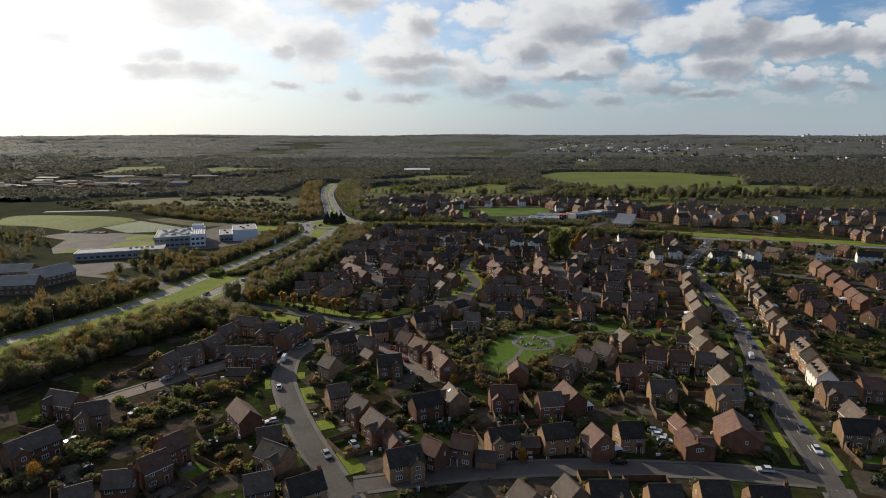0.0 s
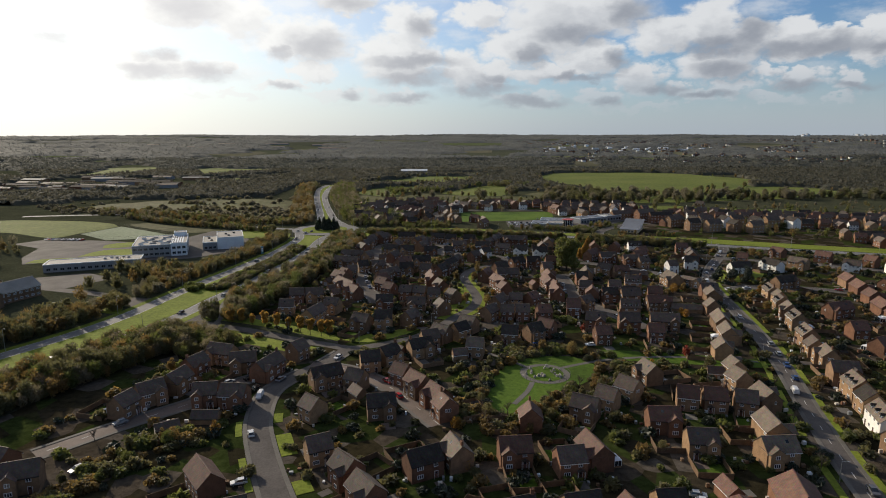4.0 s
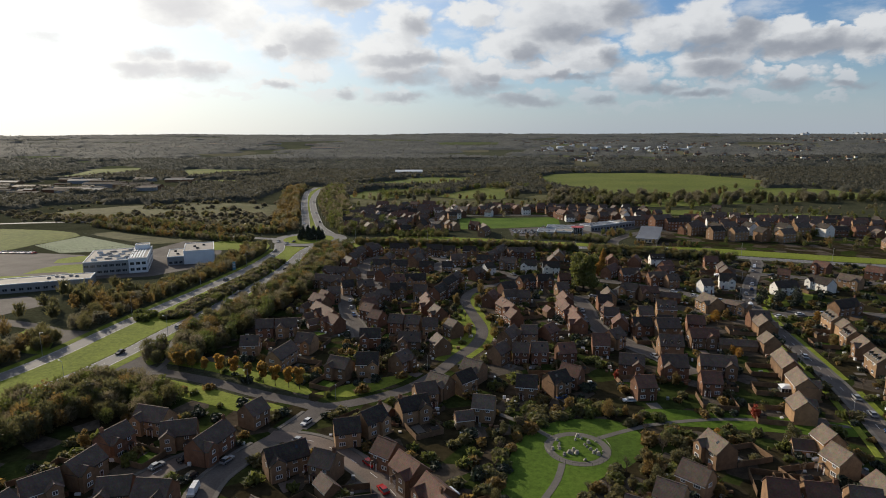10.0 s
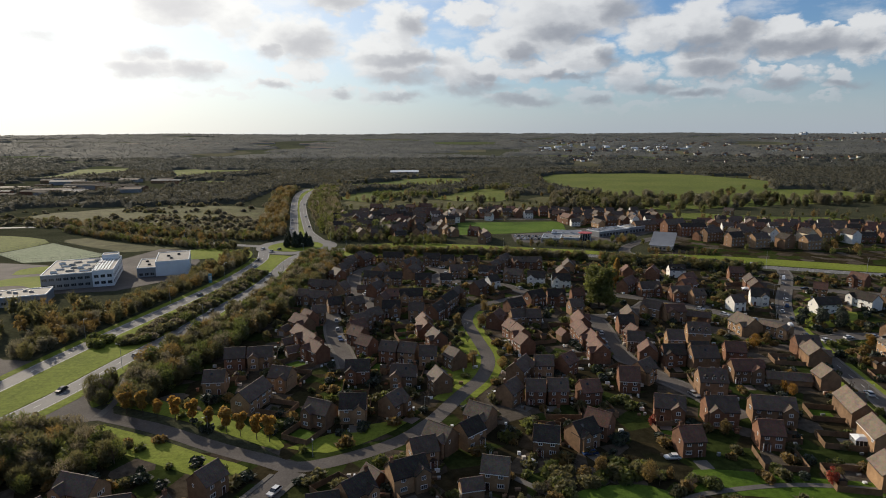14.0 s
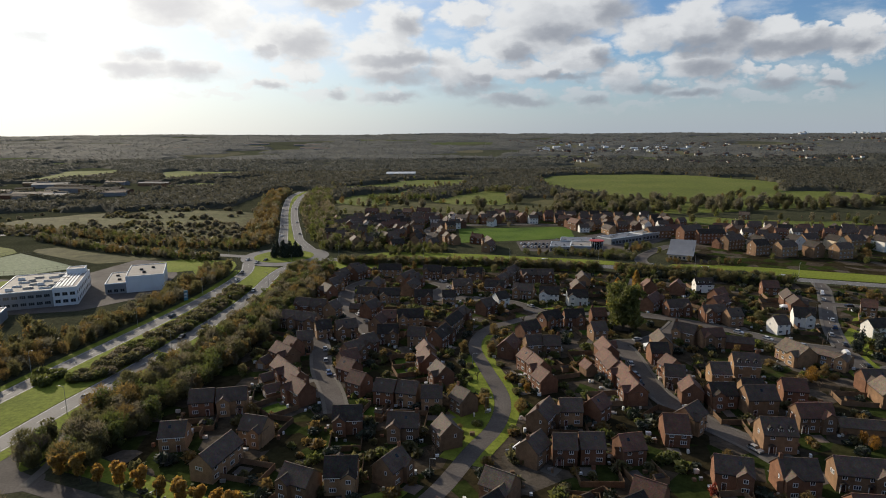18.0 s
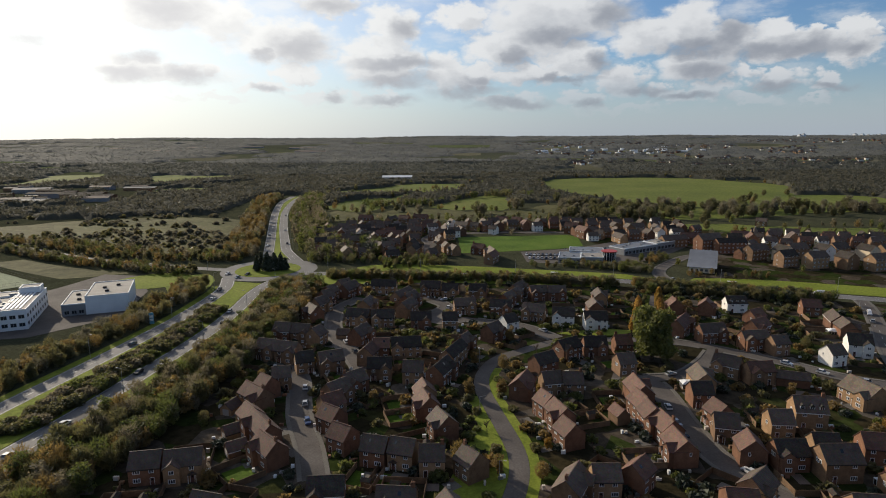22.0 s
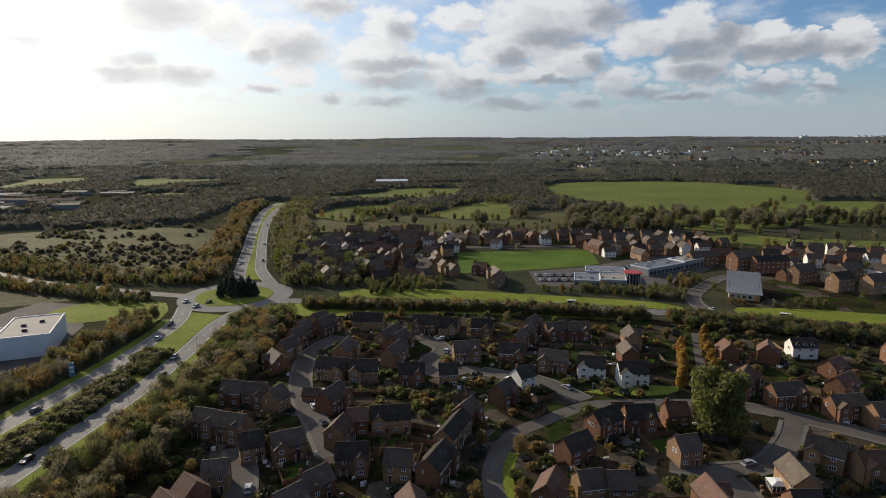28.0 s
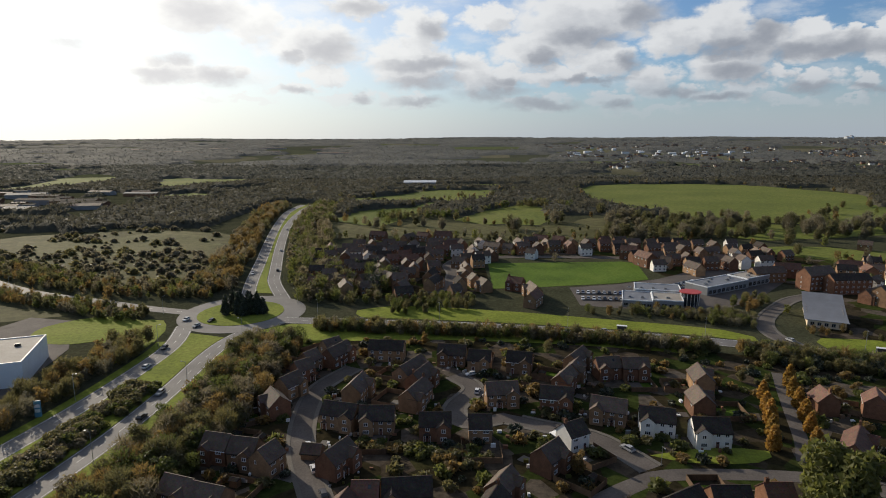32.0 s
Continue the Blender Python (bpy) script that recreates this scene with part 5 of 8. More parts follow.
house(37.4, 467.4, 30, 6.7, 6.7, 7.8, "s", "W")
house(77.3, 469.2, 175, 10.3, 6.7, 7.8, "s", "W")
house(150.9, 468.2, 27, 8.1, 6.7, 7.8, "r")
house(248.3, 462.9, 116, 9.3, 6.7, 7.8, "r", far=True)
house(-30.9, 480.2, 164, 11.0, 6.7, 7.8, "s")
house(-19.5, 477.7, 180, 10.4, 6.7, 7.8, "s")
house(51.9, 483.0, 158, 10.8, 6.7, 7.8, "b")
house(64.3, 475.8, 166, 10.1, 6.7, 7.8, "s", "W")
house(186.0, 481.9, 167, 8.3, 6.7, 7.8, "r")
house(-53.3, 488.6, 124, 9.1, 6.7, 7.8, "b")
house(-8.6, 494.7, 67, 12.8, 6.5, 7.8, "b")
house(19.7, 495.6, 6, 10.6, 6.7, 7.8, "b")
house(37.3, 491.5, 167, 10.5, 6.7, 7.8, "s")
house(82.5, 488.5, 85, 9.6, 6.7, 7.8, "b")
house(122.1, 488.7, 85, 6.8, 6.7, 7.8, "r")
house(137.1, 486.6, 60, 7.7, 6.7, 7.8, "r")
house(153.3, 490.4, 176, 9.7, 6.7, 7.8, "s", "WD")
house(-52.4, 502.9, 60, 8.5, 6.7, 7.8, "b")
house(-28.8, 499.7, 76, 11.0, 6.7, 7.8, "b")
house(-7.5, 508.4, 65, 12.1, 6.5, 7.8, "b")
house(42.6, 505.8, 58, 10.7, 5.6, 7.8, "b")
house(90.3, 506.8, 82, 10.8, 6.7, 7.8, "b")
house(-51.1, 516.5, 45, 6.6, 6.7, 7.8, "b")
house(-11.5, 515.6, 61, 14.5, 6.7, 7.8, "b")
house(48.1, 514.6, 62, 8.2, 5.6, 7.8, "b")
house(60.6, 518.1, 8, 9.0, 6.5, 7.8, "b")
house(70.4, 517.3, 179, 9.5, 6.5, 7.8, "b")
house(-50.4, 525.9, 60, 6.9, 6.7, 7.8, "b")
house(-41.2, 532.7, 62, 12.4, 6.5, 7.8, "b")
house(3.8, 532.2, 171, 10.9, 6.7, 7.8, "s")
house(14.3, 525.9, 169, 8.6, 6.7, 7.8, "s")
house(29.2, 523.9, 166, 9.3, 6.7, 7.8, "s")
house(51.0, 525.4, 56, 12.4, 5.8, 7.8, "b")
house(-45.0, 540.1, 47, 7.8, 6.5, 7.8, "b")
house(-22.2, 537.4, 173, 14.0, 6.7, 7.8, "s")
# beyond the main road
house(47.4, 614.6, 64, 13.0, 6.7, 7.8, "r", far=True)
house(227.2, 618.0, 28, 14.5, 6.7, 7.8, "b", far=True)
house(-23.8, 639.1, 68, 9.7, 6.7, 7.8, "b", far=True)
house(6.5, 630.8, 30, 6.6, 6.7, 7.8, "b", far=True)
house(49.7, 631.2, 100, 13.3, 6.7, 7.8, "t", far=True)
house(-5.9, 650.9, 71, 14.5, 6.7, 7.8, "s", far=True)
house(23.4, 644.0, 115, 7.8, 6.7, 7.8, "t", far=True)
house(41.8, 647.1, 149, 9.5, 6.7, 7.8, "r", far=True)
house(246.8, 645.3, 36, 10.5, 6.7, 7.8, "b", "W", far=True)
house(-54.6, 660.1, 156, 6.6, 6.7, 7.8, "t", far=True)
house(-47.3, 656.2, 52, 6.6, 6.7, 7.8, "b", far=True)
house(-31.7, 660.8, 122, 6.3, 6.5, 7.8, "b", far=True)
house(18.3, 656.2, 104, 7.8, 6.7, 7.8, "t", far=True)
house(-37.3, 667.8, 131, 10.3, 6.5, 7.8, "t", far=True)
house(-7.9, 669.2, 79, 14.5, 6.7, 7.8, "s", far=True)
house(12.7, 670.6, 100, 11.0, 6.7, 7.8, "t", far=True)
house(214.6, 676.8, 167, 14.5, 7.6, 9, "r", far=True)
house(271.2, 677.5, 147, 7.1, 6.7, 7.8, "b", far=True)
house(14.7, 687.5, 97, 11.9, 6.7, 7.8, "t", far=True)
house(160.4, 686.0, 101, 14.5, 6.7, 7.8, "b", far=True)
house(261.8, 689.3, 161, 13.1, 6.7, 7.8, "r", far=True)
house(11.0, 707.7, 160, 10.1, 6.7, 7.8, "b", far=True)
house(137.1, 711.1, 109, 14.5, 7.6, 10, "r", far=True)
house(149.2, 704.4, 143, 7.4, 6.7, 7.8, "b", far=True)
house(189.0, 712.2, 150, 9.3, 6.7, 7.8, "b", far=True)
house(201.6, 711.9, 144, 7.8, 6.7, 7.8, "b", far=True)
house(20.1, 735.4, 108, 11.8, 6.7, 7.8, "b", far=True)
house(34.3, 735.1, 102, 14.5, 6.7, 7.8, "b", far=True)
house(63.8, 737.9, 148, 7.4, 6.7, 7.8, "b", "W", far=True)
house(133.3, 735.1, 152, 11.4, 7.6, 10, "r", far=True)
house(224.0, 732.8, 72, 14.5, 6.7, 7.8, "t", far=True)
house(193.6, 740.6, 14, 14.5, 6.7, 7.8, "b", far=True)
house(49.2, 758.0, 150, 8.5, 6.7, 7.8, "b", far=True)
house(-24.4, 770.7, 74, 14.5, 6.7, 7.8, "b", "W", far=True)
house(37.9, 764.5, 141, 13.9, 6.7, 7.8, "b", far=True)
house(322.6, 764.0, 142, 9.5, 6.7, 7.8, "b", far=True)
house(29.2, 782.3, 109, 9.7, 6.7, 7.8, "b", "W", far=True)
house(59.9, 779.4, 98, 14.5, 6.7, 7.8, "b", "W", far=True)
house(81.0, 774.2, 96, 13.3, 6.7, 7.8, "t", far=True)
house(79.8, 797.2, 153, 11.2, 6.7, 7.8, "r", far=True)
house(93.5, 792.0, 149, 9.6, 6.7, 7.8, "r", far=True)
house(-29.5, 808.0, 60, 14.5, 6.7, 7.8, "b", far=True)
house(-56.3, 821.5, 161, 14.5, 6.7, 7.8, "r", far=True)
house(-17.2, 815.1, 151, 11.2, 6.7, 7.8, "r", far=True)
house(-0.5, 812.1, 164, 14.5, 7.6, 9, "r", far=True)

# ---- larger buildings ----
def along(x0, y0, x1, y1):
    """A pose with its x axis from one point to another, and their distance."""
    return pose(x0, y0, 0, 0, 0, math.degrees(math.atan2(y1 - y0, x1 - x0))), math.hypot(x1 - x0, y1 - y0)


def strip_window(w, h):
    return window_mesh(w, h, max(1, round(w / 1.0)), "panel_grey")


def block(parent, L, D, H, key, top="roof_flat", x0=0.0, y0=0.0, name="wall"):
    """A flat-roofed wing with a raised edge; its own x along the front, depth towards y."""
    s = Shape()
    s.box(x0, y0, -0.2, x0 + L, y0 + D, H, key)
    put(name, s.mesh(name), None, parent)
    s = Shape()
    t = 0.35
    s.box(x0 + t, y0 + t, H + 0.004, x0 + L - t, y0 + D - t, H + 0.15, top)
    put("roof", s.mesh("roof"), None, parent)
    s = Shape()
    o = [(x0 - 0.05, y0 - 0.05), (x0 + L + 0.05, y0 - 0.05), (x0 + L + 0.05, y0 + D + 0.05), (x0 - 0.05, y0 + D + 0.05)]
    i = [(x0 + t, y0 + t), (x0 + L - t, y0 + t), (x0 + L - t, y0 + D - t), (x0 + t, y0 + D - t)]
    for z0, z1 in ((H + 0.004, H + 0.5),):
        for k in range(4):
            a, b, c, d = o[k], o[(k + 1) % 4], i[(k + 1) % 4], i[k]
            s.solid([(*a, z0), (*b, z0), (*c, z0), (*d, z0), (*a, z1), (*b, z1), (*c, z1), (*d, z1)], [(4, 5, 6, 7), (0, 1, 5, 4), (2, 3, 7, 6)], "panel_white" if key != "brick_red" else "brick_red")
    put("parapet", s.mesh("parapet"), None, parent)


def front_windows(parent, L, rows, n, w, h, x0=0.0, y0=0.0, end=None):
    me = strip_window(w, h)
    for z in rows:
        for k in range(n):
            put("window", me, Matrix.Translation((x0 + L * (k + 0.5) / n, y0, z)), parent)
    if end:
        side, D, m = end
        for z in rows:
            for k in range(m):
                put("window", me, Matrix.Translation((side, y0 + D * (k + 0.5) / m, z)) @ pose(0, 0, 0, 0, 0, 90), parent)


def roof_box(parent, x, y, z, a, b, h, key="metal_grey", name="roof_unit"):
    s = Shape()
    s.box(x, y, z, x + a, y + b, z + h, key)
    s.box(x + 0.2, y + 0.2, z + h, x + a - 0.2, y + b - 0.2, z + h + 0.15, "gutter")
    put(name, s.mesh(name), None, parent)


# the school
m, ln = along(-217.6, 470, -183.2, 482.5)
school = tagged(new("school"), "white and grey three-storey school with roof plant", "school")
school.matrix_basis = m
block(school, ln * 0.7, 44, 8.8, "panel_grey")
block(school, ln * 0.3 - 0.02, 44, 9.3, "panel_white", x0=ln * 0.7 + 0.02)
front_windows(school, ln * 0.68, (1.6, 5.4), 7, 2.7, 1.7)
front_windows(school, ln * 0.28, (1.6, 5.4), 3, 2.4, 1.8, x0=ln * 0.71, end=(ln, 44, 9))
for i in range(16):
    roof_box(school, 4 + (i % 4) * 6.2 + 1.1 * (i % 3), 5 + (i // 4) * 8.5 + (i % 2) * 2, 9.0, 3.2 + (i % 3), 1.4 + (i % 2), 0.7 + 0.5 * (i % 3 == 0), "metal_grey" if i % 2 else "panel_white")
for i in range(5):
    s = Shape()
    s.box(ln * 0.72 + i * 1.7, 3, 9.5, ln * 0.72 + i * 1.7 + 0.9, 40, 9.75, "panel_white")
    put("roof_ridge", s.mesh("roof_ridge"), None, school)
block(school, 9, 8, 12.0, "panel_white", x0=ln - 10, y0=35, name="stair_tower")
FOOTPRINTS.append((-205, 492, 30))

# the sports hall
m, ln = along(-168.5, 504.5, -150, 511)
hall = tagged(new("sports_hall"), "white clad sports hall with a pale flat roof", "sports hall")
hall.matrix_basis = m
block(hall, ln, 32, 9.0, "panel_white")
block(hall, 10.5, 30, 5.6, "panel_grey", x0=-10.6, y0=0.5)
for x, y in ((8, 8), (12, 20), (6, 16), (-5, 9), (-7, 20)):
    roof_box(hall, x, y, 9.2 if x > 0 else 5.8, 1.8, 1.3, 0.8, "gutter")
front_windows(hall, 9.5, (0.9,), 3, 2.2, 1.8, x0=-10, y0=0.48)
FOOTPRINTS.append((-164, 522, 20))

# the long low teaching block
m, ln = along(-253.5, 425, -199, 444)
low = tagged(new("teaching_block"), "long low pale teaching block with a flat roof", "school building")
low.matrix_basis = m
block(low, ln, 17, 5.0, "panel_grey")
front_windows(low, ln - 2, (1.2,), 14, 2.4, 1.6, x0=1)
for i in range(5):
    roof_box(low, 34 + i * 3.6, 8 + (i % 2) * 3, 5.2, 1.8, 1.5, 0.8)
FOOTPRINTS.append((-232, 448, 30))

# offices with pitched roofs
for x, y, rot, L, W, hr in ((-238, 338, 12, 30, 12, 10), (-230, 360, 70, 26, 12, 10.5), (-258, 372, 8, 22, 12, 9.5), (-280, 345, 8, 26, 12, 9)):
    o = tagged(new("office"), "brick office with a grey tiled roof and white windows", "office", "offices beside the dual road")
    o.matrix_basis = pose(x, y, 0, 0, 0, rot)
    put("wall", gabled(L, W, 6.3, hr, "brick_brown"), None, o)
    put("roof", pitched(L, W, 6.3, hr, "roof_flat", 0.6, 0.4, trim=True), None, o)
    for z in (1.0, 3.9):
        for k in range(8):
            put("window", WIN_WIDE, Matrix.Translation((-L / 2 + L * (k + 0.5) / 8, -W / 2, z)), o)
    FOOTPRINTS.append((x, y, 15))

# the supermarket with its glazed corner
m, ln = along(93, 611, 122, 603)
shop = tagged(new("supermarket"), "grey flat-roofed supermarket with a glazed entrance and red canopy", "supermarket")
shop.matrix_basis = m
block(shop, ln * 0.5, 20, 3.6, "panel_grey", "roof_metal")
block(shop, ln * 0.5 - 0.04, 17, 4.2, "panel_grey", "roof_flat", x0=ln * 0.5 + 0.02, y0=1.5)
block(shop, ln * 0.8, 15, 4.8, "panel_grey", "roof_metal", x0=ln * 0.22, y0=20.3)
front_windows(shop, ln * 0.48, (0.8,), 5, 2.2, 1.6, x0=0.4)
front_windows(shop, ln * 0.46, (0.8,), 4, 2.4, 1.8, x0=ln * 0.52, y0=1.48)
for i in range(8):
    roof_box(shop, 3 + (i % 4) * 6.3, 6 + (i // 4) * 17, (3.8, 3.8, 4.4, 4.4)[i % 4] if i < 4 else 5.0, 1.8, 1.2, 0.5)
s = Shape()
arc = [(ln + 4 + 4.6 * math.cos(a * math.pi / 8), 13 + 4.6 * math.sin(a * math.pi / 8)) for a in range(16)]
s.prism(arc, -0.2, 6.9, "glass", "roof_flat")
put("glazed_drum", s.mesh("glazed_drum"), None, shop)
for x, y in arc:
    s = Shape()
    s.tube((x, y, 0), (x, y, 6.9), 0.14, 0.14, "panel_white", 5)
    put("mullion", s.mesh("mullion"), None, shop)
s = Shape()
s.prism([(ln + 4 + 5.5 * math.cos(a * math.pi / 10), 13 + 5.5 * math.sin(a * math.pi / 10)) for a in range(20)], 6.9, 7.3, "red_paint", "red_paint")
put("canopy", s.mesh("canopy"), None, shop, "thin red rim canopy")
m, ln = along(146, 632, 203, 664)
row = tagged(new("shop_row"), "long low grey shop row with a flat roof and plant boxes", "shops")
row.matrix_basis = m
block(row, ln * 0.55, 15, 4.6, "panel_grey", "roof_metal")
block(row, ln * 0.45 - 0.04, 13, 5.0, "panel_grey", "roof_flat", x0=ln * 0.55 + 0.02, y0=1)
front_windows(row, ln * 0.52, (0.5,), 9, 2.8, 2.4, x0=0.6)
front_windows(row, ln * 0.42, (0.5,), 7, 2.8, 2.4, x0=ln * 0.57, y0=0.98)
for i in range(9):
    roof_box(row, 4 + i * 6.4, 5 + (i % 3) * 3, 4.8 if i < 5 else 5.2, 2.2, 1.4, 0.6)
FOOTPRINTS += [(112, 620, 22), (160, 645, 16), (190, 662, 14)]

# the hall with the swept roof
m, ln = along(168.5, 577, 181.3, 570.5)
hc = tagged(new("community_hall"), "low pale hall under a swept grey metal roof", "community hall")
hc.matrix_basis = m
ln = 16.0
s = Shape()
s.box(0.4, 0.5, -0.2, ln - 0.4, 32, 3.2, "render_cream")
put("wall", s.mesh("wall"), None, hc)
s = Shape()
n = 12
prof = [(y, 3.3 + 5.6 * (y / 33) ** 1.7) for y in [i * 33 / n for i in range(n + 1)]]
top = [(x, y, z + 0.25) for x in (-0.8, ln + 0.8) for y, z in prof]
low_ = [(x, y, z - 0.25) for x, y, z in top]
k = n + 1
fs = [(i, k + i, k + i + 1, i + 1) for i in range(n)] + [(2 * k + i + 1, 3 * k + i + 1, 3 * k + i, 2 * k + i) for i in range(n)]
fs += [(i + 1, 2 * k + i + 1, 2 * k + i, i) for i in range(n)] + [(k + i, 3 * k + i, 3 * k + i + 1, k + i + 1) for i in range(n)]
fs += [(0, 2 * k, 3 * k, k), (k - 1, 2 * k - 1, 4 * k - 1, 3 * k - 1)]
s.solid(top + low_, fs, "roof_metal")
put("roof", s.mesh("roof"), None, hc, "swept grey metal roof")
s = Shape()
s.solid([(x, y, z) for x in (0.5, ln - 0.5) for y, z in ((3, 3.2), (31.9, 3.2), (31.9, 8.0))], [(0, 1, 2), (5, 4, 3), (1, 4, 5, 2)], "render_cream")
put("gable_wall", s.mesh("gable_wall"), None, hc)
front_windows(hc, ln - 2, (0.9,), 5, 1.6, 1.6, x0=1, y0=0.5)
FOOTPRINTS.append((187, 588, 18))

# tall brick blocks of the village centre
def tall_block(x0, y0, x1, y1, W, he, hr, wall, roof, label, storeys):
    m, L = along(x0, y0, x1, y1)
    b = tagged(new("apartment_block"), label, "apartment block", "blocks of the village centre")
    b.matrix_basis = m @ Matrix.Translation((L / 2, 0, 0))
    put("wall", gabled(L, W, he, hr, wall), None, b)
    put("roof", pitched(L, W, he, hr, roof), None, b)
    n = max(2, round(L / 3.2))
    for f in range(storeys):
        for k in range(n):
            put("window", WIN_MID, Matrix.Translation((-L / 2 + L * (k + 0.5) / n, -W / 2, 1.0 + f * 2.8)), b)
        for sd in (-1, 1):
            put("window", WIN_SLIM, Matrix.Translation((sd * L / 2, 1.2, 1.0 + f * 2.8)) @ pose(0, 0, 0, 0, 0, 90 * sd), b)
    FOOTPRINTS.append(((x0 + x1) / 2, (y0 + y1) / 2, L / 2))
    return b


tall_block(206, 645, 224, 650.5, 10, 9.0, 13, "brick_red", "tile_brown", "tall red brick gabled block with a dark roof", 3)
tall_block(216, 637.5, 238, 638.5, 9, 8.2, 11, "brick_red", "tile_slate", "long red brick terrace with a dark roof", 3)
tall_block(186, 664, 206, 667, 9, 6.2, 9.2, "brick_brown", "tile_brown", "brown brick block with a dark roof", 2)
ap = random.Random(3)
for i, (x, y, rot, L, wl_) in enumerate(((232, 612, 20, 16, "brick_brown"), (248, 606, 100, 12, "render_cream"), (262, 614, 12, 14, "brick_buff"), (278, 608, 100, 11, "render_white"), (292, 614, 15, 13, "brick_buff"), (306, 604, 100, 12, "render_cream"),
                                         (322, 606, 12, 14, "brick_buff"), (338, 598, 100, 12, "render_white"), (256, 584, 15, 14, "brick_buff"), (274, 580, 100, 11, "brick_brown"), (290, 574, 14, 13, "brick_buff"), (240, 590, 14, 12, "brick_brown"))):
    c, s_ = math.cos(radians(rot)) * L / 2, math.sin(radians(rot)) * L / 2
    tall_block(x - c, y - s_, x + c, y + s_, 8.6, 7.6, 11, wl_, ["tile_brown", "tile_slate"][i % 2], {"brick_brown": "brown brick", "render_cream": "cream rendered", "brick_buff": "buff brick", "render_white": "white rendered"}[wl_] + " three-storey block with a steep roof", 3)
dove = tagged(new("dovecote"), "round stone dovecote with a conical roof", "dovecote")
dove.matrix_basis = pose(277, 694, 0)
s = Shape()
s.tube((0, 0, -0.2), (0, 0, 6), 3.2, 3.0, "brick_buff", 16)
put("wall", s.mesh("wall"), None, dove)
s = Shape()
s.tube((0, 0, 6.004), (0, 0, 10), 3.7, 0.25, "tile_tan", 16)
put("roof", s.mesh("roof"), None, dove)
s = Shape()
s.tube((0, 0, 10.004), (0, 0, 11), 0.35, 0.1, "frame_white", 8)
put("finial", s.mesh("finial"), None, dove)

# the far barn and sheds
def shed(x, y, rot, L, W, H, roof, label, wall="panel_white"):
    b = tagged(new("shed"), label, "industrial shed", "far sheds")
    b.matrix_basis = pose(x, y, rise(x, y), 0, 0, rot)
    put("wall", gabled(L, W, H, H + W * 0.12, wall, -6), None, b)
    put("roof", pitched(L, W, H, H + W * 0.12, roof, 0.4, 0.4), None, b)


shed(-44, 1408, 0, 58, 24, 7, "panel_white", "long pale barn beside the woods", "panel_grey")
sr = random.Random(31)
for i in range(36):
    x = 430 + 19 * i + sr.uniform(-12, 12)
    y = 2600 + sr.uniform(-160, 260)
    shed(x, y, sr.uniform(-10, 10), sr.uniform(9, 30), sr.uniform(8, 14), sr.uniform(4, 7.5), sr.choice(("panel_white", "panel_white", "roof_metal")), "white industrial shed far off")
for i in range(40):
    x, y = sr.uniform(-760, -430), sr.uniform(975, 1290)
    big = sr.random() < 0.4
    shed(x, y, sr.uniform(-12, 12), sr.uniform(30, 62) if big else sr.uniform(12, 26), sr.uniform(12, 20) if big else sr.uniform(7, 11), sr.uniform(4.5, 7), sr.choice(("tile_slate", "tile_slate", "roof_flat", "tile_brown", "tile_slate", "tile_brown")), "low works building with a wide roof in the distance", sr.choice(("brick_brown", "panel_grey", "brick_red")))
for i in range(9):
    x, y = -1500 + 1150 * sr.random(), 2600 + 500 * sr.random()
    shed(x, y, sr.uniform(-8, 8), sr.uniform(60, 130), sr.uniform(20, 34), 4, "tile_tan", "long pale warehouse near the horizon", "panel_grey")
for i, (x, y, h) in enumerate(((2240, 3740, 17), (2262, 3738, 20), (2560, 3720, 19), (2590, 3700, 17), (2640, 3720, 14), (2690, 3690, 15))):
    b = tagged(new("tower_block"), "pale tower block on the far skyline", "tower block", "far towers")
    b.matrix_basis = pose(x, y, rise(x, y) - 4, 0, 0, 20)
    s = Shape()
    s.box(-11, -9, 0, 11, 9, h, "panel_white")
    s.box(-5, -4, h, 5, 4, h + 4, "panel_grey")
    put("wall", s.mesh("wall"), None, b)
# far suburbs
fs_ = random.Random(41)
V = Shape()
for i in range(1500):
    x, y = fs_.uniform(420, 2700), fs_.uniform(1750, 3400)
    if noise.noise((x / 300, y / 300, 7.7)) < 0.0:
        continue
    z, L, W = rise(x, y), fs_.uniform(7, 16), 7
    key, rk = fs_.choice((("brick_red", "tile_brown"), ("render_white", "tile_brown"), ("brick_buff", "tile_tan")))
    V.box(x - L / 2, y - W / 2, z - 2, x + L / 2, y + W / 2, z + 5, key)
    V.solid([(x - L / 2 - 0.3, y - W / 2 - 0.3, z + 5), (x + L / 2 + 0.3, y - W / 2 - 0.3, z + 5), (x + L / 2 + 0.3, y + W / 2 + 0.3, z + 5), (x - L / 2 - 0.3, y + W / 2 + 0.3, z + 5), (x - L / 2 - 0.3, y, z + 8), (x + L / 2 + 0.3, y, z + 8)], [(0, 1, 5, 4), (2, 3, 4, 5), (0, 4, 3), (1, 2, 5)], rk)
tagged(new("far_suburb", V.mesh("far_suburb")), "hundreds of tiny far houses among trees", "houses", kind="stuff")

# estates seen only from a distance: rows of houses round their streets
er = random.Random(19)


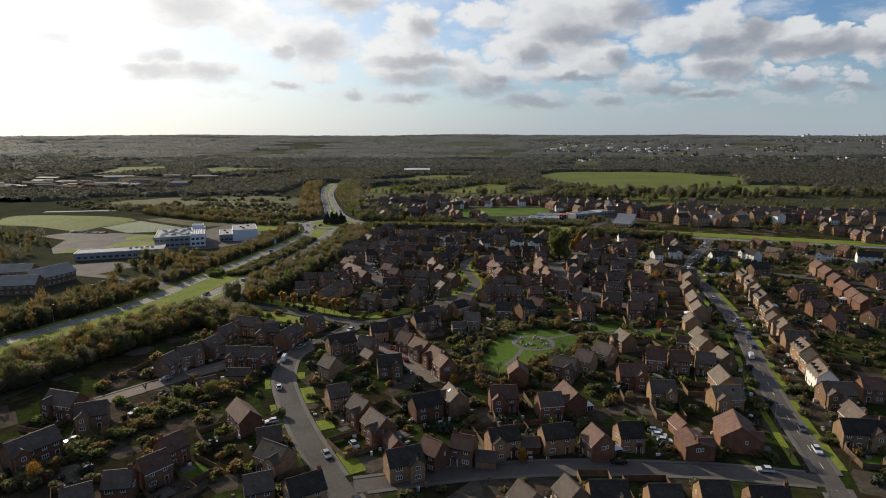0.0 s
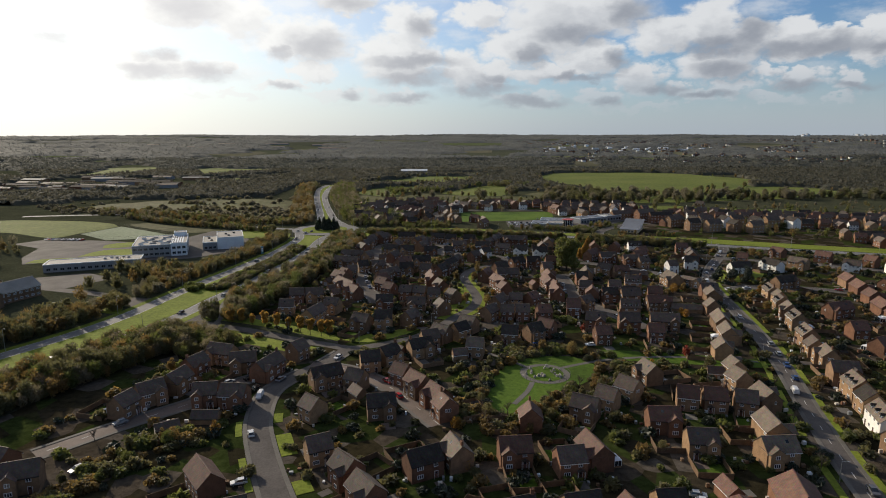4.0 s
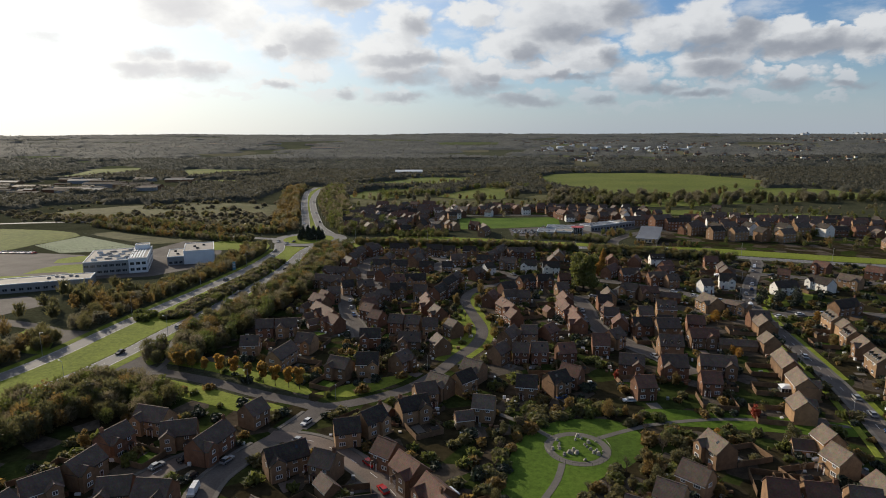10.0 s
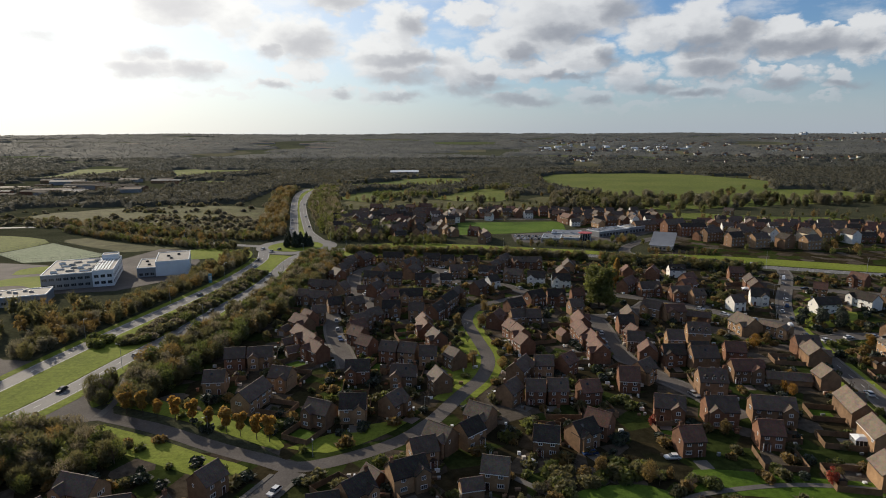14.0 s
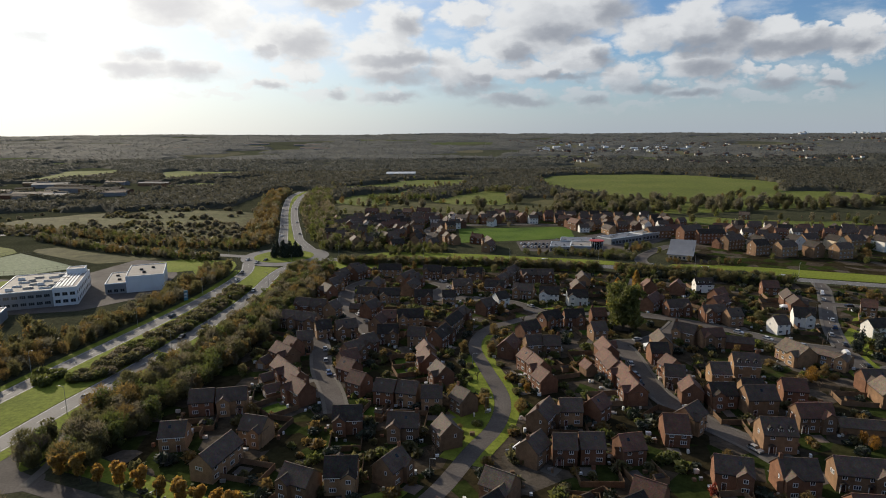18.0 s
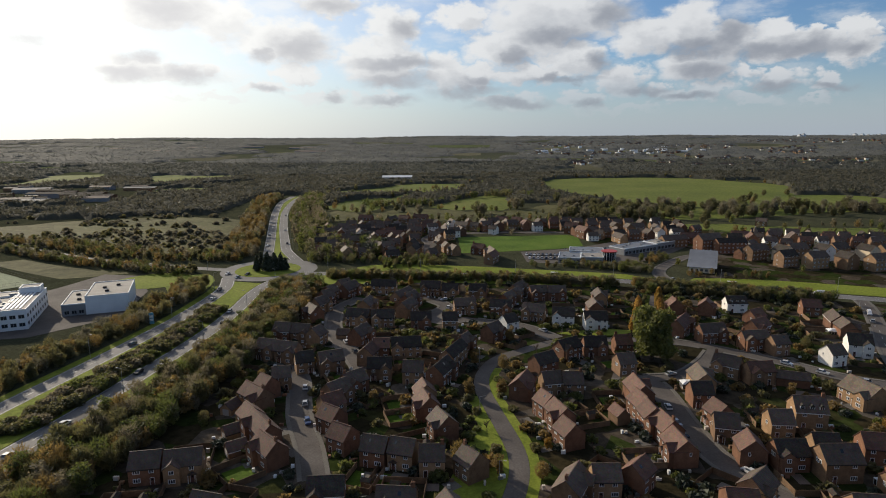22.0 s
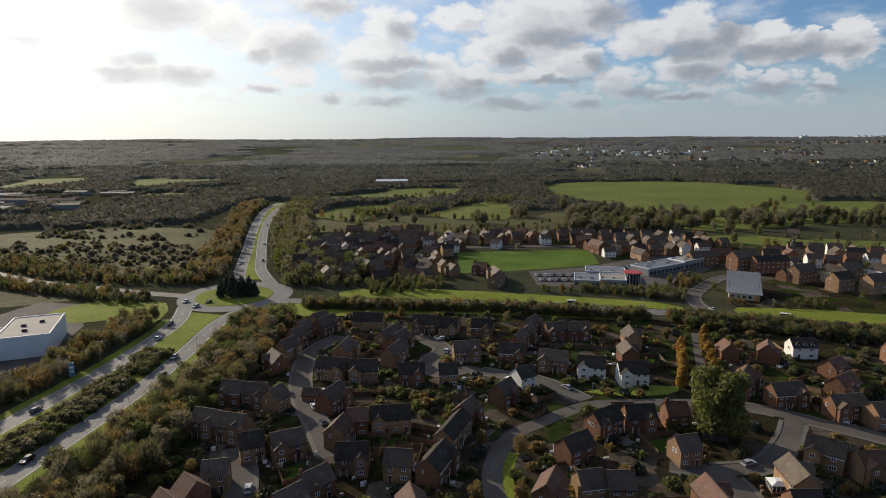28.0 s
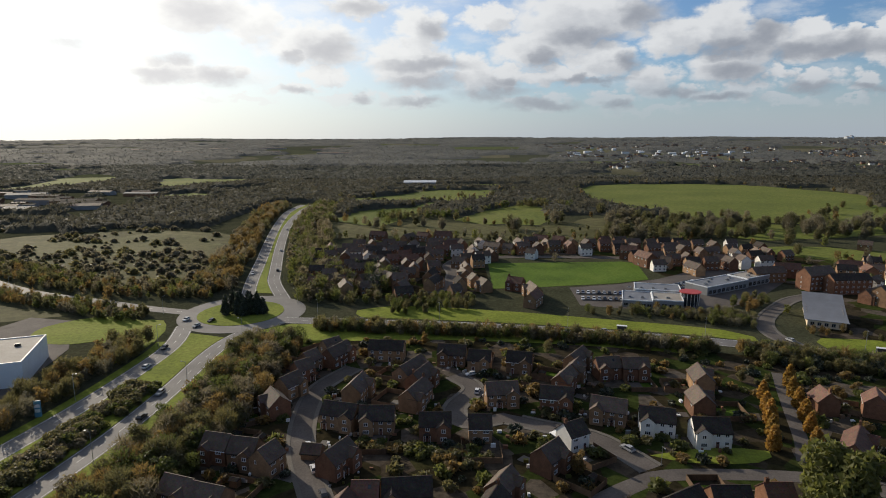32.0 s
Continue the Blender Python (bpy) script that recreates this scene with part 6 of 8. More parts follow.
def plain_house(S, x, y, rot, L, W, he, hr, wall, roof):
    """A far house of a packed village: walls, roof with eaves, windows and door on both long sides."""
    c, s_ = math.cos(rot), math.sin(rot)

    def at(pts):
        return [(x + u * c - v * s_, y + u * s_ + v * c, z) for u, v, z in pts]

    a, b = L / 2, W / 2
    S.solid(at([(u, v, z) for u in (-a, a) for v, z in ((-b, -0.2), (b, -0.2), (b, he), (0, hr), (-b, he))]), [(4, 3, 2, 1, 0), (5, 6, 7, 8, 9), (1, 2, 7, 6), (4, 0, 5, 9)], wall)
    k = (hr - he) / b
    e, g_ = b + 0.35, a + 0.25
    for sy in (-1, 1):
        top = [(-g_, sy * e, he - k * 0.35 + 0.16), (g_, sy * e, he - k * 0.35 + 0.16), (g_, 0, hr + 0.16), (-g_, 0, hr + 0.16)]
        f = [(0, 1, 2, 3), (1, 0, 4, 5), (2, 1, 5, 6), (0, 3, 7, 4), (7, 6, 5, 4)]
        S.solid(at(top + [(u, v, z - 0.16) for u, v, z in top]), f if sy < 0 else [q[::-1] for q in f], roof)
        n = max(2, round(L / 3))
        for i in range(n):
            u = -a + L * (i + 0.5) / n
            for z in (1.0, he - 1.5):
                for half, out, key in ((0.62, 0.03, "frame_white"), (0.5, 0.05, "glass")):
                    v = sy * (b + out)
                    q = [(u - half, v, z), (u + half, v, z), (u + half, v, z + half * 1.9), (u - half, v, z + half * 1.9)]
                    S.face(at(q if sy < 0 else q[::-1]), key)
    if (x * 7 + y * 3) % 5 < 1.5:
        u = a - 0.5
        S.solid(at([(u + p, q, z) for z in (hr - 0.4, hr + 1.2) for p, q in ((-0.35, -0.3), (0.35, -0.3), (0.35, 0.3), (-0.35, 0.3))]), [(4, 5, 6, 7), (0, 1, 5, 4), (1, 2, 6, 5), (2, 3, 7, 6), (3, 0, 4, 7)], "brick_red")


def estate(ring, sx, sy, rot, n, seed, styles, label, single=False):
    r = random.Random(seed)
    S = Shape()
    c, s_ = math.cos(radians(rot)), math.sin(radians(rot))
    cx, cy = sum(p[0] for p in ring) / len(ring), sum(p[1] for p in ring) / len(ring)
    made = 0
    for j in range(-20, 21):
        for i in range(-20, 21):
            u, v = i * sx + r.uniform(-1.5, 1.5) + (j % 2) * sx * 0.4, j * sy + r.uniform(-2.5, 2.5)
            x, y = cx + u * c - v * s_, cy + u * s_ + v * c
            turn = rot + (90 if r.random() < 0.35 else 0) + r.uniform(-8, 8)
            if made < n and inside(ring, x, y) and all((x - a) ** 2 + (y - b) ** 2 > (q + 4.0) ** 2 for a, b, q in FOOTPRINTS) and all(near_line(l, x, y) > w / 2 + 5.5 for l, w, *_ in ROADS):
                wall, roof = r.choice(styles)
                L, hr = r.uniform(7.5, 11.5), r.uniform(7.4, 9.4)
                FOOTPRINTS.append((x, y, math.hypot(L, 6.8) / 2 - 1.5))
                W, wall_key = r.uniform(5.8, 7.2), "brick_" + wall if wall in ("red", "buff", "brown") else "render_" + wall
                made += 1
                if single:
                    T = Shape()
                    plain_house(T, 0, made % 4, 0.0, L, W, hr - 2.9, hr, wall_key, "tile_" + roof)
                    h = put("village_house", T.mesh("village_house"), pose(x, y, 0, 0, 0, turn))
                    tagged(h, f"{WALL_WORDS[wall_key]} village house with a {roof} tiled roof", "house", "houses round the sports field")
                else:
                    plain_house(S, x, y, radians(turn), L, W, hr - 2.9, hr, wall_key, "tile_" + roof)
    if single:
        return
    tagged(new("village_houses", S.mesh("village_houses")), label, "houses", kind="stuff")


MIXED = [("red", "brown"), ("brown", "brown"), ("brown", "slate"), ("red", "slate"), ("buff", "brown"), ("red", "red"), ("brown", "brown"), ("red", "brown"), ("white", "brown"), ("buff", "slate")]
estate([(215, 165), (300, 190), (420, 300), (470, 430), (330, 470), (255, 480), (240, 380), (250, 300), (185, 230)], 13, 16, 25, 70, 1, MIXED, "many brick houses of the eastern estate")
estate([(345, 590), (520, 540), (620, 640), (600, 800), (470, 800), (330, 720), (255, 690), (240, 660), (330, 625)], 12.5, 15, -15, 120, 2, MIXED, "many brick houses behind the village centre")
estate([(-75, 640), (-20, 622), (27, 640), (28, 735), (120, 736), (140, 690), (180, 690), (250, 715), (240, 760), (120, 790), (-20, 790), (-95, 760)], 12.5, 15, 8, 110, 3, MIXED, "many brick houses round the sports field", True)
estate([(345, 480), (440, 452), (520, 470), (530, 520), (430, 560), (360, 575), (330, 560)], 13, 15, -15, 40, 4, MIXED, "many brick houses beyond the main road")
# ---- trees and shrubs ----


def clumps(n, blobs, size, seed, shell=0.55):
    """Leaf clumps, each a small leaf spray, spread through a few round masses; denser near their skins."""
    r = np.random.default_rng(seed)
    bl = np.array(blobs, float)
    pick = r.choice(len(bl), n, p=bl[:, 3] ** 2 * 1.0 / (bl[:, 3] ** 2).sum())
    d = r.normal(size=(n, 3))
    d /= np.linalg.norm(d, axis=1)[:, None]
    rad = (shell + (1.06 - shell) * r.random(n) ** 0.6)[:, None]
    c = bl[pick, :3] + d * rad * bl[pick, 3:4] * np.array([1, 1, 1]) * (bl[pick, 4:5] if bl.shape[1] > 4 else 1)
    face = d * 0.35 + r.normal(size=(n, 3)) + (0, 0, 0.2)
    face /= np.linalg.norm(face, axis=1)[:, None]
    u = np.cross(face, r.normal(size=(n, 3)))
    u /= np.linalg.norm(u, axis=1)[:, None]
    w = np.cross(face, u)
    s = (size * (0.6 + 0.8 * r.random(n)))[:, None]
    nrm = -face
    v = np.stack([c - u * s, c + u * s * 0.8 - w * s * 0.7, c + w * s + nrm * s * 0.3], 1)
    return v.reshape(-1, 3)


def quads_mesh(name, v, key):
    n = len(v) // 3
    me = bpy.data.meshes.new(name)
    me.vertices.add(len(v))
    me.vertices.foreach_set("co", v.astype(np.float32).ravel())
    me.loops.add(len(v))
    me.loops.foreach_set("vertex_index", np.arange(len(v), dtype=np.int32))
    me.polygons.add(n)
    me.polygons.foreach_set("loop_start", np.arange(0, 3 * n, 3, dtype=np.int32))
    me.materials.append(M[key])
    me.update(calc_edges=True)
    return me


def masses(height, spread_, n, seed, low=0.35):
    r = np.random.default_rng(seed)
    out = []
    for i in range(n):
        a, t = r.random() * 2 * np.pi, r.random()
        rad = spread_ * (0.62 - 0.3 * abs(t - 0.4)) * (0.35 + 0.65 * r.random())
        out.append((np.cos(a) * rad, np.sin(a) * rad, height * (low + (0.92 - low) * t), spread_ * (0.2 + 0.2 * r.random())))
    out.append((0, 0, height * 0.5, spread_ * 0.45))
    return out


def trunk_mesh(height, girth, seed, key="bark"):
    r = random.Random(seed)
    s = Shape()
    s.tube((0, 0, -0.2), (0.1, 0, height * 0.45), girth, girth * 0.7, key, 7)
    s.tube((0.1, 0, height * 0.45), (0.05, 0.1, height * 0.8), girth * 0.7, girth * 0.25, key, 6)
    for i in range(6):
        a, z = i * 1.05 + r.random(), height * (0.28 + 0.07 * i)
        l = height * (0.32 - 0.025 * i)
        s.tube((0.07, 0.02, z), (math.cos(a) * l, math.sin(a) * l, z + l * 0.75), girth * 0.4, girth * 0.1, key, 4)
    return s.mesh("trunk")


def bare_crown(height, spread_, seed):
    """A winter crown: limbs that fork into fine twigs."""
    r = random.Random(seed)
    s = Shape()

    def fork(p, d, l, rad, depth):
        q = p + d * l
        s.tube(p, q, rad, rad * 0.55, "twig", 3)
        if depth:
            for _ in range(4 if depth > 1 else 3):
                nd = (d + Vector((r.uniform(-1, 1), r.uniform(-1, 1), r.uniform(-0.35, 0.8))) * 0.75).normalized()
                fork(p + d * l * r.uniform(0.5, 1.0), nd, l * r.uniform(0.5, 0.75), rad * 0.5, depth - 1)

    for i in range(5):
        a = i * 1.256 + r.random()
        d = Vector((math.cos(a) * spread_ * 0.9, math.sin(a) * spread_ * 0.9, height * 0.75)).normalized()
        fork(Vector((0, 0, height * (0.22 + 0.05 * i))), d, height * 0.3, 0.14, 3)
    return s.mesh("crown")


def twiggy(n, height, spread_, seed):
    """Thin upright sprays of twigs, as on a crown that has lost most of its leaves."""
    r = np.random.default_rng(seed)
    a, t = r.random(n) * 2 * np.pi, r.random(n)
    rad = spread_ * (0.25 + 0.75 * r.random(n) ** 0.6) * np.sqrt(np.clip(1 - (2.0 * t - 0.9) ** 2 * 0.8, 0.05, 1))
    base = np.stack([np.cos(a) * rad, np.sin(a) * rad, height * (0.12 + 0.75 * t)], 1)
    d = np.stack([np.cos(a) * 0.45, np.sin(a) * 0.45, np.full(n, 0.9)], 1) + r.normal(size=(n, 3)) * 0.35
    d /= np.linalg.norm(d, axis=1)[:, None]
    side = np.cross(d, r.normal(size=(n, 3)))
    side /= np.linalg.norm(side, axis=1)[:, None]
    long_, wide = (0.7 + 0.9 * r.random(n))[:, None], (0.05 + 0.07 * r.random(n))[:, None]
    return np.stack([base - side * wide, base + side * wide, base + d * long_], 1).reshape(-1, 3)


SHAPES = []
for k in range(3):
    SHAPES.append((clumps(1400, masses(8, 3.5, 22, 20 + k, 0.2), 0.32, 30 + k, 0.3), trunk_mesh(8, 0.2, k)))
for k in range(2):
    SHAPES.append((np.concatenate([clumps(650, masses(8, 3.4, 24, 120 + k, 0.15), 0.27, 130 + k, 0.2), twiggy(750, 9, 3.2, 140 + k)]), trunk_mesh(8, 0.2, 5 + k)))
TALL = (clumps(1000, [(0, 0, 1.5 + i * 1.05, 1.25 - 0.06 * i) for i in range(9)], 0.42, 50), trunk_mesh(9, 0.16, 9))
COLUMN = (clumps(1300, [(0, 0, 1.6 + i * 0.9, 2.1 - 0.04 * i * i) for i in range(7)], 0.44, 51), trunk_mesh(8, 0.18, 9))
ROUND = (clumps(1000, masses(6, 2.3, 7, 61, 0.5), 0.36, 60), trunk_mesh(5, 0.12, 10))
OAK = (clumps(6500, masses(14, 8.5, 26, 71, 0.22), 0.55, 70), trunk_mesh(14, 0.5, 11))
FIR = (clumps(1300, [(0, 0, 2 + i * 0.95, 2.7 - 0.26 * i) for i in range(9)], 0.5, 80, 0.3), trunk_mesh(10, 0.22, 12))
BUSH = [clumps(360, [(0, 0, 0.7, 1.1), (0.9, 0.3, 0.8, 0.8), (-0.8, -0.2, 0.6, 0.85), (0.1, 0.8, 0.9, 0.8)], 0.34, 90 + k) for k in range(2)]
CROWN = {}
PLANTED = []
NEAR_ROADS = [(line, w) for line, w, *_ in ROADS]


def crown_of(kind, key):
    if (kind, key) not in CROWN:
        v = {"a": SHAPES[0][0], "b": SHAPES[1][0], "c": SHAPES[2][0], "d": SHAPES[3][0], "e": SHAPES[4][0], "tall": TALL[0], "column": COLUMN[0], "round": ROUND[0], "oak": OAK[0], "fir": FIR[0], "bush0": BUSH[0], "bush1": BUSH[1]}[kind]
        CROWN[kind, key] = quads_mesh("crown", v, key)
    return CROWN[kind, key]


TRUNKS = {"a": SHAPES[0][1], "b": SHAPES[1][1], "c": SHAPES[2][1], "d": SHAPES[3][1], "e": SHAPES[4][1], "tall": TALL[1], "column": COLUMN[1], "round": ROUND[1], "oak": OAK[1], "fir": FIR[1], "bare": trunk_mesh(8, 0.2, 21, "twig")}
BARE = [bare_crown(8, 3.6, 40), bare_crown(8, 3.2, 41)]
LEAF_WORDS = {"leaf_olive": "olive-green", "leaf_green": "green", "leaf_autumn": "yellow-brown autumn", "leaf_orange": "orange autumn", "leaf_red": "red autumn", "leaf_dark": "dark evergreen", "leaf_willow": "pale brown", "leaf_gold": "golden"}
trng = random.Random(77)


def tree(x, y, size=1.0, key="leaf_olive", kind=None, label="", group="trees of the estate"):
    kind = kind or trng.choice("abcde")
    t = new("tree")
    t.matrix_basis = pose(x, y, 0, 0, 0, trng.uniform(0, 360)) @ Matrix.Diagonal((size, size, size * trng.uniform(0.9, 1.15), 1))
    words = "bare grey-brown winter tree with fine twigs" if kind == "bare" else label or f"{LEAF_WORDS[key]} broadleaf tree with an uneven crown"
    tagged(t, words, "tree", group)
    put("trunk", TRUNKS[kind], None, t)
    put("crown", trng.choice(BARE) if kind == "bare" else crown_of(kind, key), None, t)
    PLANTED.append((x, y))
    return t


def shrub(x, y, size=1.0, key="leaf_olive"):
    b = put("shrub", crown_of(trng.choice(("bush0", "bush1")), key), pose(x, y, -0.1, 0, 0, trng.uniform(0, 360)) @ Matrix.Diagonal((size, size, size * trng.uniform(0.7, 1.1), 1)))
    tagged(b, f"{LEAF_WORDS[key]} garden shrub on the ground", "shrub", "shrubs of the estate")
    PLANTED.append((x, y))
    return b


def free(x, y, gap=1.5, road_gap=1.2):
    return not (inside(PARK, x, y) or 66 < x < 128 and 262 < y < 268) and all((x - a) ** 2 + (y - b) ** 2 > (r + gap) ** 2 for a, b, r in FOOTPRINTS) and all(near_line(l, x, y) > w / 2 + road_gap for l, w in NEAR_ROADS)


def forest(name, label, spots, category="trees", kinds=("a", "d", "b", "e", "c", "d"), keys=("leaf_olive",), thin=2):
    """Trees too many to count, as one mesh for each leaf colour; each a trunk and a crown."""
    for key in keys:
        mine = [p for i, p in enumerate(spots) if keys[i % len(keys)] == key]
        if not mine:
            continue
        out = []
        for x, y, size in mine:
            v = {"a": SHAPES[0][0], "b": SHAPES[1][0], "c": SHAPES[2][0], "d": SHAPES[3][0], "e": SHAPES[4][0], "tall": TALL[0], "bush0": BUSH[0], "bush1": BUSH[1], "fir": FIR[0]}[trng.choice(kinds)]
            v = v.reshape(-1, 3, 3)[::thin]
            mid = v.mean(1, keepdims=True)
            v = (mid + (v - mid) * (0.85 * thin ** 0.5)).reshape(-1, 3)
            a = trng.uniform(0, 6.28)
            rot = np.array([[math.cos(a), -math.sin(a), 0], [math.sin(a), math.cos(a), 0], [0, 0, 1]])
            out.append(v @ rot.T * size + (x, y, rise(x, y)))
        me = quads_mesh(name, np.concatenate(out), key)
        tagged(new(name, me), f"{label}, {LEAF_WORDS[key]}", category, kind="stuff")


def scatter(ring, n, seed, gap=3.0, ok=None):
    r = random.Random(seed)
    xs, ys = [p[0] for p in ring], [p[1] for p in ring]
    out, tries = [], 0
    while len(out) < n and tries < n * 30:
        tries += 1
        x, y = r.uniform(min(xs), max(xs)), r.uniform(min(ys), max(ys))
        if inside(ring, x, y) and all((x - a) ** 2 + (y - b) ** 2 > gap * gap for a, b, _ in out) and (ok is None or ok(x, y)):
            out.append((x, y, r.random()))
    return out


def strip(line, lo, hi, d0, d1):
    seg = stretch(line, lo, hi)
    return offset_line(seg, d0) + offset_line(seg, d1)[::-1]


BELT_KEYS = ["leaf_olive", "leaf_willow", "leaf_olive", "leaf_green", "leaf_autumn"]
# the wooded belt between the dual road and the houses
for lo, hi, d0, d1, n, seed, fine in ((325, 560, -13, -36, 380, 1, 2), (190, 306, -10, -36, 290, 2, 2)):
    forest("tree_belt", "dense belt of trees beside the dual road", [(x, y, 0.6 + 0.55 * r) for x, y, r in scatter(strip(DUAL_NEAR, lo, hi, d0, d1), n, seed, 2.6, lambda x, y: free(x, y, 0.3, 1.5))], keys=("leaf_olive", "leaf_willow", "leaf_autumn", "leaf_olive", "leaf_green"), thin=fine)
    for i, (x, y, r) in enumerate(scatter(strip(DUAL_NEAR, lo, hi, d0 - 3, d1), 18, seed + 40, 6.0, lambda x, y: free(x, y, 0.5, 1.5))):
        tree(x, y, 0.7 + 0.45 * r, BELT_KEYS[i % 5], "bare" if i % 3 == 1 else None, group="trees of the road belt")
forest("tree_belt", "dense dark thicket beside the estate entrance", [(x, y, 0.55 + 0.35 * r) for x, y, r in scatter([(-124, 302), (-106, 303), (-94, 297), (-84, 286), (-88, 277), (-100, 270), (-120, 276), (-132, 292)], 90, 150, 2.4, lambda x, y: free(x, y, 0, 1.5))], keys=("leaf_olive", "leaf_green", "leaf_olive", "leaf_willow"), thin=2)
forest("tree_belt", "dark green trees behind the roundabout", [(x, y, 1.0 + 0.4 * r) for x, y, r in scatter([(-62, 668), (-40, 640), (-28, 634), (-20, 650), (-40, 690), (-58, 700)], 16, 151, 6)], keys=("leaf_dark", "leaf_green"), thin=3)
forest("hedgerow", "thick shrubs along the car park bank", [(x, y, 0.36 + 0.28 * r) for x, y, r in scatter([(84, 602), (110, 592), (132, 578), (147, 570), (150, 588), (140, 600), (118, 598)], 80, 152, 2.4, lambda x, y: free(x, y, -8, 1.5))], "hedge", keys=("leaf_olive", "leaf_green", "leaf_willow"), thin=4)
# between the dual road and the school
forest("tree_belt", "dense belt of trees below the school", [(x, y, 0.55 + 0.4 * r) for x, y, r in scatter(strip(DUAL_FAR, 325, 560, 9, 25), 170, 3, 3.2, lambda x, y: free(x, y, -1, 2))], keys=("leaf_olive", "leaf_willow", "leaf_olive", "leaf_autumn"), thin=3)
forest("tree_belt", "autumn trees west of the dual road", [(x, y, 0.6 + 0.5 * r) for x, y, r in scatter(strip(DUAL_FAR, 190, 325, 9, 34), 130, 4, 3.6)], keys=("leaf_autumn", "leaf_olive", "leaf_olive"), thin=4)
# scrub on the median
forest("scrub", "low scrub on the median", [(x, y, 1.2 + 0.9 * r) for x, y, r in scatter(strip(DUAL_NEAR, 374, 512, 5.6, 15.0), 170, 5, 1.8, lambda x, y: near_line(DUAL_FAR, x, y) > 6)], "scrub", ("bush0", "bush1"), ("leaf_olive", "leaf_green", "leaf_willow", "leaf_olive"), 1)
for x, y in ((-140, 379), (-136, 383), (-142, 384), (-137, 377)):
    shrub(x, y, 2.2, "leaf_green")
# the hedge belt south of the main road
south = [(x, y) for x, y in offset_line(EAST, -9) if -62 < x < 214] + [(x, y) for x, y in offset_line(EAST, -17) if -62 < x < 214][::-1]
for i, (x, y, r) in enumerate(scatter(south, 60, 6, 3.2, lambda x, y: free(x, y, 0.0, 0.5) and not 108 < x < 126)):
    if i % 3 == 0:
        tree(x, y, 0.5 + 0.28 * r, ["leaf_olive", "leaf_autumn", "leaf_olive", "leaf_green"][i % 4], group="trees of the road belt")
forest("hedgerow", "thick hedge south of the main road", [(x, y, 0.45 + 0.35 * r) for x, y, r in scatter(south, 330, 66, 1.8, lambda x, y: free(x, y, -1.5, 0.5) and not 112 < x < 121)], "hedge", keys=("leaf_olive", "leaf_green", "leaf_olive", "leaf_willow", "leaf_autumn"), thin=8)
bank = [(x, y) for x, y in offset_line(EAST, -7) if 124 < x < 206] + [(x, y) for x, y in offset_line(EAST, -24) if 124 < x < 196][::-1]
forest("hedgerow", "dense dark shrubs on the bank below the main road", [(x, y, 0.4 + 0.35 * r) for x, y, r in scatter(bank, 190, 67, 2.0, lambda x, y: free(x, y, -0.5, 0.8))], "hedge", keys=("leaf_olive", "leaf_green", "leaf_olive", "leaf_dark"), thin=4)
# along the green bank north of the road
for i, (x, y, r) in enumerate(scatter([(60, 602), (96, 590), (132, 575), (146, 580), (140, 600), (100, 604)], 26, 7, 3.4)):
    tree(x, y, 0.35 + 0.3 * r, ["leaf_olive", "leaf_green", "leaf_autumn"][i % 3], group="trees of the car park")
for i, (x, y, r) in enumerate(scatter([(-26, 598), (0, 600), (14, 606), (18, 620), (-6, 630), (-30, 626)], 44, 8, 2.6)):
    tree(x, y, 0.5 + 0.25 * r, ["leaf_olive", "leaf_green"][i % 2], group="trees of the village")
for i, (x, y, r) in enumerate(scatter([(160, 566), (200, 552), (214, 560), (205, 572), (186, 566), (164, 576)], 18, 9, 3.2, lambda x, y: free(x, y, 0, 1))):
    tree(x, y, 0.3 + 0.25 * r, ["leaf_olive", "leaf_autumn"][i % 2], group="trees of the car park")
for i, (x, y, r) in enumerate(scatter([(152, 596), (164, 606), (176, 622), (164, 628), (148, 612)], 14, 10, 3.6, lambda x, y: free(x, y, 0, 1))):
    tree(x, y, 0.5 + 0.25 * r, ["leaf_olive", "leaf_green", "leaf_autumn"][i % 3], group="trees of the car park")
# pines on the roundabout
for i, (x, y, r) in enumerate(scatter([(-113, 598), (-100, 595), (-90, 600), (-92, 608), (-108, 609)], 11, 11, 3.0)):
    tree(x, y, 0.95 + 0.3 * r, "leaf_dark", "fir", "dark evergreen pine standing on the roundabout", "pines of the roundabout")
# orange trees along the entrance
for i, (x, y) in enumerate(((-95.7, 314.0), (-90.0, 312.8), (-84.9, 311.2), (-78.2, 308.7), (-72.3, 306.7), (-66.3, 303.8), (-59.9, 300.6), (-55.1, 298.3), (-49.8, 296.1), (-45.8, 294.8))):
    tree(x, y, 1.12 + 0.12 * math.sin(i * 2.3), "leaf_gold", "round", "round orange autumn street tree on a slim trunk", "orange trees at the entrance")
# golden columns beside the footway
for i, (x, y) in enumerate(((108, 498.7), (104.5, 489.5), (100.8, 480.4), (97.2, 472.5), (93.7, 465), (122.4, 508.5), (119, 500.5), (116.2, 492), (113, 483), (110, 475), (105, 464))):
    tree(x, y, 0.86 + 0.07 * (i % 3), "leaf_gold", "column", "tall golden columnar tree beside the footway", "golden trees of the footway")
tree(88, 428, 1.36, "leaf_green", "oak", "broad dark green oak with a wide crown", "large trees")
for i, (x, y) in enumerate(((171, 393), (176, 399), (180, 392), (185, 398), (190, 392), (194, 399), (188, 404))):
    tree(x, y, 0.85 + 0.1 * (i % 3), "leaf_dark", "abc"[i % 3], "dark evergreen tree in a clump on the green", "evergreens on the green")
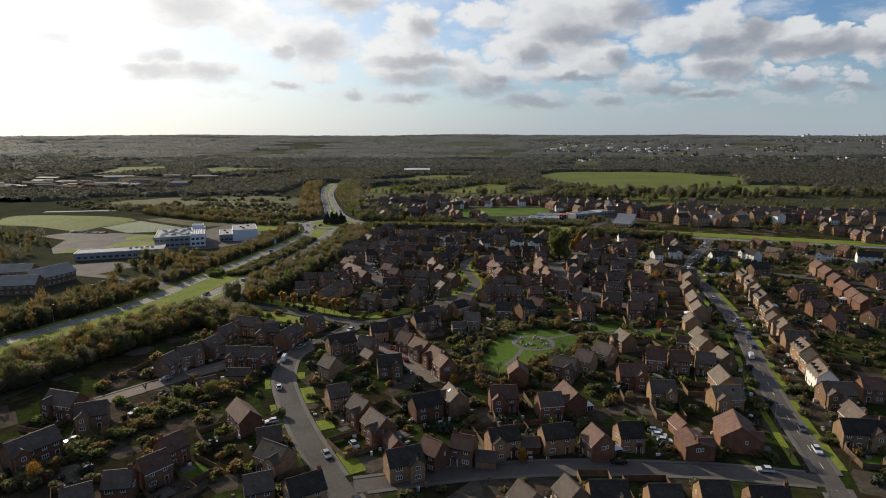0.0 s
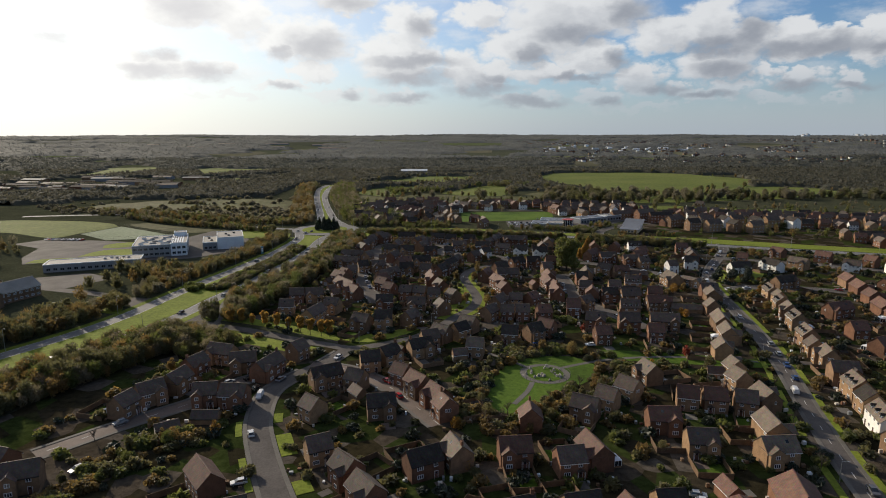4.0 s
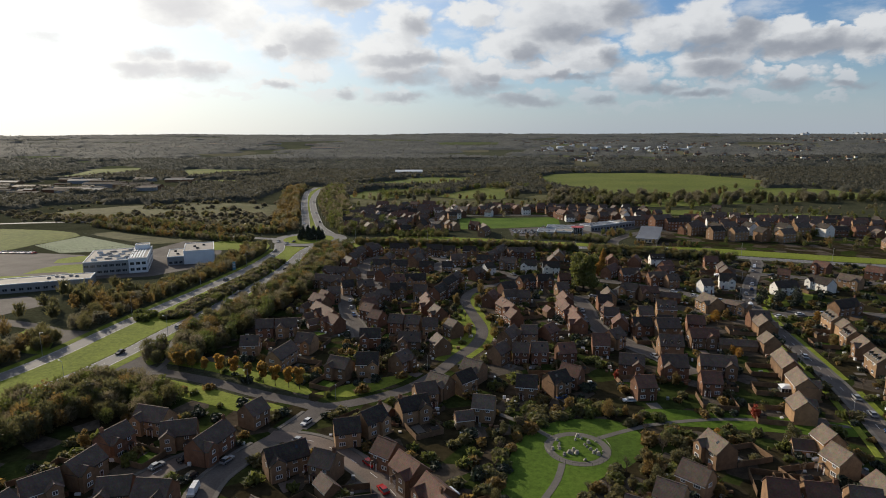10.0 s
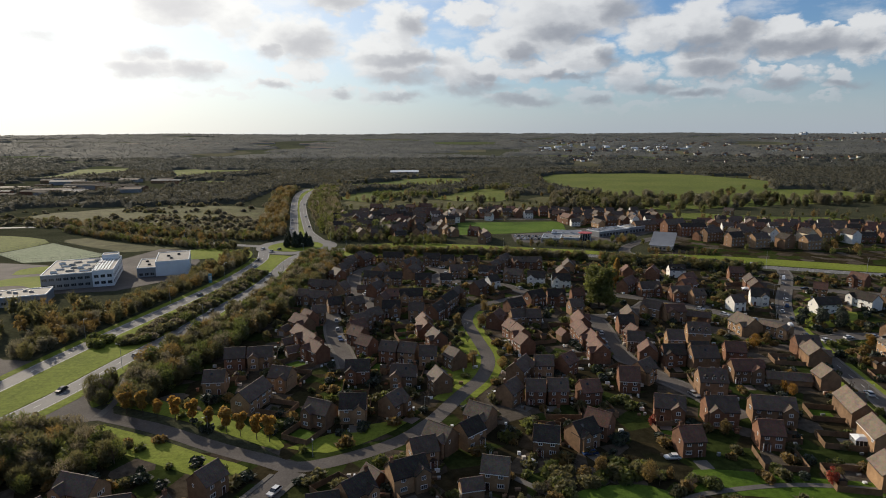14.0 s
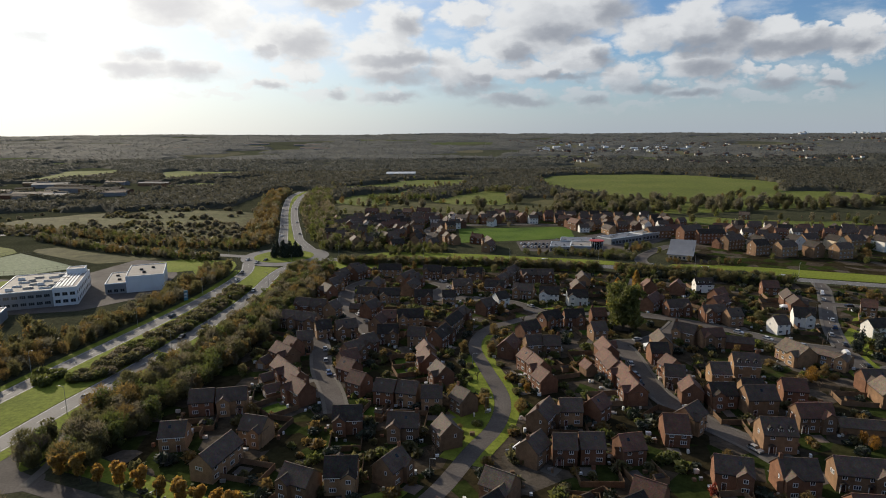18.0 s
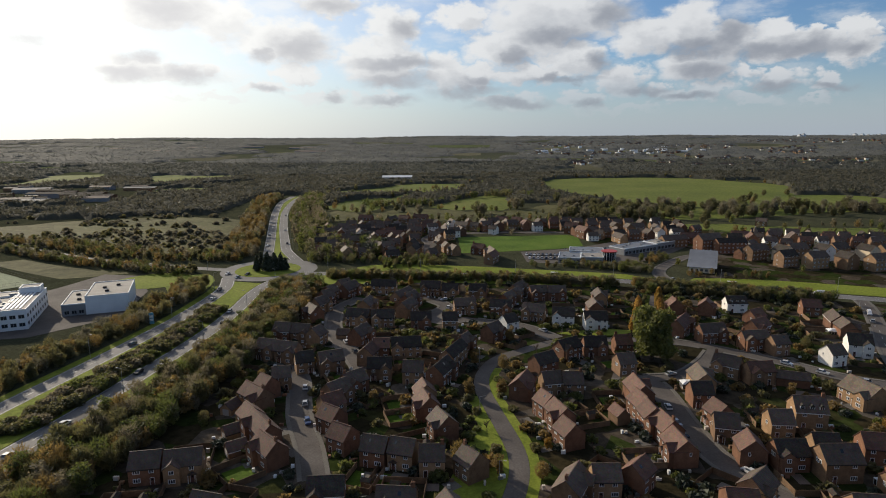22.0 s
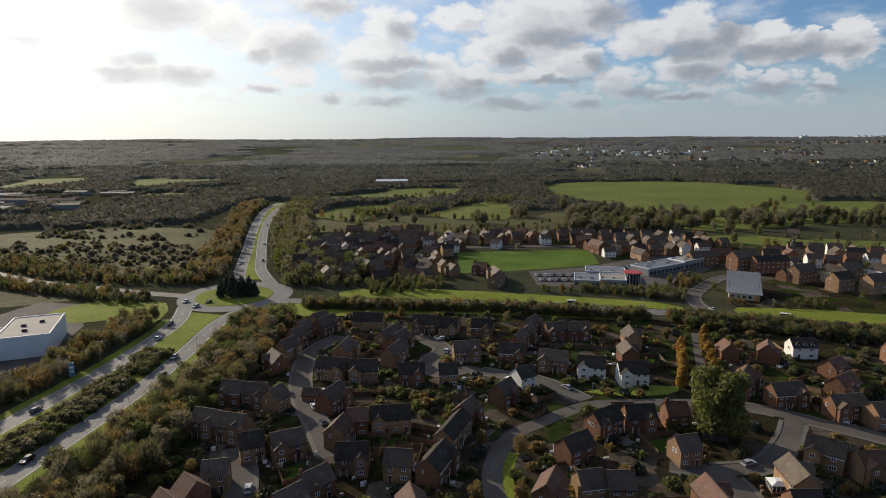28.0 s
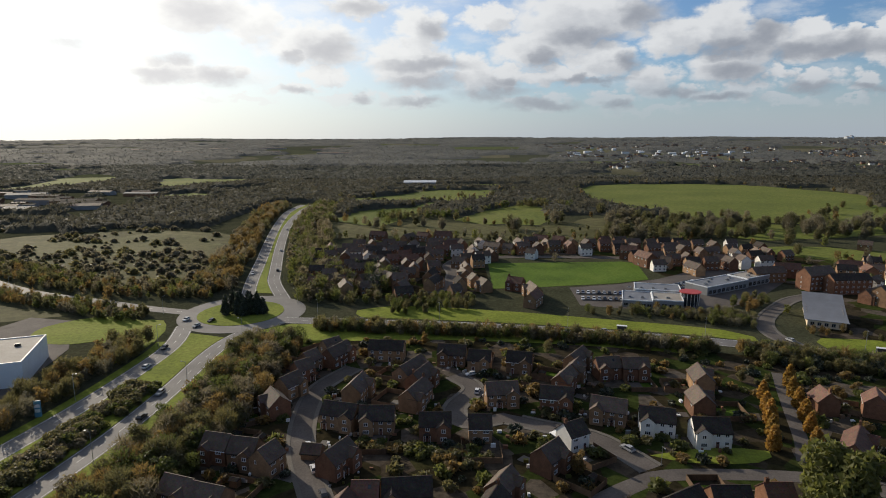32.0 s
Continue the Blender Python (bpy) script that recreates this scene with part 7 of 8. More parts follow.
# single garden and street trees in autumn colour
for x, y, sz, key in ((-102, 149, 0.6, "leaf_orange"), (-65, 207, 0.6, "leaf_orange"), (24, 157, 0.55, "leaf_orange"), (87, 149, 0.75, "leaf_autumn"), (7, 209, 0.5, "leaf_orange"), (9, 186, 0.5, "leaf_orange"),
                      (82, 252, 0.75, "leaf_orange"), (111, 239, 0.7, "leaf_autumn"), (104, 252, 0.8, "leaf_olive"), (68, 300, 0.45, "leaf_red"), (87, 294, 0.7, "leaf_autumn"), (122, 323, 0.5, "leaf_orange"),
                      (102, 268, 0.6, "leaf_red"), (135, 366, 0.7, "leaf_orange"), (142, 370, 0.7, "leaf_autumn"), (183, 365, 0.6, "leaf_orange"), (169, 332, 0.6, "leaf_autumn"), (123, 357, 0.5, "leaf_orange"),
                      (123, 320, 0.5, "leaf_orange"), (-18, 394, 0.65, "leaf_autumn"), (33, 362, 0.45, "leaf_orange"), (36, 452, 0.8, "leaf_autumn"), (28, 463, 0.6, "leaf_green")):
    if free(x, y, -2.5, 0.3):
        tree(x, y, sz, key)
# the park: thick planting round the lawn
for i, (x, y, r) in enumerate(scatter(soft_ring([(8, 214), (16, 240), (22, 262), (36, 276), (60, 276), (76, 262), (70, 240), (56, 228), (48, 214), (36, 206), (20, 204)]), 120, 12, 2.3,
                                      lambda x, y: free(x, y, -0.5, 0.6) and not inside(PARK, x, y))):
    if i % 3 == 0:
        tree(x, y, 0.4 + 0.3 * r, ["leaf_olive", "leaf_autumn", "leaf_green"][i % 4 % 3], "bare" if i % 6 == 0 else None, group="trees of the park")
    else:
        shrub(x, y, 1.1 + 0.8 * r, ["leaf_olive", "leaf_green", "leaf_autumn", "leaf_olive"][i % 4])
# the hedge between the near terraces
hedge = smooth_line([(-107, 143), (-103, 156), (-96, 170), (-88, 186), (-80, 199), (-68, 206)], 3)
for i, (x, y, r) in enumerate(scatter(offset_line(hedge, 5) + offset_line(hedge, -5)[::-1], 60, 13, 2.4, lambda x, y: free(x, y, 0.3, 1))):
    (tree if i % 4 == 0 else shrub)(x, y, (0.4 + 0.2 * r) if i % 4 == 0 else 1.2 + 0.6 * r, ["leaf_olive", "leaf_autumn", "leaf_green"][i % 3])
# the hedge across the far courts
hedge2 = smooth_line([(-26, 469), (-11, 465), (0, 461.5), (12, 458)], 3)
for i, (x, y, r) in enumerate(scatter(offset_line(hedge2, 2.5) + offset_line(hedge2, -2.5)[::-1], 24, 14, 1.9, lambda x, y: free(x, y, -1.5, 0.5))):
    shrub(x, y, 1.1 + 0.5 * r, ["leaf_olive", "leaf_green", "leaf_autumn"][i % 3])
# slim trees and bushes along the spine road
for side in (5.6, -5.8):
    ln = offset_line(ENTRY, side)
    for i in range(2, len(ln), 4):
        x, y = ln[i]
        if 325 < y < 445 and free(x, y, -1.5, 0.4):
            if i % 8 == 2:
                tree(x, y, 0.5 + 0.12 * (i % 3), ["leaf_autumn", "leaf_green"][i % 2], "bare" if i % 3 == 0 else None, group="street trees of the spine road")
            else:
                shrub(x, y, 1.2, ["leaf_olive", "leaf_green"][i % 3 == 0])
# slim trees along the avenue
for side in (7.2, -7.2):
    ln = offset_line(AVENUE, side)
    for i in range(4, len(ln), 9):
        x, y = ln[i]
        if 135 < y < 410 and free(x, y, -1, 0.5):
            tree(x, y, 0.42 + 0.12 * (i % 3), ["leaf_autumn", "leaf_olive"][i % 2], "bare" if i % 3 else None, group="street trees of the avenue")
# gardens
GARDENS = [(-130, 140), (130, 140), (300, 330), (330, 480), (200, 500), (60, 560), (-60, 560), (-75, 330), (-115, 230)]
gard = scatter(GARDENS, 150, 15, 3.6, lambda x, y: free(x, y, -0.6, 2.2) and all((x - a) ** 2 + (y - b) ** 2 > 6 for a, b in PLANTED))
for i, (x, y, r) in enumerate(gard):
    key = ["leaf_olive", "leaf_green", "leaf_green", "leaf_autumn", "leaf_olive", "leaf_dark"][i % 6]
    if i % 3 == 0:
        tree(x, y, 0.4 + 0.3 * r, key, "bare" if i % 12 == 0 else None)
    else:
        shrub(x, y, 0.8 + 0.9 * r, key)
forest("garden_planting", "hedges and bushes between the gardens", [(x, y, 0.7 + 0.9 * r) for x, y, r in scatter(GARDENS, 1700, 16, 1.7, lambda x, y: free(x, y, -1.2, 2.1))], "planting", ("bush0", "bush1"), ("leaf_olive", "leaf_green", "leaf_autumn", "leaf_dark"), 4)

# woods beyond, past counting
forest("hedgerow", "trees and hedges round the pastures", [(x + 5 * r - 2, y + 6 * r, 0.6 + 0.7 * r) for x, y, r in [(px, py, trng.random()) for ring in FIELDS[:7] for px, py in ring[::1]] if r < 0.8], "hedge", keys=("leaf_olive", "leaf_green", "leaf_olive", "leaf_willow", "leaf_autumn"), thin=8)
forest("tree_belt", "tall pale willows standing before the pastures", [(x, y, 0.95 + 0.85 * r) for x, y, r in scatter([(130, 830), (150, 800), (236, 815), (330, 800), (520, 830), (620, 860), (560, 900), (430, 920), (390, 880), (300, 900), (230, 960), (160, 930)], 150, 126, 6)] + [(-66, 894, 1.3), (-28, 907, 1.4), (-2, 878, 1.4), (63, 873, 1.8), (113, 918, 1.7), (178, 990, 1.6), (289, 918, 1.7), (333, 883, 1.7), (-20, 900, 1.0), (70, 880, 1.4), (66, 866, 1.5), (120, 926, 1.4)], keys=("leaf_willow", "leaf_olive", "leaf_willow", "leaf_olive"), thin=3)
forest("tree_belt", "roadside trees beyond the roundabout", [(x, y, 0.75 + 0.55 * r) for x, y, r in scatter(strip(NORTH_R, 625, 1090, -9, -42), 300, 21, 3.6)] + [(x, y, 0.55 + 0.4 * r) for x, y, r in scatter([(-78, 622), (-50, 612), (-34, 620), (-36, 640), (-62, 655), (-72, 690), (-90, 690)], 60, 121, 3.4, lambda x, y: free(x, y, 0, 2))], keys=("leaf_olive", "leaf_willow", "leaf_green"), thin=8)
forest("tree_belt", "roadside trees west of the dual road", [(x, y, 0.75 + 0.5 * r) for x, y, r in scatter(strip(NORTH_L, 645, 1090, 7, 30), 190, 22, 4)], keys=("leaf_autumn", "leaf_willow", "leaf_autumn", "leaf_olive"), thin=5)
forest("scrub", "low scrub on the heath", [(x, y, 0.7 + 1.7 * r * r) for x, y, r in scatter([(-420, 720), (-300, 690), (-160, 655), (-150, 700), (-160, 800), (-185, 900), (-300, 960), (-420, 930), (-520, 820)], 620, 23, 3, lambda x, y: y < 770 or noise.noise((x / 25, y / 25, 4.4)) > 0.18)], "scrub", ("bush0", "bush1"), ("leaf_olive", "leaf_willow", "leaf_willow"), 7)
forest("hedgerow", "dense hedge along the road", [(x, y, 0.45 + 0.35 * r) for x, y, r in scatter([(-128, 630), (-190, 634), (-240, 655), (-300, 694), (-340, 716), (-380, 722), (-380, 742), (-310, 726), (-250, 694), (-190, 664), (-130, 654)], 260, 24, 3)], "hedge", keys=("leaf_olive", "leaf_green", "leaf_olive", "leaf_willow", "leaf_autumn"), thin=8)
forest("hedgerow", "dense hedge south of the road", [(x, y, 0.4 + 0.35 * r) for x, y, r in scatter([(-146, 600), (-187, 617), (-236, 637), (-290, 669), (-330, 697), (-330, 682), (-285, 652), (-236, 622), (-190, 602), (-152, 586)], 190, 25, 3)], "hedge", keys=("leaf_olive", "leaf_green", "leaf_olive", "leaf_willow", "leaf_autumn"), thin=8)
forest("tree_belt", "trees behind the village", [(x, y, (0.75 if x > 160 else 0.45) + (0.55 if x > 160 else 0.35) * r) for x, y, r in scatter([(-110, 760), (0, 770), (150, 775), (300, 850), (460, 860), (700, 800), (700, 950), (420, 960), (150, 880), (0, 850), (-110, 860)], 210, 26, 6.5, lambda x, y: not any(inside(f, x, y) for k, f in enumerate(FIELDS) if k != 4))], keys=("leaf_olive", "leaf_willow", "leaf_olive", "leaf_green"), thin=8)
forest("hedgerow", "hedges between the pastures", [(x, y, 0.7 + 0.6 * r) for x, y, r in scatter([(-70, 945), (10, 965), (70, 1060), (140, 1060), (150, 1030), (160, 1060), (120, 1100), (20, 990), (-70, 970)], 60, 27, 6)], "hedge", keys=("leaf_olive", "leaf_green"), thin=8)
forest("tree_belt", "trees round the offices and the school", [(x, y, 0.7 + 0.5 * r) for x, y, r in scatter([(-300, 300), (-215, 300), (-180, 330), (-200, 365), (-215, 440), (-190, 450), (-160, 420), (-165, 400), (-190, 370), (-180, 300), (-160, 290), (-220, 200), (-330, 220)], 120, 28, 5, lambda x, y: free(x, y, 1, 3))], keys=("leaf_autumn", "leaf_olive", "leaf_olive"), thin=8)
forest("tree_belt", "trees west of the school", [(x, y, 0.6 + 0.5 * r) for x, y, r in scatter([(-430, 430), (-300, 425), (-292, 450), (-306, 476), (-318, 512), (-352, 534), (-430, 560)], 80, 160, 5, lambda x, y: free(x, y, 1, 2))], keys=("leaf_olive", "leaf_willow", "leaf_autumn"), thin=6)
forest("tree_belt", "trees of the western estate", [(x, y, 0.8 + 0.5 * r) for x, y, r in scatter([(-700, 400), (-450, 480), (-470, 590), (-560, 700), (-760, 700)], 130, 29, 8)], keys=("leaf_olive", "leaf_autumn"), thin=8)
forest("tree_belt", "garden trees of the eastern estate", [(x, y, 0.5 + 0.4 * r) for x, y, r in scatter([(230, 160), (420, 240), (560, 420), (560, 700), (260, 720), (240, 600), (400, 470), (250, 380), (190, 250)], 240, 30, 7, lambda x, y: free(x, y, 0.5, 2))], keys=("leaf_olive", "leaf_green", "leaf_autumn"), thin=8)


def bare_wood(name, dark, light):
    """Winter crowns seen from afar: grey-brown twigs, mottled from tree to tree; farther woods are given hazier
    colours.
    """
    m, nt, b = shader(name, 0.9, 0.05)
    c = ramp(nt, noisy(nt, where(nt, "world"), 0.11, 3, 0.7), (0.3, (*dark, 1)), (0.7, (*light, 1)))
    p = where(nt, "world")
    c = blend(nt, 1.0, c, ramp(nt, noisy(nt, p, 0.5, 4, 0.7), (0.3, (0.8, 0.8, 0.8, 1)), (0.7, (1.15, 1.15, 1.15, 1))), "MULTIPLY")
    c = blend(nt, 1.0, c, ramp(nt, noisy(nt, p, 0.006, 3), (0.35, (0.8, 0.82, 0.82, 1)), (0.65, (1.2, 1.16, 1.08, 1))), "MULTIPLY")
    nt.links.new(c, b.inputs["Base Color"])
    relief(nt, b, noisy(nt, p, 1.2, 4, 0.7), 0.8, 0.8)
    return m


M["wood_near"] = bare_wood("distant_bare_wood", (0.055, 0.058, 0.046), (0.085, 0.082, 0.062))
# pale bluish base colour: distance haze painted into the far woods
M["wood_hazed"] = bare_wood("hazed_far_wood", (0.092, 0.097, 0.092), (0.124, 0.126, 0.119))
# the near wood greyed and lightened: a half step of painted haze
M["wood_half_hazed"] = bare_wood("half_hazed_wood", (0.068, 0.072, 0.062), (0.096, 0.095, 0.079))
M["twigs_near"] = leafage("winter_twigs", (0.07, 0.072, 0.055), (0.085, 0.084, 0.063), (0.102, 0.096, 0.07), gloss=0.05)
# near twigs paled the same half step towards the far haze colour
M["twigs_half_hazed"] = leafage("half_hazed_twigs", (0.086, 0.089, 0.077), (0.101, 0.102, 0.088), (0.118, 0.116, 0.099), gloss=0.05)
# far twigs carry the same painted haze in their colour
M["twigs_hazed"] = leafage("hazed_winter_twigs", (0.12, 0.127, 0.123), (0.138, 0.143, 0.138), (0.158, 0.16, 0.152), gloss=0.05)
wr = random.Random(9)
BOUNDS = [(min(p[0] for p in f), max(p[0] for p in f), min(p[1] for p in f), max(p[1] for p in f), f) for f in FIELDS]


def open_field(x, y):
    return any(a < x < b and c < y < d and inside(f, x, y) for a, b, c, d, f in BOUNDS)


def wooded(x, y):
    """Where the woods stand: not on fields, roads, works or the village."""
    if open_field(x, y) or (-85 < x < -5 and 1385 < y < 1425):
        return False
    if (-150 < x < 640 and y < 985) or (-235 < x < -130 and y < 1125) or (-330 < x < -150 and y < 900):
        return False
    n = noise.noise((x / 45, y / 45, 3.3))
    if -800 < x < -400 and 960 < y < 1300:
        return n > 0.2
    if 480 < x < 2620 and 1740 < y < 3220 and noise.noise((x / 300, y / 300, 7.7)) > 0 or 400 < x < 1100 and 2450 < y < 2790:
        return n > 0.12
    if y > 2050:
        return noise.noise((x / 420, y / 190, 2.1)) > -0.18
    return noise.noise((x / 300, y / 300, 5.1)) + 0.3 * n > -0.34 or 1330 < y < 1500 and x > -300


def canopy(label, y0, y1, dx, dy, tall, lump, key):
    """The joined crowns of a wood: an uneven roof of twigs that comes down to the ground at its edges."""
    verts, standing = [], []
    ny = int((y1 - y0) / dy)
    reach = 0.84 * y1 + 160
    nx = int(2 * reach / dx)
    for j in range(ny + 1):
        for i in range(nx + 1):
            x = -reach + i * dx + wr.uniform(-0.35, 0.35) * dx
            y = y0 + j * dy + wr.uniform(-0.35, 0.35) * dy
            on = abs(x) < 0.84 * y + 160 and wooded(x, y)
            h = tall * (0.75 + 0.5 * noise.noise((x / 60, y / 60, 8.1))) + wr.uniform(-lump, lump)
            standing.append(on)
            verts.append((x, y, rise(x, y) + (h if on else -0.6)))
    n = nx + 1
    faces = []
    for j in range(ny):
        for i in range(nx):
            k = j * n + i
            q = (k, k + 1, k + n + 1, k + n)
            if any(standing[v] for v in q):
                faces.append(q)
    used = sorted({v for f in faces for v in f})
    back = {v: i for i, v in enumerate(used)}
    me = spread("distant_wood", [verts[v] for v in used], [tuple(back[v] for v in f) for f in faces], key)
    me.polygons.foreach_set("use_smooth", [True] * len(me.polygons))
    tagged(new("distant_wood", me), label, "wood", kind="stuff")


def crowns(label, y0, y1, n, tall, size, each, key, seed):
    """The tops of single trees in a far wood: a few loose sprays of twigs for each crown."""
    spots = []
    while len(spots) < n:
        y = y0 + (y1 - y0) * wr.random()
        x = wr.uniform(-1, 1) * (0.84 * y + 140)
        if wooded(x, y):
            spots.append((x, y, rise(x, y) + tall * (0.8 + 0.5 * noise.noise((x / 60, y / 60, 8.1)))))
    r = np.random.default_rng(seed)
    c = np.repeat(np.array(spots), each, 0)
    s = size * (0.6 + 0.8 * np.repeat(r.random(n), each))[:, None]
    c = c + r.normal(size=c.shape) * s * (0.6, 0.6, 0.3)
    v = c[:, None, :] + r.normal(size=(len(c), 3, 3)) * s[:, None, :] * (0.55, 0.55, 0.6)
    tagged(new("distant_wood", quads_mesh("distant_wood", v.reshape(-1, 3), key)), label, "wood", kind="stuff")


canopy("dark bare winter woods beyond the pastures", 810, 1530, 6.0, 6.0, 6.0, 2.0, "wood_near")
canopy("wide dark woods in the distance, greyed with painted haze", 1524, 2080, 9.0, 10.0, 7.0, 2.4, "wood_half_hazed")
canopy("far woods towards the horizon, haze mixed into their colour", 2070, 4750, 17.0, 24.0, 7.0, 2.4, "wood_hazed")
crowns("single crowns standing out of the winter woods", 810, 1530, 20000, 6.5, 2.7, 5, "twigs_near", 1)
crowns("crowns of the wide dark woods, greyed with painted haze", 1524, 2080, 17000, 7.5, 3.1, 4, "twigs_half_hazed", 2)
crowns("crowns of the far woods, haze mixed into their colour", 2070, 4600, 26000, 7.0, 3.2, 3, "twigs_hazed", 3)
forest("garden_planting", "small trees among the village houses", [(x, y, 0.4 + 0.35 * r) for x, y, r in scatter([(-90, 640), (30, 640), (140, 610), (240, 560), (400, 480), (560, 540), (620, 700), (560, 800), (260, 740), (100, 790), (-90, 770)], 300, 140, 5, lambda x, y: free(x, y, -0.5, 1.5) and not (28 < x < 215 and 604 < y < 730))], "planting", keys=("leaf_olive", "leaf_willow", "leaf_green"), thin=8)
# ---- cars ----
def car_meshes(colour, long=4.3, high=1.45, van=False):
    key = "car_" + colour
    s = Shape()
    prof = [(-2.15, 0.35), (-2.1, 0.8), (-1.2, 0.92), (-0.6, 0.98), (1.6, 1.0), (2.1, 0.9), (2.15, 0.4)] if not van else [(-2.5, 0.35), (-2.5, 1.0), (-1.9, 1.25), (2.5, 1.25), (2.5, 0.4)]
    k = len(prof)
    w = 0.88
    v = [(x, -w, z) for x, z in prof] + [(x, w, z) for x, z in prof]
    s.solid(v, [tuple(range(k - 1, -1, -1))[::-1], tuple(range(2 * k - 1, k - 1, -1))] + [(i + 1, i, k + i, k + i + 1) for i in range(k - 1)] + [(0, k - 1, 2 * k - 1, k)], key)
    body = s.mesh("body")
    s = Shape()
    if van:
        b0, b1, z0, z1 = [(-1.9, 1.254), (2.45, 1.254)], [(-1.2, 2.0), (2.4, 2.0)], 1.254, 2.0
    else:
        b0, b1, z0, z1 = [(-1.0, 1.0), (2.0, 1.0)], [(-0.25, high), (1.35, high)], 1.0, high
    lo = [(b0[0][0], -0.83, z0), (b0[1][0], -0.83, z0), (b0[1][0], 0.83, z0), (b0[0][0], 0.83, z0)]
    hi = [(b1[0][0], -0.66, z1), (b1[1][0], -0.66, z1), (b1[1][0], 0.66, z1), (b1[0][0], 0.66, z1)]
    s.solid(lo + hi, [(0, 1, 5, 4), (1, 2, 6, 5), (2, 3, 7, 6), (3, 0, 4, 7)], "glass" if not van else key)
    cabin = s.mesh("glazing")
    s = Shape()
    s.solid([(x, y, z1 + d) for d in (0.004, 0.06) for x, y, _ in hi], [(4, 5, 6, 7), (0, 1, 5, 4), (1, 2, 6, 5), (2, 3, 7, 6), (3, 0, 4, 7)], key)
    roof = s.mesh("roof")
    return body, cabin, roof


s = Shape()
s.tube((0, -0.11, 0), (0, 0.11, 0), 0.32, 0.32, "rubber", 12)
s.tube((0, -0.125, 0), (0, 0.125, 0), 0.2, 0.2, "metal_grey", 8)
WHEEL = s.mesh("wheel")
CARS = {c: car_meshes(c) for c in ("white", "silver", "black", "blue", "red", "grey")}
VAN = car_meshes("white", van=True)
CAR_SPOTS = []


def car(x, y, rot, colour="silver", van=False, z=0.05):
    c = new("van" if van else "car")
    c.matrix_basis = pose(x, y, z, 0, 0, rot)
    tagged(c, f"{colour} {'panel van' if van else 'hatchback car'} standing on its wheels", "van" if van else "car", "vehicles")
    body, cabin, roof = VAN if van else CARS[colour]
    put("body", body, None, c)
    put("glazing", cabin, None, c, "dark glass")
    put("roof", roof, None, c)
    for wx in (-1.35, 1.35):
        for wy in (-0.8, 0.8):
            put("wheel", WHEEL, Matrix.Translation((wx, wy, 0.32)), c)
    CAR_SPOTS.append((x, y))


crng = random.Random(23)
PAINTS = ["white", "silver", "black", "grey", "blue", "silver", "white", "red", "black", "silver"]


def on_road(line, at_y, side, colour, z=0.07, van=False, by_x=False):
    i = min(range(1, len(line)), key=lambda k: abs(line[k][0 if by_x else 1] - at_y))
    (x0, y0), (x1, y1) = line[i - 1], line[i]
    d = math.hypot(x1 - x0, y1 - y0) or 1
    car(x1 - (y1 - y0) / d * side, y1 + (x1 - x0) / d * side, math.degrees(math.atan2(y1 - y0, x1 - x0)) + (180 if side < 0 else 0), colour, van, z)


for y, side, c in ((332, 1.8, "black"), (367, -1.8, "silver"), (384, -1.8, "white"), (424, 1.7, "black"), (300, -1.8, "white"), (487, -1.8, "black"), (505, 1.8, "silver"), (270, 1.8, "silver")):
    on_road(DUAL_NEAR, y, side, c, 0.075)
for y, side, c in ((383, 1.8, "silver"), (458, -1.7, "grey"), (551, 1.6, "black"), (530, -1.8, "white")):
    on_road(DUAL_FAR, y, side, c, 0.075)
for y, side, c in ((690, 1.6, "white"), (700, -1.6, "black"), (745, 1.6, "silver"), (770, -1.6, "white"), (820, 1.6, "white"), (880, -1.6, "silver")):
    on_road(NORTH_L if side > 0 else NORTH_R, y, side, c, 0.075)
for x, c, v in ((164, "red", False), (72, "silver", False), (214, "white", True), (-40, "black", False)):
    on_road(EAST, x, 2.2 if c != "red" else -2.2, c, 0.095, v, True)
for x, y, c in ((-112, 588, "black"), (-125, 590, "white"), (-116, 580, "silver")):
    car(x, y, crng.uniform(20, 80), c, z=0.105)
# standing in courts and on drives
for x, y, rot, c in ((65.8, 173.0, 165, "silver"), (66.2, 170.1, 165, "white"), (66.6, 167.0, 165, "white"), (65.9, 163.6, 165, "black"), (66.2, 160.9, 165, "blue"), (-107.8, 166.8, 40, "silver"), (-104.6, 169.3, 40, "white"),
                     (-95.2, 187.4, 60, "silver"), (-97.3, 214.3, 50, "silver"), (-67.3, 248.2, 40, "black"), (-62.7, 239.5, 60, "black"), (-22.6, 165.8, 120, "silver"), (-49.9, 180.5, 20, "white"), (27.2, 279.5, 30, "silver"),
                     (44.8, 284.6, 10, "blue"), (66.6, 281.5, 0, "white"), (75.0, 374.6, 95, "silver"), (73.9, 367.4, 95, "black"), (94.0, 396.1, 60, "red"), (-33.1, 496.6, 80, "silver"), (10.6, 519.8, 20, "white"), (130.4, 434.4, 140, "white")):
    if all((x - a) ** 2 + (y - b) ** 2 > 8 for a, b in CAR_SPOTS):
        car(x, y, rot, c, z=0.085)
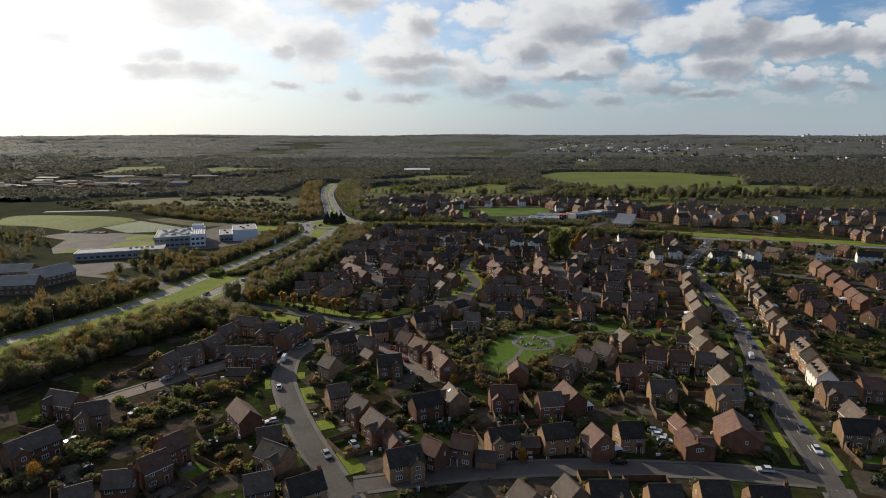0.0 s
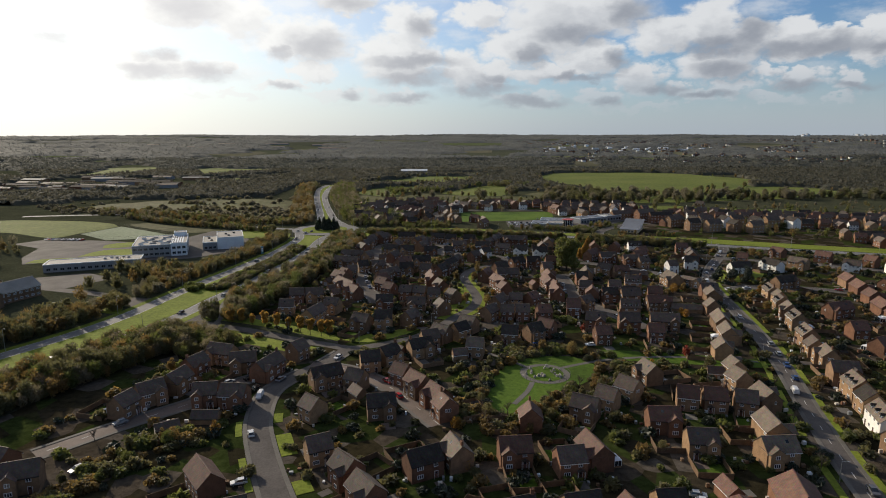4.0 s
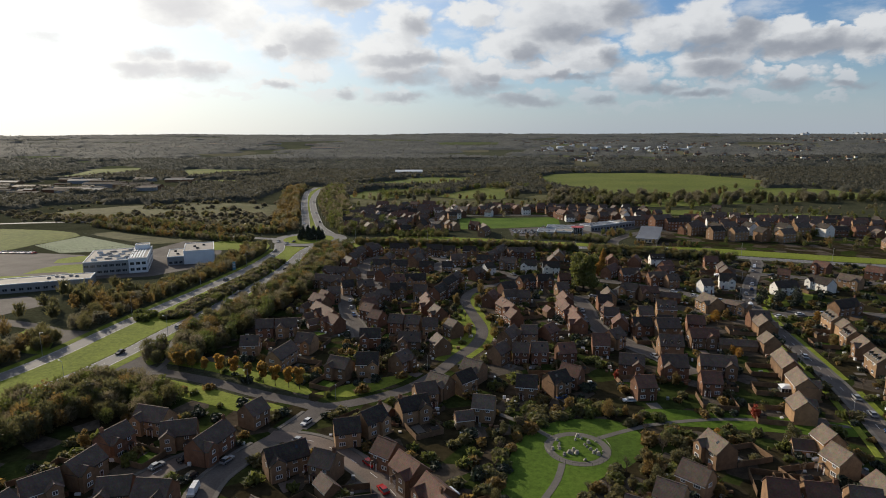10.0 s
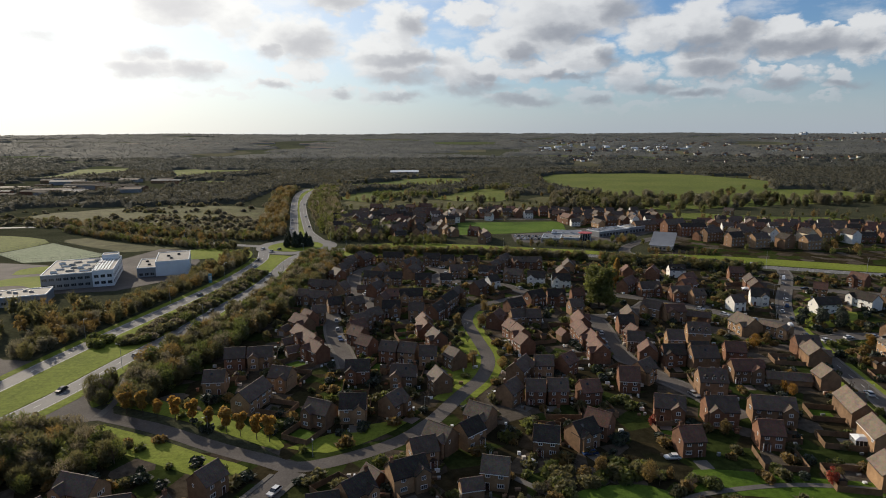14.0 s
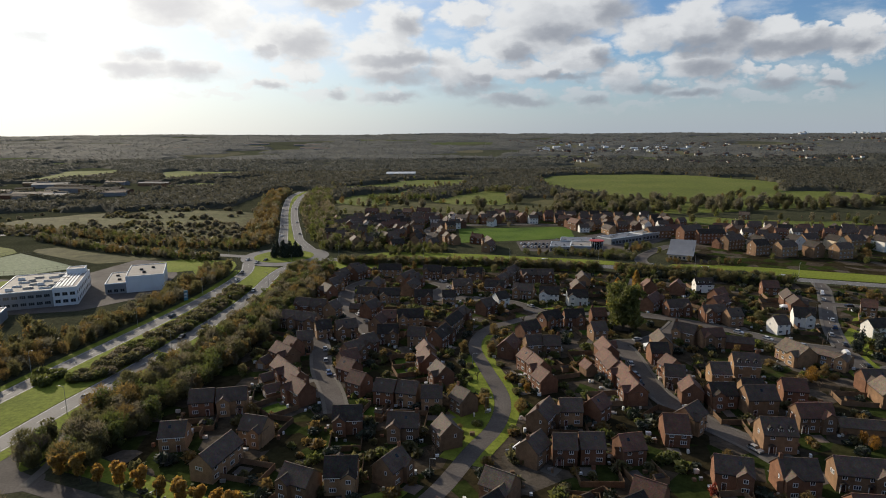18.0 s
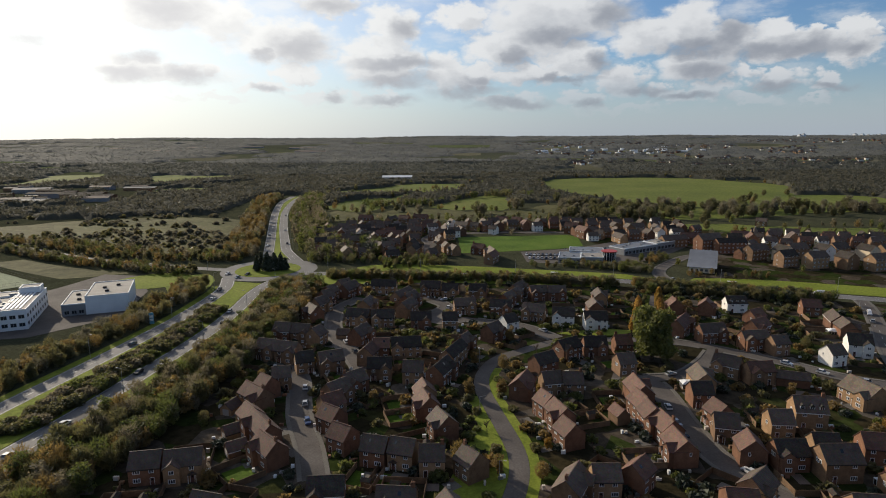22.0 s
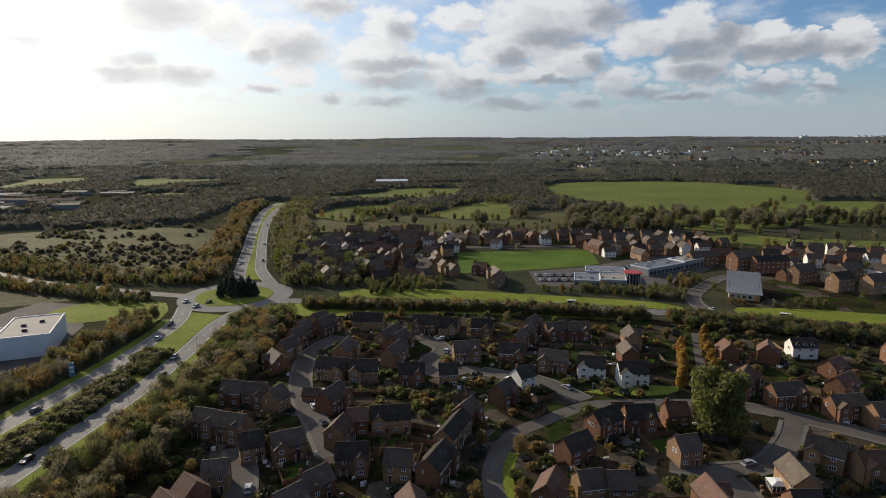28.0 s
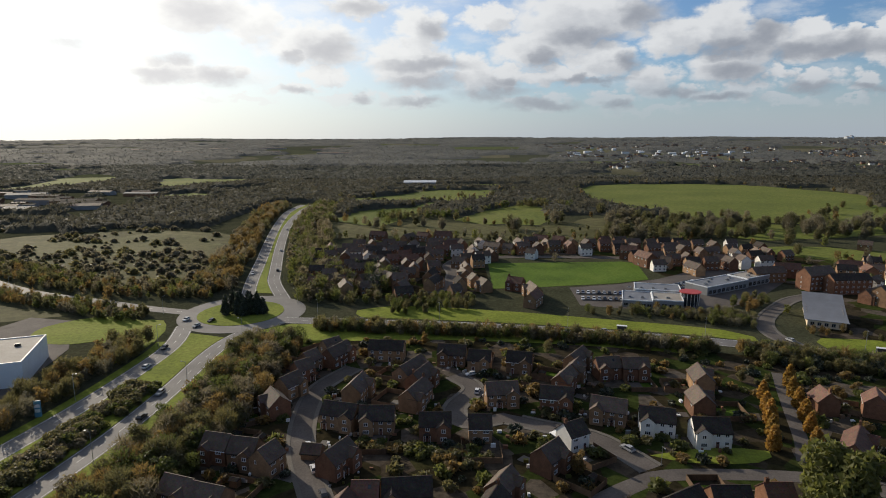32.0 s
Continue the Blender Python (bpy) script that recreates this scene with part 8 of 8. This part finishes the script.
# parked along the streets
for line, width, z, label, key, paved, dash, name, edge in ROADS:
    if not paved:
        continue
    for i in range(3, len(line) - 3, 4):
        if crng.random() < 0.5 and line[i][1] < 560:
            side = crng.choice((-1, 1)) * (width / 2 - 1.1)
            (x0, y0), (x1, y1) = line[i], line[i + 1]
            d = math.hypot(x1 - x0, y1 - y0) or 1
            x, y = x0 - (y1 - y0) / d * side, y0 + (x1 - x0) / d * side
            if all((x - a) ** 2 + (y - b) ** 2 > 30 for a, b in CAR_SPOTS) and all(near_line(o, x, y) > w / 2 + 2 for o, w, *_ in ROADS if o is not line):
                car(x, y, math.degrees(math.atan2(y1 - y0, x1 - x0)) + crng.choice((0, 180)), crng.choice(PAINTS), crng.random() < 0.06, z + 0.004)
for i in range(20):
    car(76 + (i % 10) * 2.9, 626 + (i // 10) * 13 - 0.35 * (i % 10), 80, PAINTS[(i * 3) % 10], z=0.075)
for i in range(16):
    car(130 + (i % 8) * 3.0, 640 + (i // 8) * 9 + 2.2 * (i % 8), 125, PAINTS[(i * 7 + 1) % 10], z=0.075)
for i in range(12):
    car(-330 + (i % 18) * 2.9, 552 - (i // 18) * 7 - 0.35 * (i % 18), 80, PAINTS[(i * 7) % 10], z=0.075)

# ---- street lamps and signs ----
s = Shape()
s.tube((0, 0, -0.2), (0, 0, 8), 0.1, 0.06, "metal_grey", 6)
POLE = s.mesh("pole")
s = Shape()
s.tube((0, 0, 7.9), (0, 1.3, 8.2), 0.05, 0.04, "metal_grey", 5)
ARM = s.mesh("arm")
s = Shape()
s.box(-0.14, 1.2, 8.14, 0.14, 1.8, 8.28, "metal_grey")
s.box(-0.1, 1.24, 8.09, 0.1, 1.76, 8.139, "frame_white")
LANTERN = s.mesh("lantern")


def street_lamp(x, y, rot, k=1.0):
    l = tagged(new("street_lamp"), "tall grey steel street lamp with one arm", "street lamp", "street lamps")
    l.matrix_basis = pose(x, y, 0, 0, 0, rot) @ Matrix.Diagonal((1, 1, k, 1))
    put("pole", POLE, None, l)
    put("arm", ARM, None, l)
    put("lantern", LANTERN, None, l)


for line, off, step, k in ((DUAL_NEAR, -5.2, 13, 1.2), (DUAL_FAR, 5.2, 14, 1.2), (EAST, 6.2, 15, 1.15), (AVENUE, 5.0, 11, 0.75), (ENTRY, 4.8, 9, 0.7), (WEST, 5.4, 15, 1.1), (NORTH_R, -5.2, 16, 1.1)):
    ln = offset_line(line, off)
    for i in range(5, len(ln) - 1, step + 4):
        (x0, y0), (x1, y1) = line[i], line[i + 1]
        if all(near_line(o, *ln[i]) > w / 2 + 0.3 for o, w, *_ in ROADS):
            street_lamp(*ln[i], math.degrees(math.atan2(y1 - y0, x1 - x0)) + (180 if off > 0 else 0), k)
pylon = tagged(new("sign_pylon"), "tall blue and white sign pylon beside the dual road", "sign")
pylon.matrix_basis = pose(-129, 487, 0, 0, 0, 10)
s = Shape()
s.box(-1.0, -0.2, -0.2, 1.0, 0.2, 5.5, "sign_blue")
put("panel", s.mesh("panel"), None, pylon)
for z in (1.6, 3.2):
    s = Shape()
    s.box(-0.8, -0.23, z, 0.8, -0.2, z + 1.1, "frame_white")
    put("notice", s.mesh("notice"), None, pylon, "white panel")

# ---- the playground in the park ----
ring = [(42 + 9.3 * math.cos(a * math.pi / 16), 251.7 + 9.5 * math.sin(a * math.pi / 16)) for a in range(32)]
patch("playground", "oval pale gravel playground in the park", ring, 0.12, "pavement", "playground")
patch("playground_grass", "rough grass mound inside the playground path", [(42 + 7.0 * math.cos(a * math.pi / 16), 251.7 + 7.2 * math.sin(a * math.pi / 16)) for a in range(32)], 0.15, "park", "grass")
pr = random.Random(2)
for i in range(26):
    a, r_ = pr.uniform(0, 6.28), 7.2 * pr.random() ** 0.5
    s = Shape()
    q = pr.uniform(0.35, 0.8)
    s.tube((0, 0, -0.1), (pr.uniform(-0.2, 0.2), pr.uniform(-0.2, 0.2), q * 1.3), q, q * 0.55, "stone", 6)
    b = put("boulder", s.mesh("boulder"), pose(42 + r_ * math.cos(a), 251.7 + r_ * math.sin(a), 0.12, pr.uniform(-8, 8), pr.uniform(-8, 8), pr.uniform(0, 360)))
    tagged(b, "pale rough boulder on the playground gravel", "boulder", "boulders of the playground")
fence_ring = tagged(new("playground_rail"), "low dark metal rail round the playground", "fence")
s = Shape()
for i in range(32):
    a, b = ring[i], ring[(i + 1) % 32]
    s.tube((*a, 1.0), (*b, 1.0), 0.03, 0.03, "gutter", 4)
put("rail", s.mesh("rail"), None, fence_ring)
POST = Shape()
POST.tube((0, 0, -0.1), (0, 0, 1.05), 0.035, 0.035, "gutter", 5)
POST = POST.mesh("post")
for x, y in ring:
    put("post", POST, Matrix.Translation((x, y, 0)), fence_ring)
for pts in ([(27, 226), (33, 236), (36, 244)], [(49, 257), (60, 262), (72, 266), (96, 268), (128, 262)], [(36, 258), (30, 266), (20, 276)]):
    ln = smooth_line(pts, 3)
    a, b = offset_line(ln, 0.9), offset_line(ln, -0.9)
    patch("path", "narrow paved path through the park grass", a + b[::-1], 0.13, "pavement", "path")

# ---- the pitch's fence and the bus shelters ----
pitch_fence = tagged(new("pitch_fence"), "tall dark mesh fence round the pale pitch", "fence")
TALL_POST = Shape()
TALL_POST.tube((0, 0, -0.1), (0, 0, 3.0), 0.06, 0.05, "gutter", 5)
TALL_POST = TALL_POST.mesh("post")
corners = [(-319, 582), (-304, 626), (-232, 573), (-250, 556), (-278, 548)]
for k in range(5):
    (x0, y0), (x1, y1) = corners[k], corners[(k + 1) % 5]
    n = max(2, round(math.hypot(x1 - x0, y1 - y0) / 6))
    for i in range(n):
        put("post", TALL_POST, Matrix.Translation((x0 + (x1 - x0) * i / n, y0 + (y1 - y0) * i / n, 0)), pitch_fence)
    for z in (0.3, 1.5, 2.9):
        s = Shape()
        s.tube((x0, y0, z), (x1, y1, z), 0.03, 0.03, "gutter", 4)
        put("rail", s.mesh("rail"), None, pitch_fence)


def bus_shelter(x, y, rot):
    b = tagged(new("bus_shelter"), "small glazed bus shelter with a pale roof beside the road", "bus shelter", "bus shelters")
    b.matrix_basis = pose(x, y, 0.1, 0, 0, rot)
    s = Shape()
    s.box(-2.3, -0.9, 2.35, 2.3, 0.9, 2.5, "panel_white")
    put("roof", s.mesh("roof"), None, b)
    s = Shape()
    s.box(-2.1, 0.68, 0.3, 2.1, 0.72, 2.2, "glass")
    put("back_panel", s.mesh("back_panel"), None, b, "dark glass panel")
    for px in (-2.1, 2.1):
        for py in (-0.7, 0.7):
            s = Shape()
            s.box(px - 0.05, py - 0.05, -0.1, px + 0.05, py + 0.05, 2.35, "metal_grey")
            put("post", s.mesh("post"), None, b)


bus_shelter(81.5, 571.5, -13)
bus_shelter(178, 540.5, -24)

# ---- garden fences, sheds ----
def fence_mesh(w, d):
    s = Shape()
    for x0, y0, x1, y1 in ((-w / 2, 0, -w / 2, d), (-w / 2, d, w / 2, d), (w / 2, 0, w / 2, d)):
        dx, dy = (0.04, 0) if x0 == x1 else (0, 0.04)
        s.box(min(x0, x1) - dx, min(y0, y1) - dy, -0.1, max(x0, x1) + dx, max(y0, y1) + dy, 1.75, "timber")
    return s.mesh("garden_fence")


def garden_shed_mesh():
    s = Shape()
    s.box(-1.2, -0.9, -0.1, 1.2, 0.9, 1.9, "timber")
    s.solid([(-1.35, -1.05, 1.86), (1.35, -1.05, 1.86), (1.35, 1.05, 1.86), (-1.35, 1.05, 1.86), (-1.35, 0, 2.5), (1.35, 0, 2.5)], [(0, 1, 5, 4), (2, 3, 4, 5), (0, 4, 3), (1, 2, 5), (3, 2, 1, 0)], "tile_slate")
    return s.mesh("garden_shed")


FENCES = [fence_mesh(w, d) for w, d in ((9, 9), (11, 10), (8, 11))]
SHED = garden_shed_mesh()
grng = random.Random(8)
HOMES = [o for o in scene.objects if o.parent is None and o.name.split(".")[0] == "house" and o.matrix_basis.translation.y < 560 and o.matrix_basis.translation.x < 230]
made = 0
for h in HOMES:
    x, y = h.matrix_basis.translation.x, h.matrix_basis.translation.y
    rot = math.degrees(h.matrix_basis.to_euler().z)
    back = grng.choice((0, 180))
    a = radians(rot + back + 90)
    gx, gy = x + math.cos(a) * 9.0, y + math.sin(a) * 9.0
    if made < 170 and all((gx - p) ** 2 + (gy - q) ** 2 > (r + 2.6) ** 2 for p, q, r in FOOTPRINTS if (p - x) ** 2 + (q - y) ** 2 > 4) and all(near_line(l, gx, gy) > w / 2 + 6 for l, w, *_ in ROADS):
        made += 1
        f = put("garden_fence", grng.choice(FENCES), pose(x + math.cos(a) * 3.8, y + math.sin(a) * 3.8, 0, 0, 0, rot + back))
        tagged(f, "weathered brown timber fence round a back garden", "fence", "garden fences")
        if grng.random() < 0.35:
            ring_ = [(gx + u * math.cos(radians(rot)) - v * math.sin(radians(rot)), gy + u * math.sin(radians(rot)) + v * math.cos(radians(rot))) for u, v in ((-3.6, -3.6), (3.6, -3.6), (3.6, 3), (-3.6, 3))]
            patch("lawn", "small back-garden lawn inside its fence", ring_, 0.045, "lawn")
        if grng.random() < 0.4:
            b = put("garden_shed", SHED, pose(gx + math.cos(a) * 2.6 + math.cos(a + 1.57) * 2, gy + math.sin(a) * 2.6 + math.sin(a + 1.57) * 2, 0, 0, 0, rot + grng.choice((0, 90))))
            tagged(b, "small brown timber garden shed with a felt roof", "shed", "garden sheds")


# ---- drives and clutter between the houses ----
drives, clutter = Shape(), Shape()
dr = random.Random(61)
for h in [o for o in scene.objects if o.parent is None and o.name.split(".")[0] in ("house", "garage") and o.matrix_basis.translation.y < 600]:
    x, y = h.matrix_basis.translation.x, h.matrix_basis.translation.y
    rot = h.matrix_basis.to_euler().z
    c, s_ = math.cos(rot), math.sin(rot)
    side = dr.choice((-1, 1))
    u, v = dr.uniform(-2, 2), side * dr.uniform(6.0, 7.5)
    px, py = x + u * c - v * s_, y + u * s_ + v * c
    if all(near_line(l, px, py) > w / 2 + 1.0 for l, w, *_ in ROADS):
        w_, d_ = dr.uniform(2.2, 4.5), dr.uniform(3, 5)
        q = [(px + a * w_ * c - b * d_ * s_, py + a * w_ * s_ + b * d_ * c) for a, b in ((-0.5, -0.5), (0.5, -0.5), (0.5, 0.5), (-0.5, 0.5))]
        drives.face([(a, b, 0.075) for a, b in q], dr.choice(("block_paving", "pavement", "pavement", "asphalt_old")))
    for k in range(dr.randint(5, 10)):
        a = dr.uniform(0, 6.28)
        r_ = dr.uniform(5.2, 9)
        cx, cy = x + r_ * math.cos(a), y + r_ * math.sin(a)
        if free(cx, cy, -2.4, 0.8):
            e, g_ = dr.uniform(0.2, 0.75), dr.uniform(0.2, 0.5)
            clutter.box(cx - e, cy - g_, -0.05, cx + e, cy + g_, dr.uniform(0.4, 1.2), dr.choice(("frame_white", "timber", "metal_grey", "leaf_green", "panel_white", "timber", "garage_door", "brick_red")))
tagged(new("driveway", drives.mesh("driveway")), "patches of block paving and flags before the houses", "driveway", kind="stuff")
tagged(new("garden_clutter", clutter.mesh("garden_clutter")), "bins, planters, benches and boxes about the gardens", "clutter", kind="stuff")
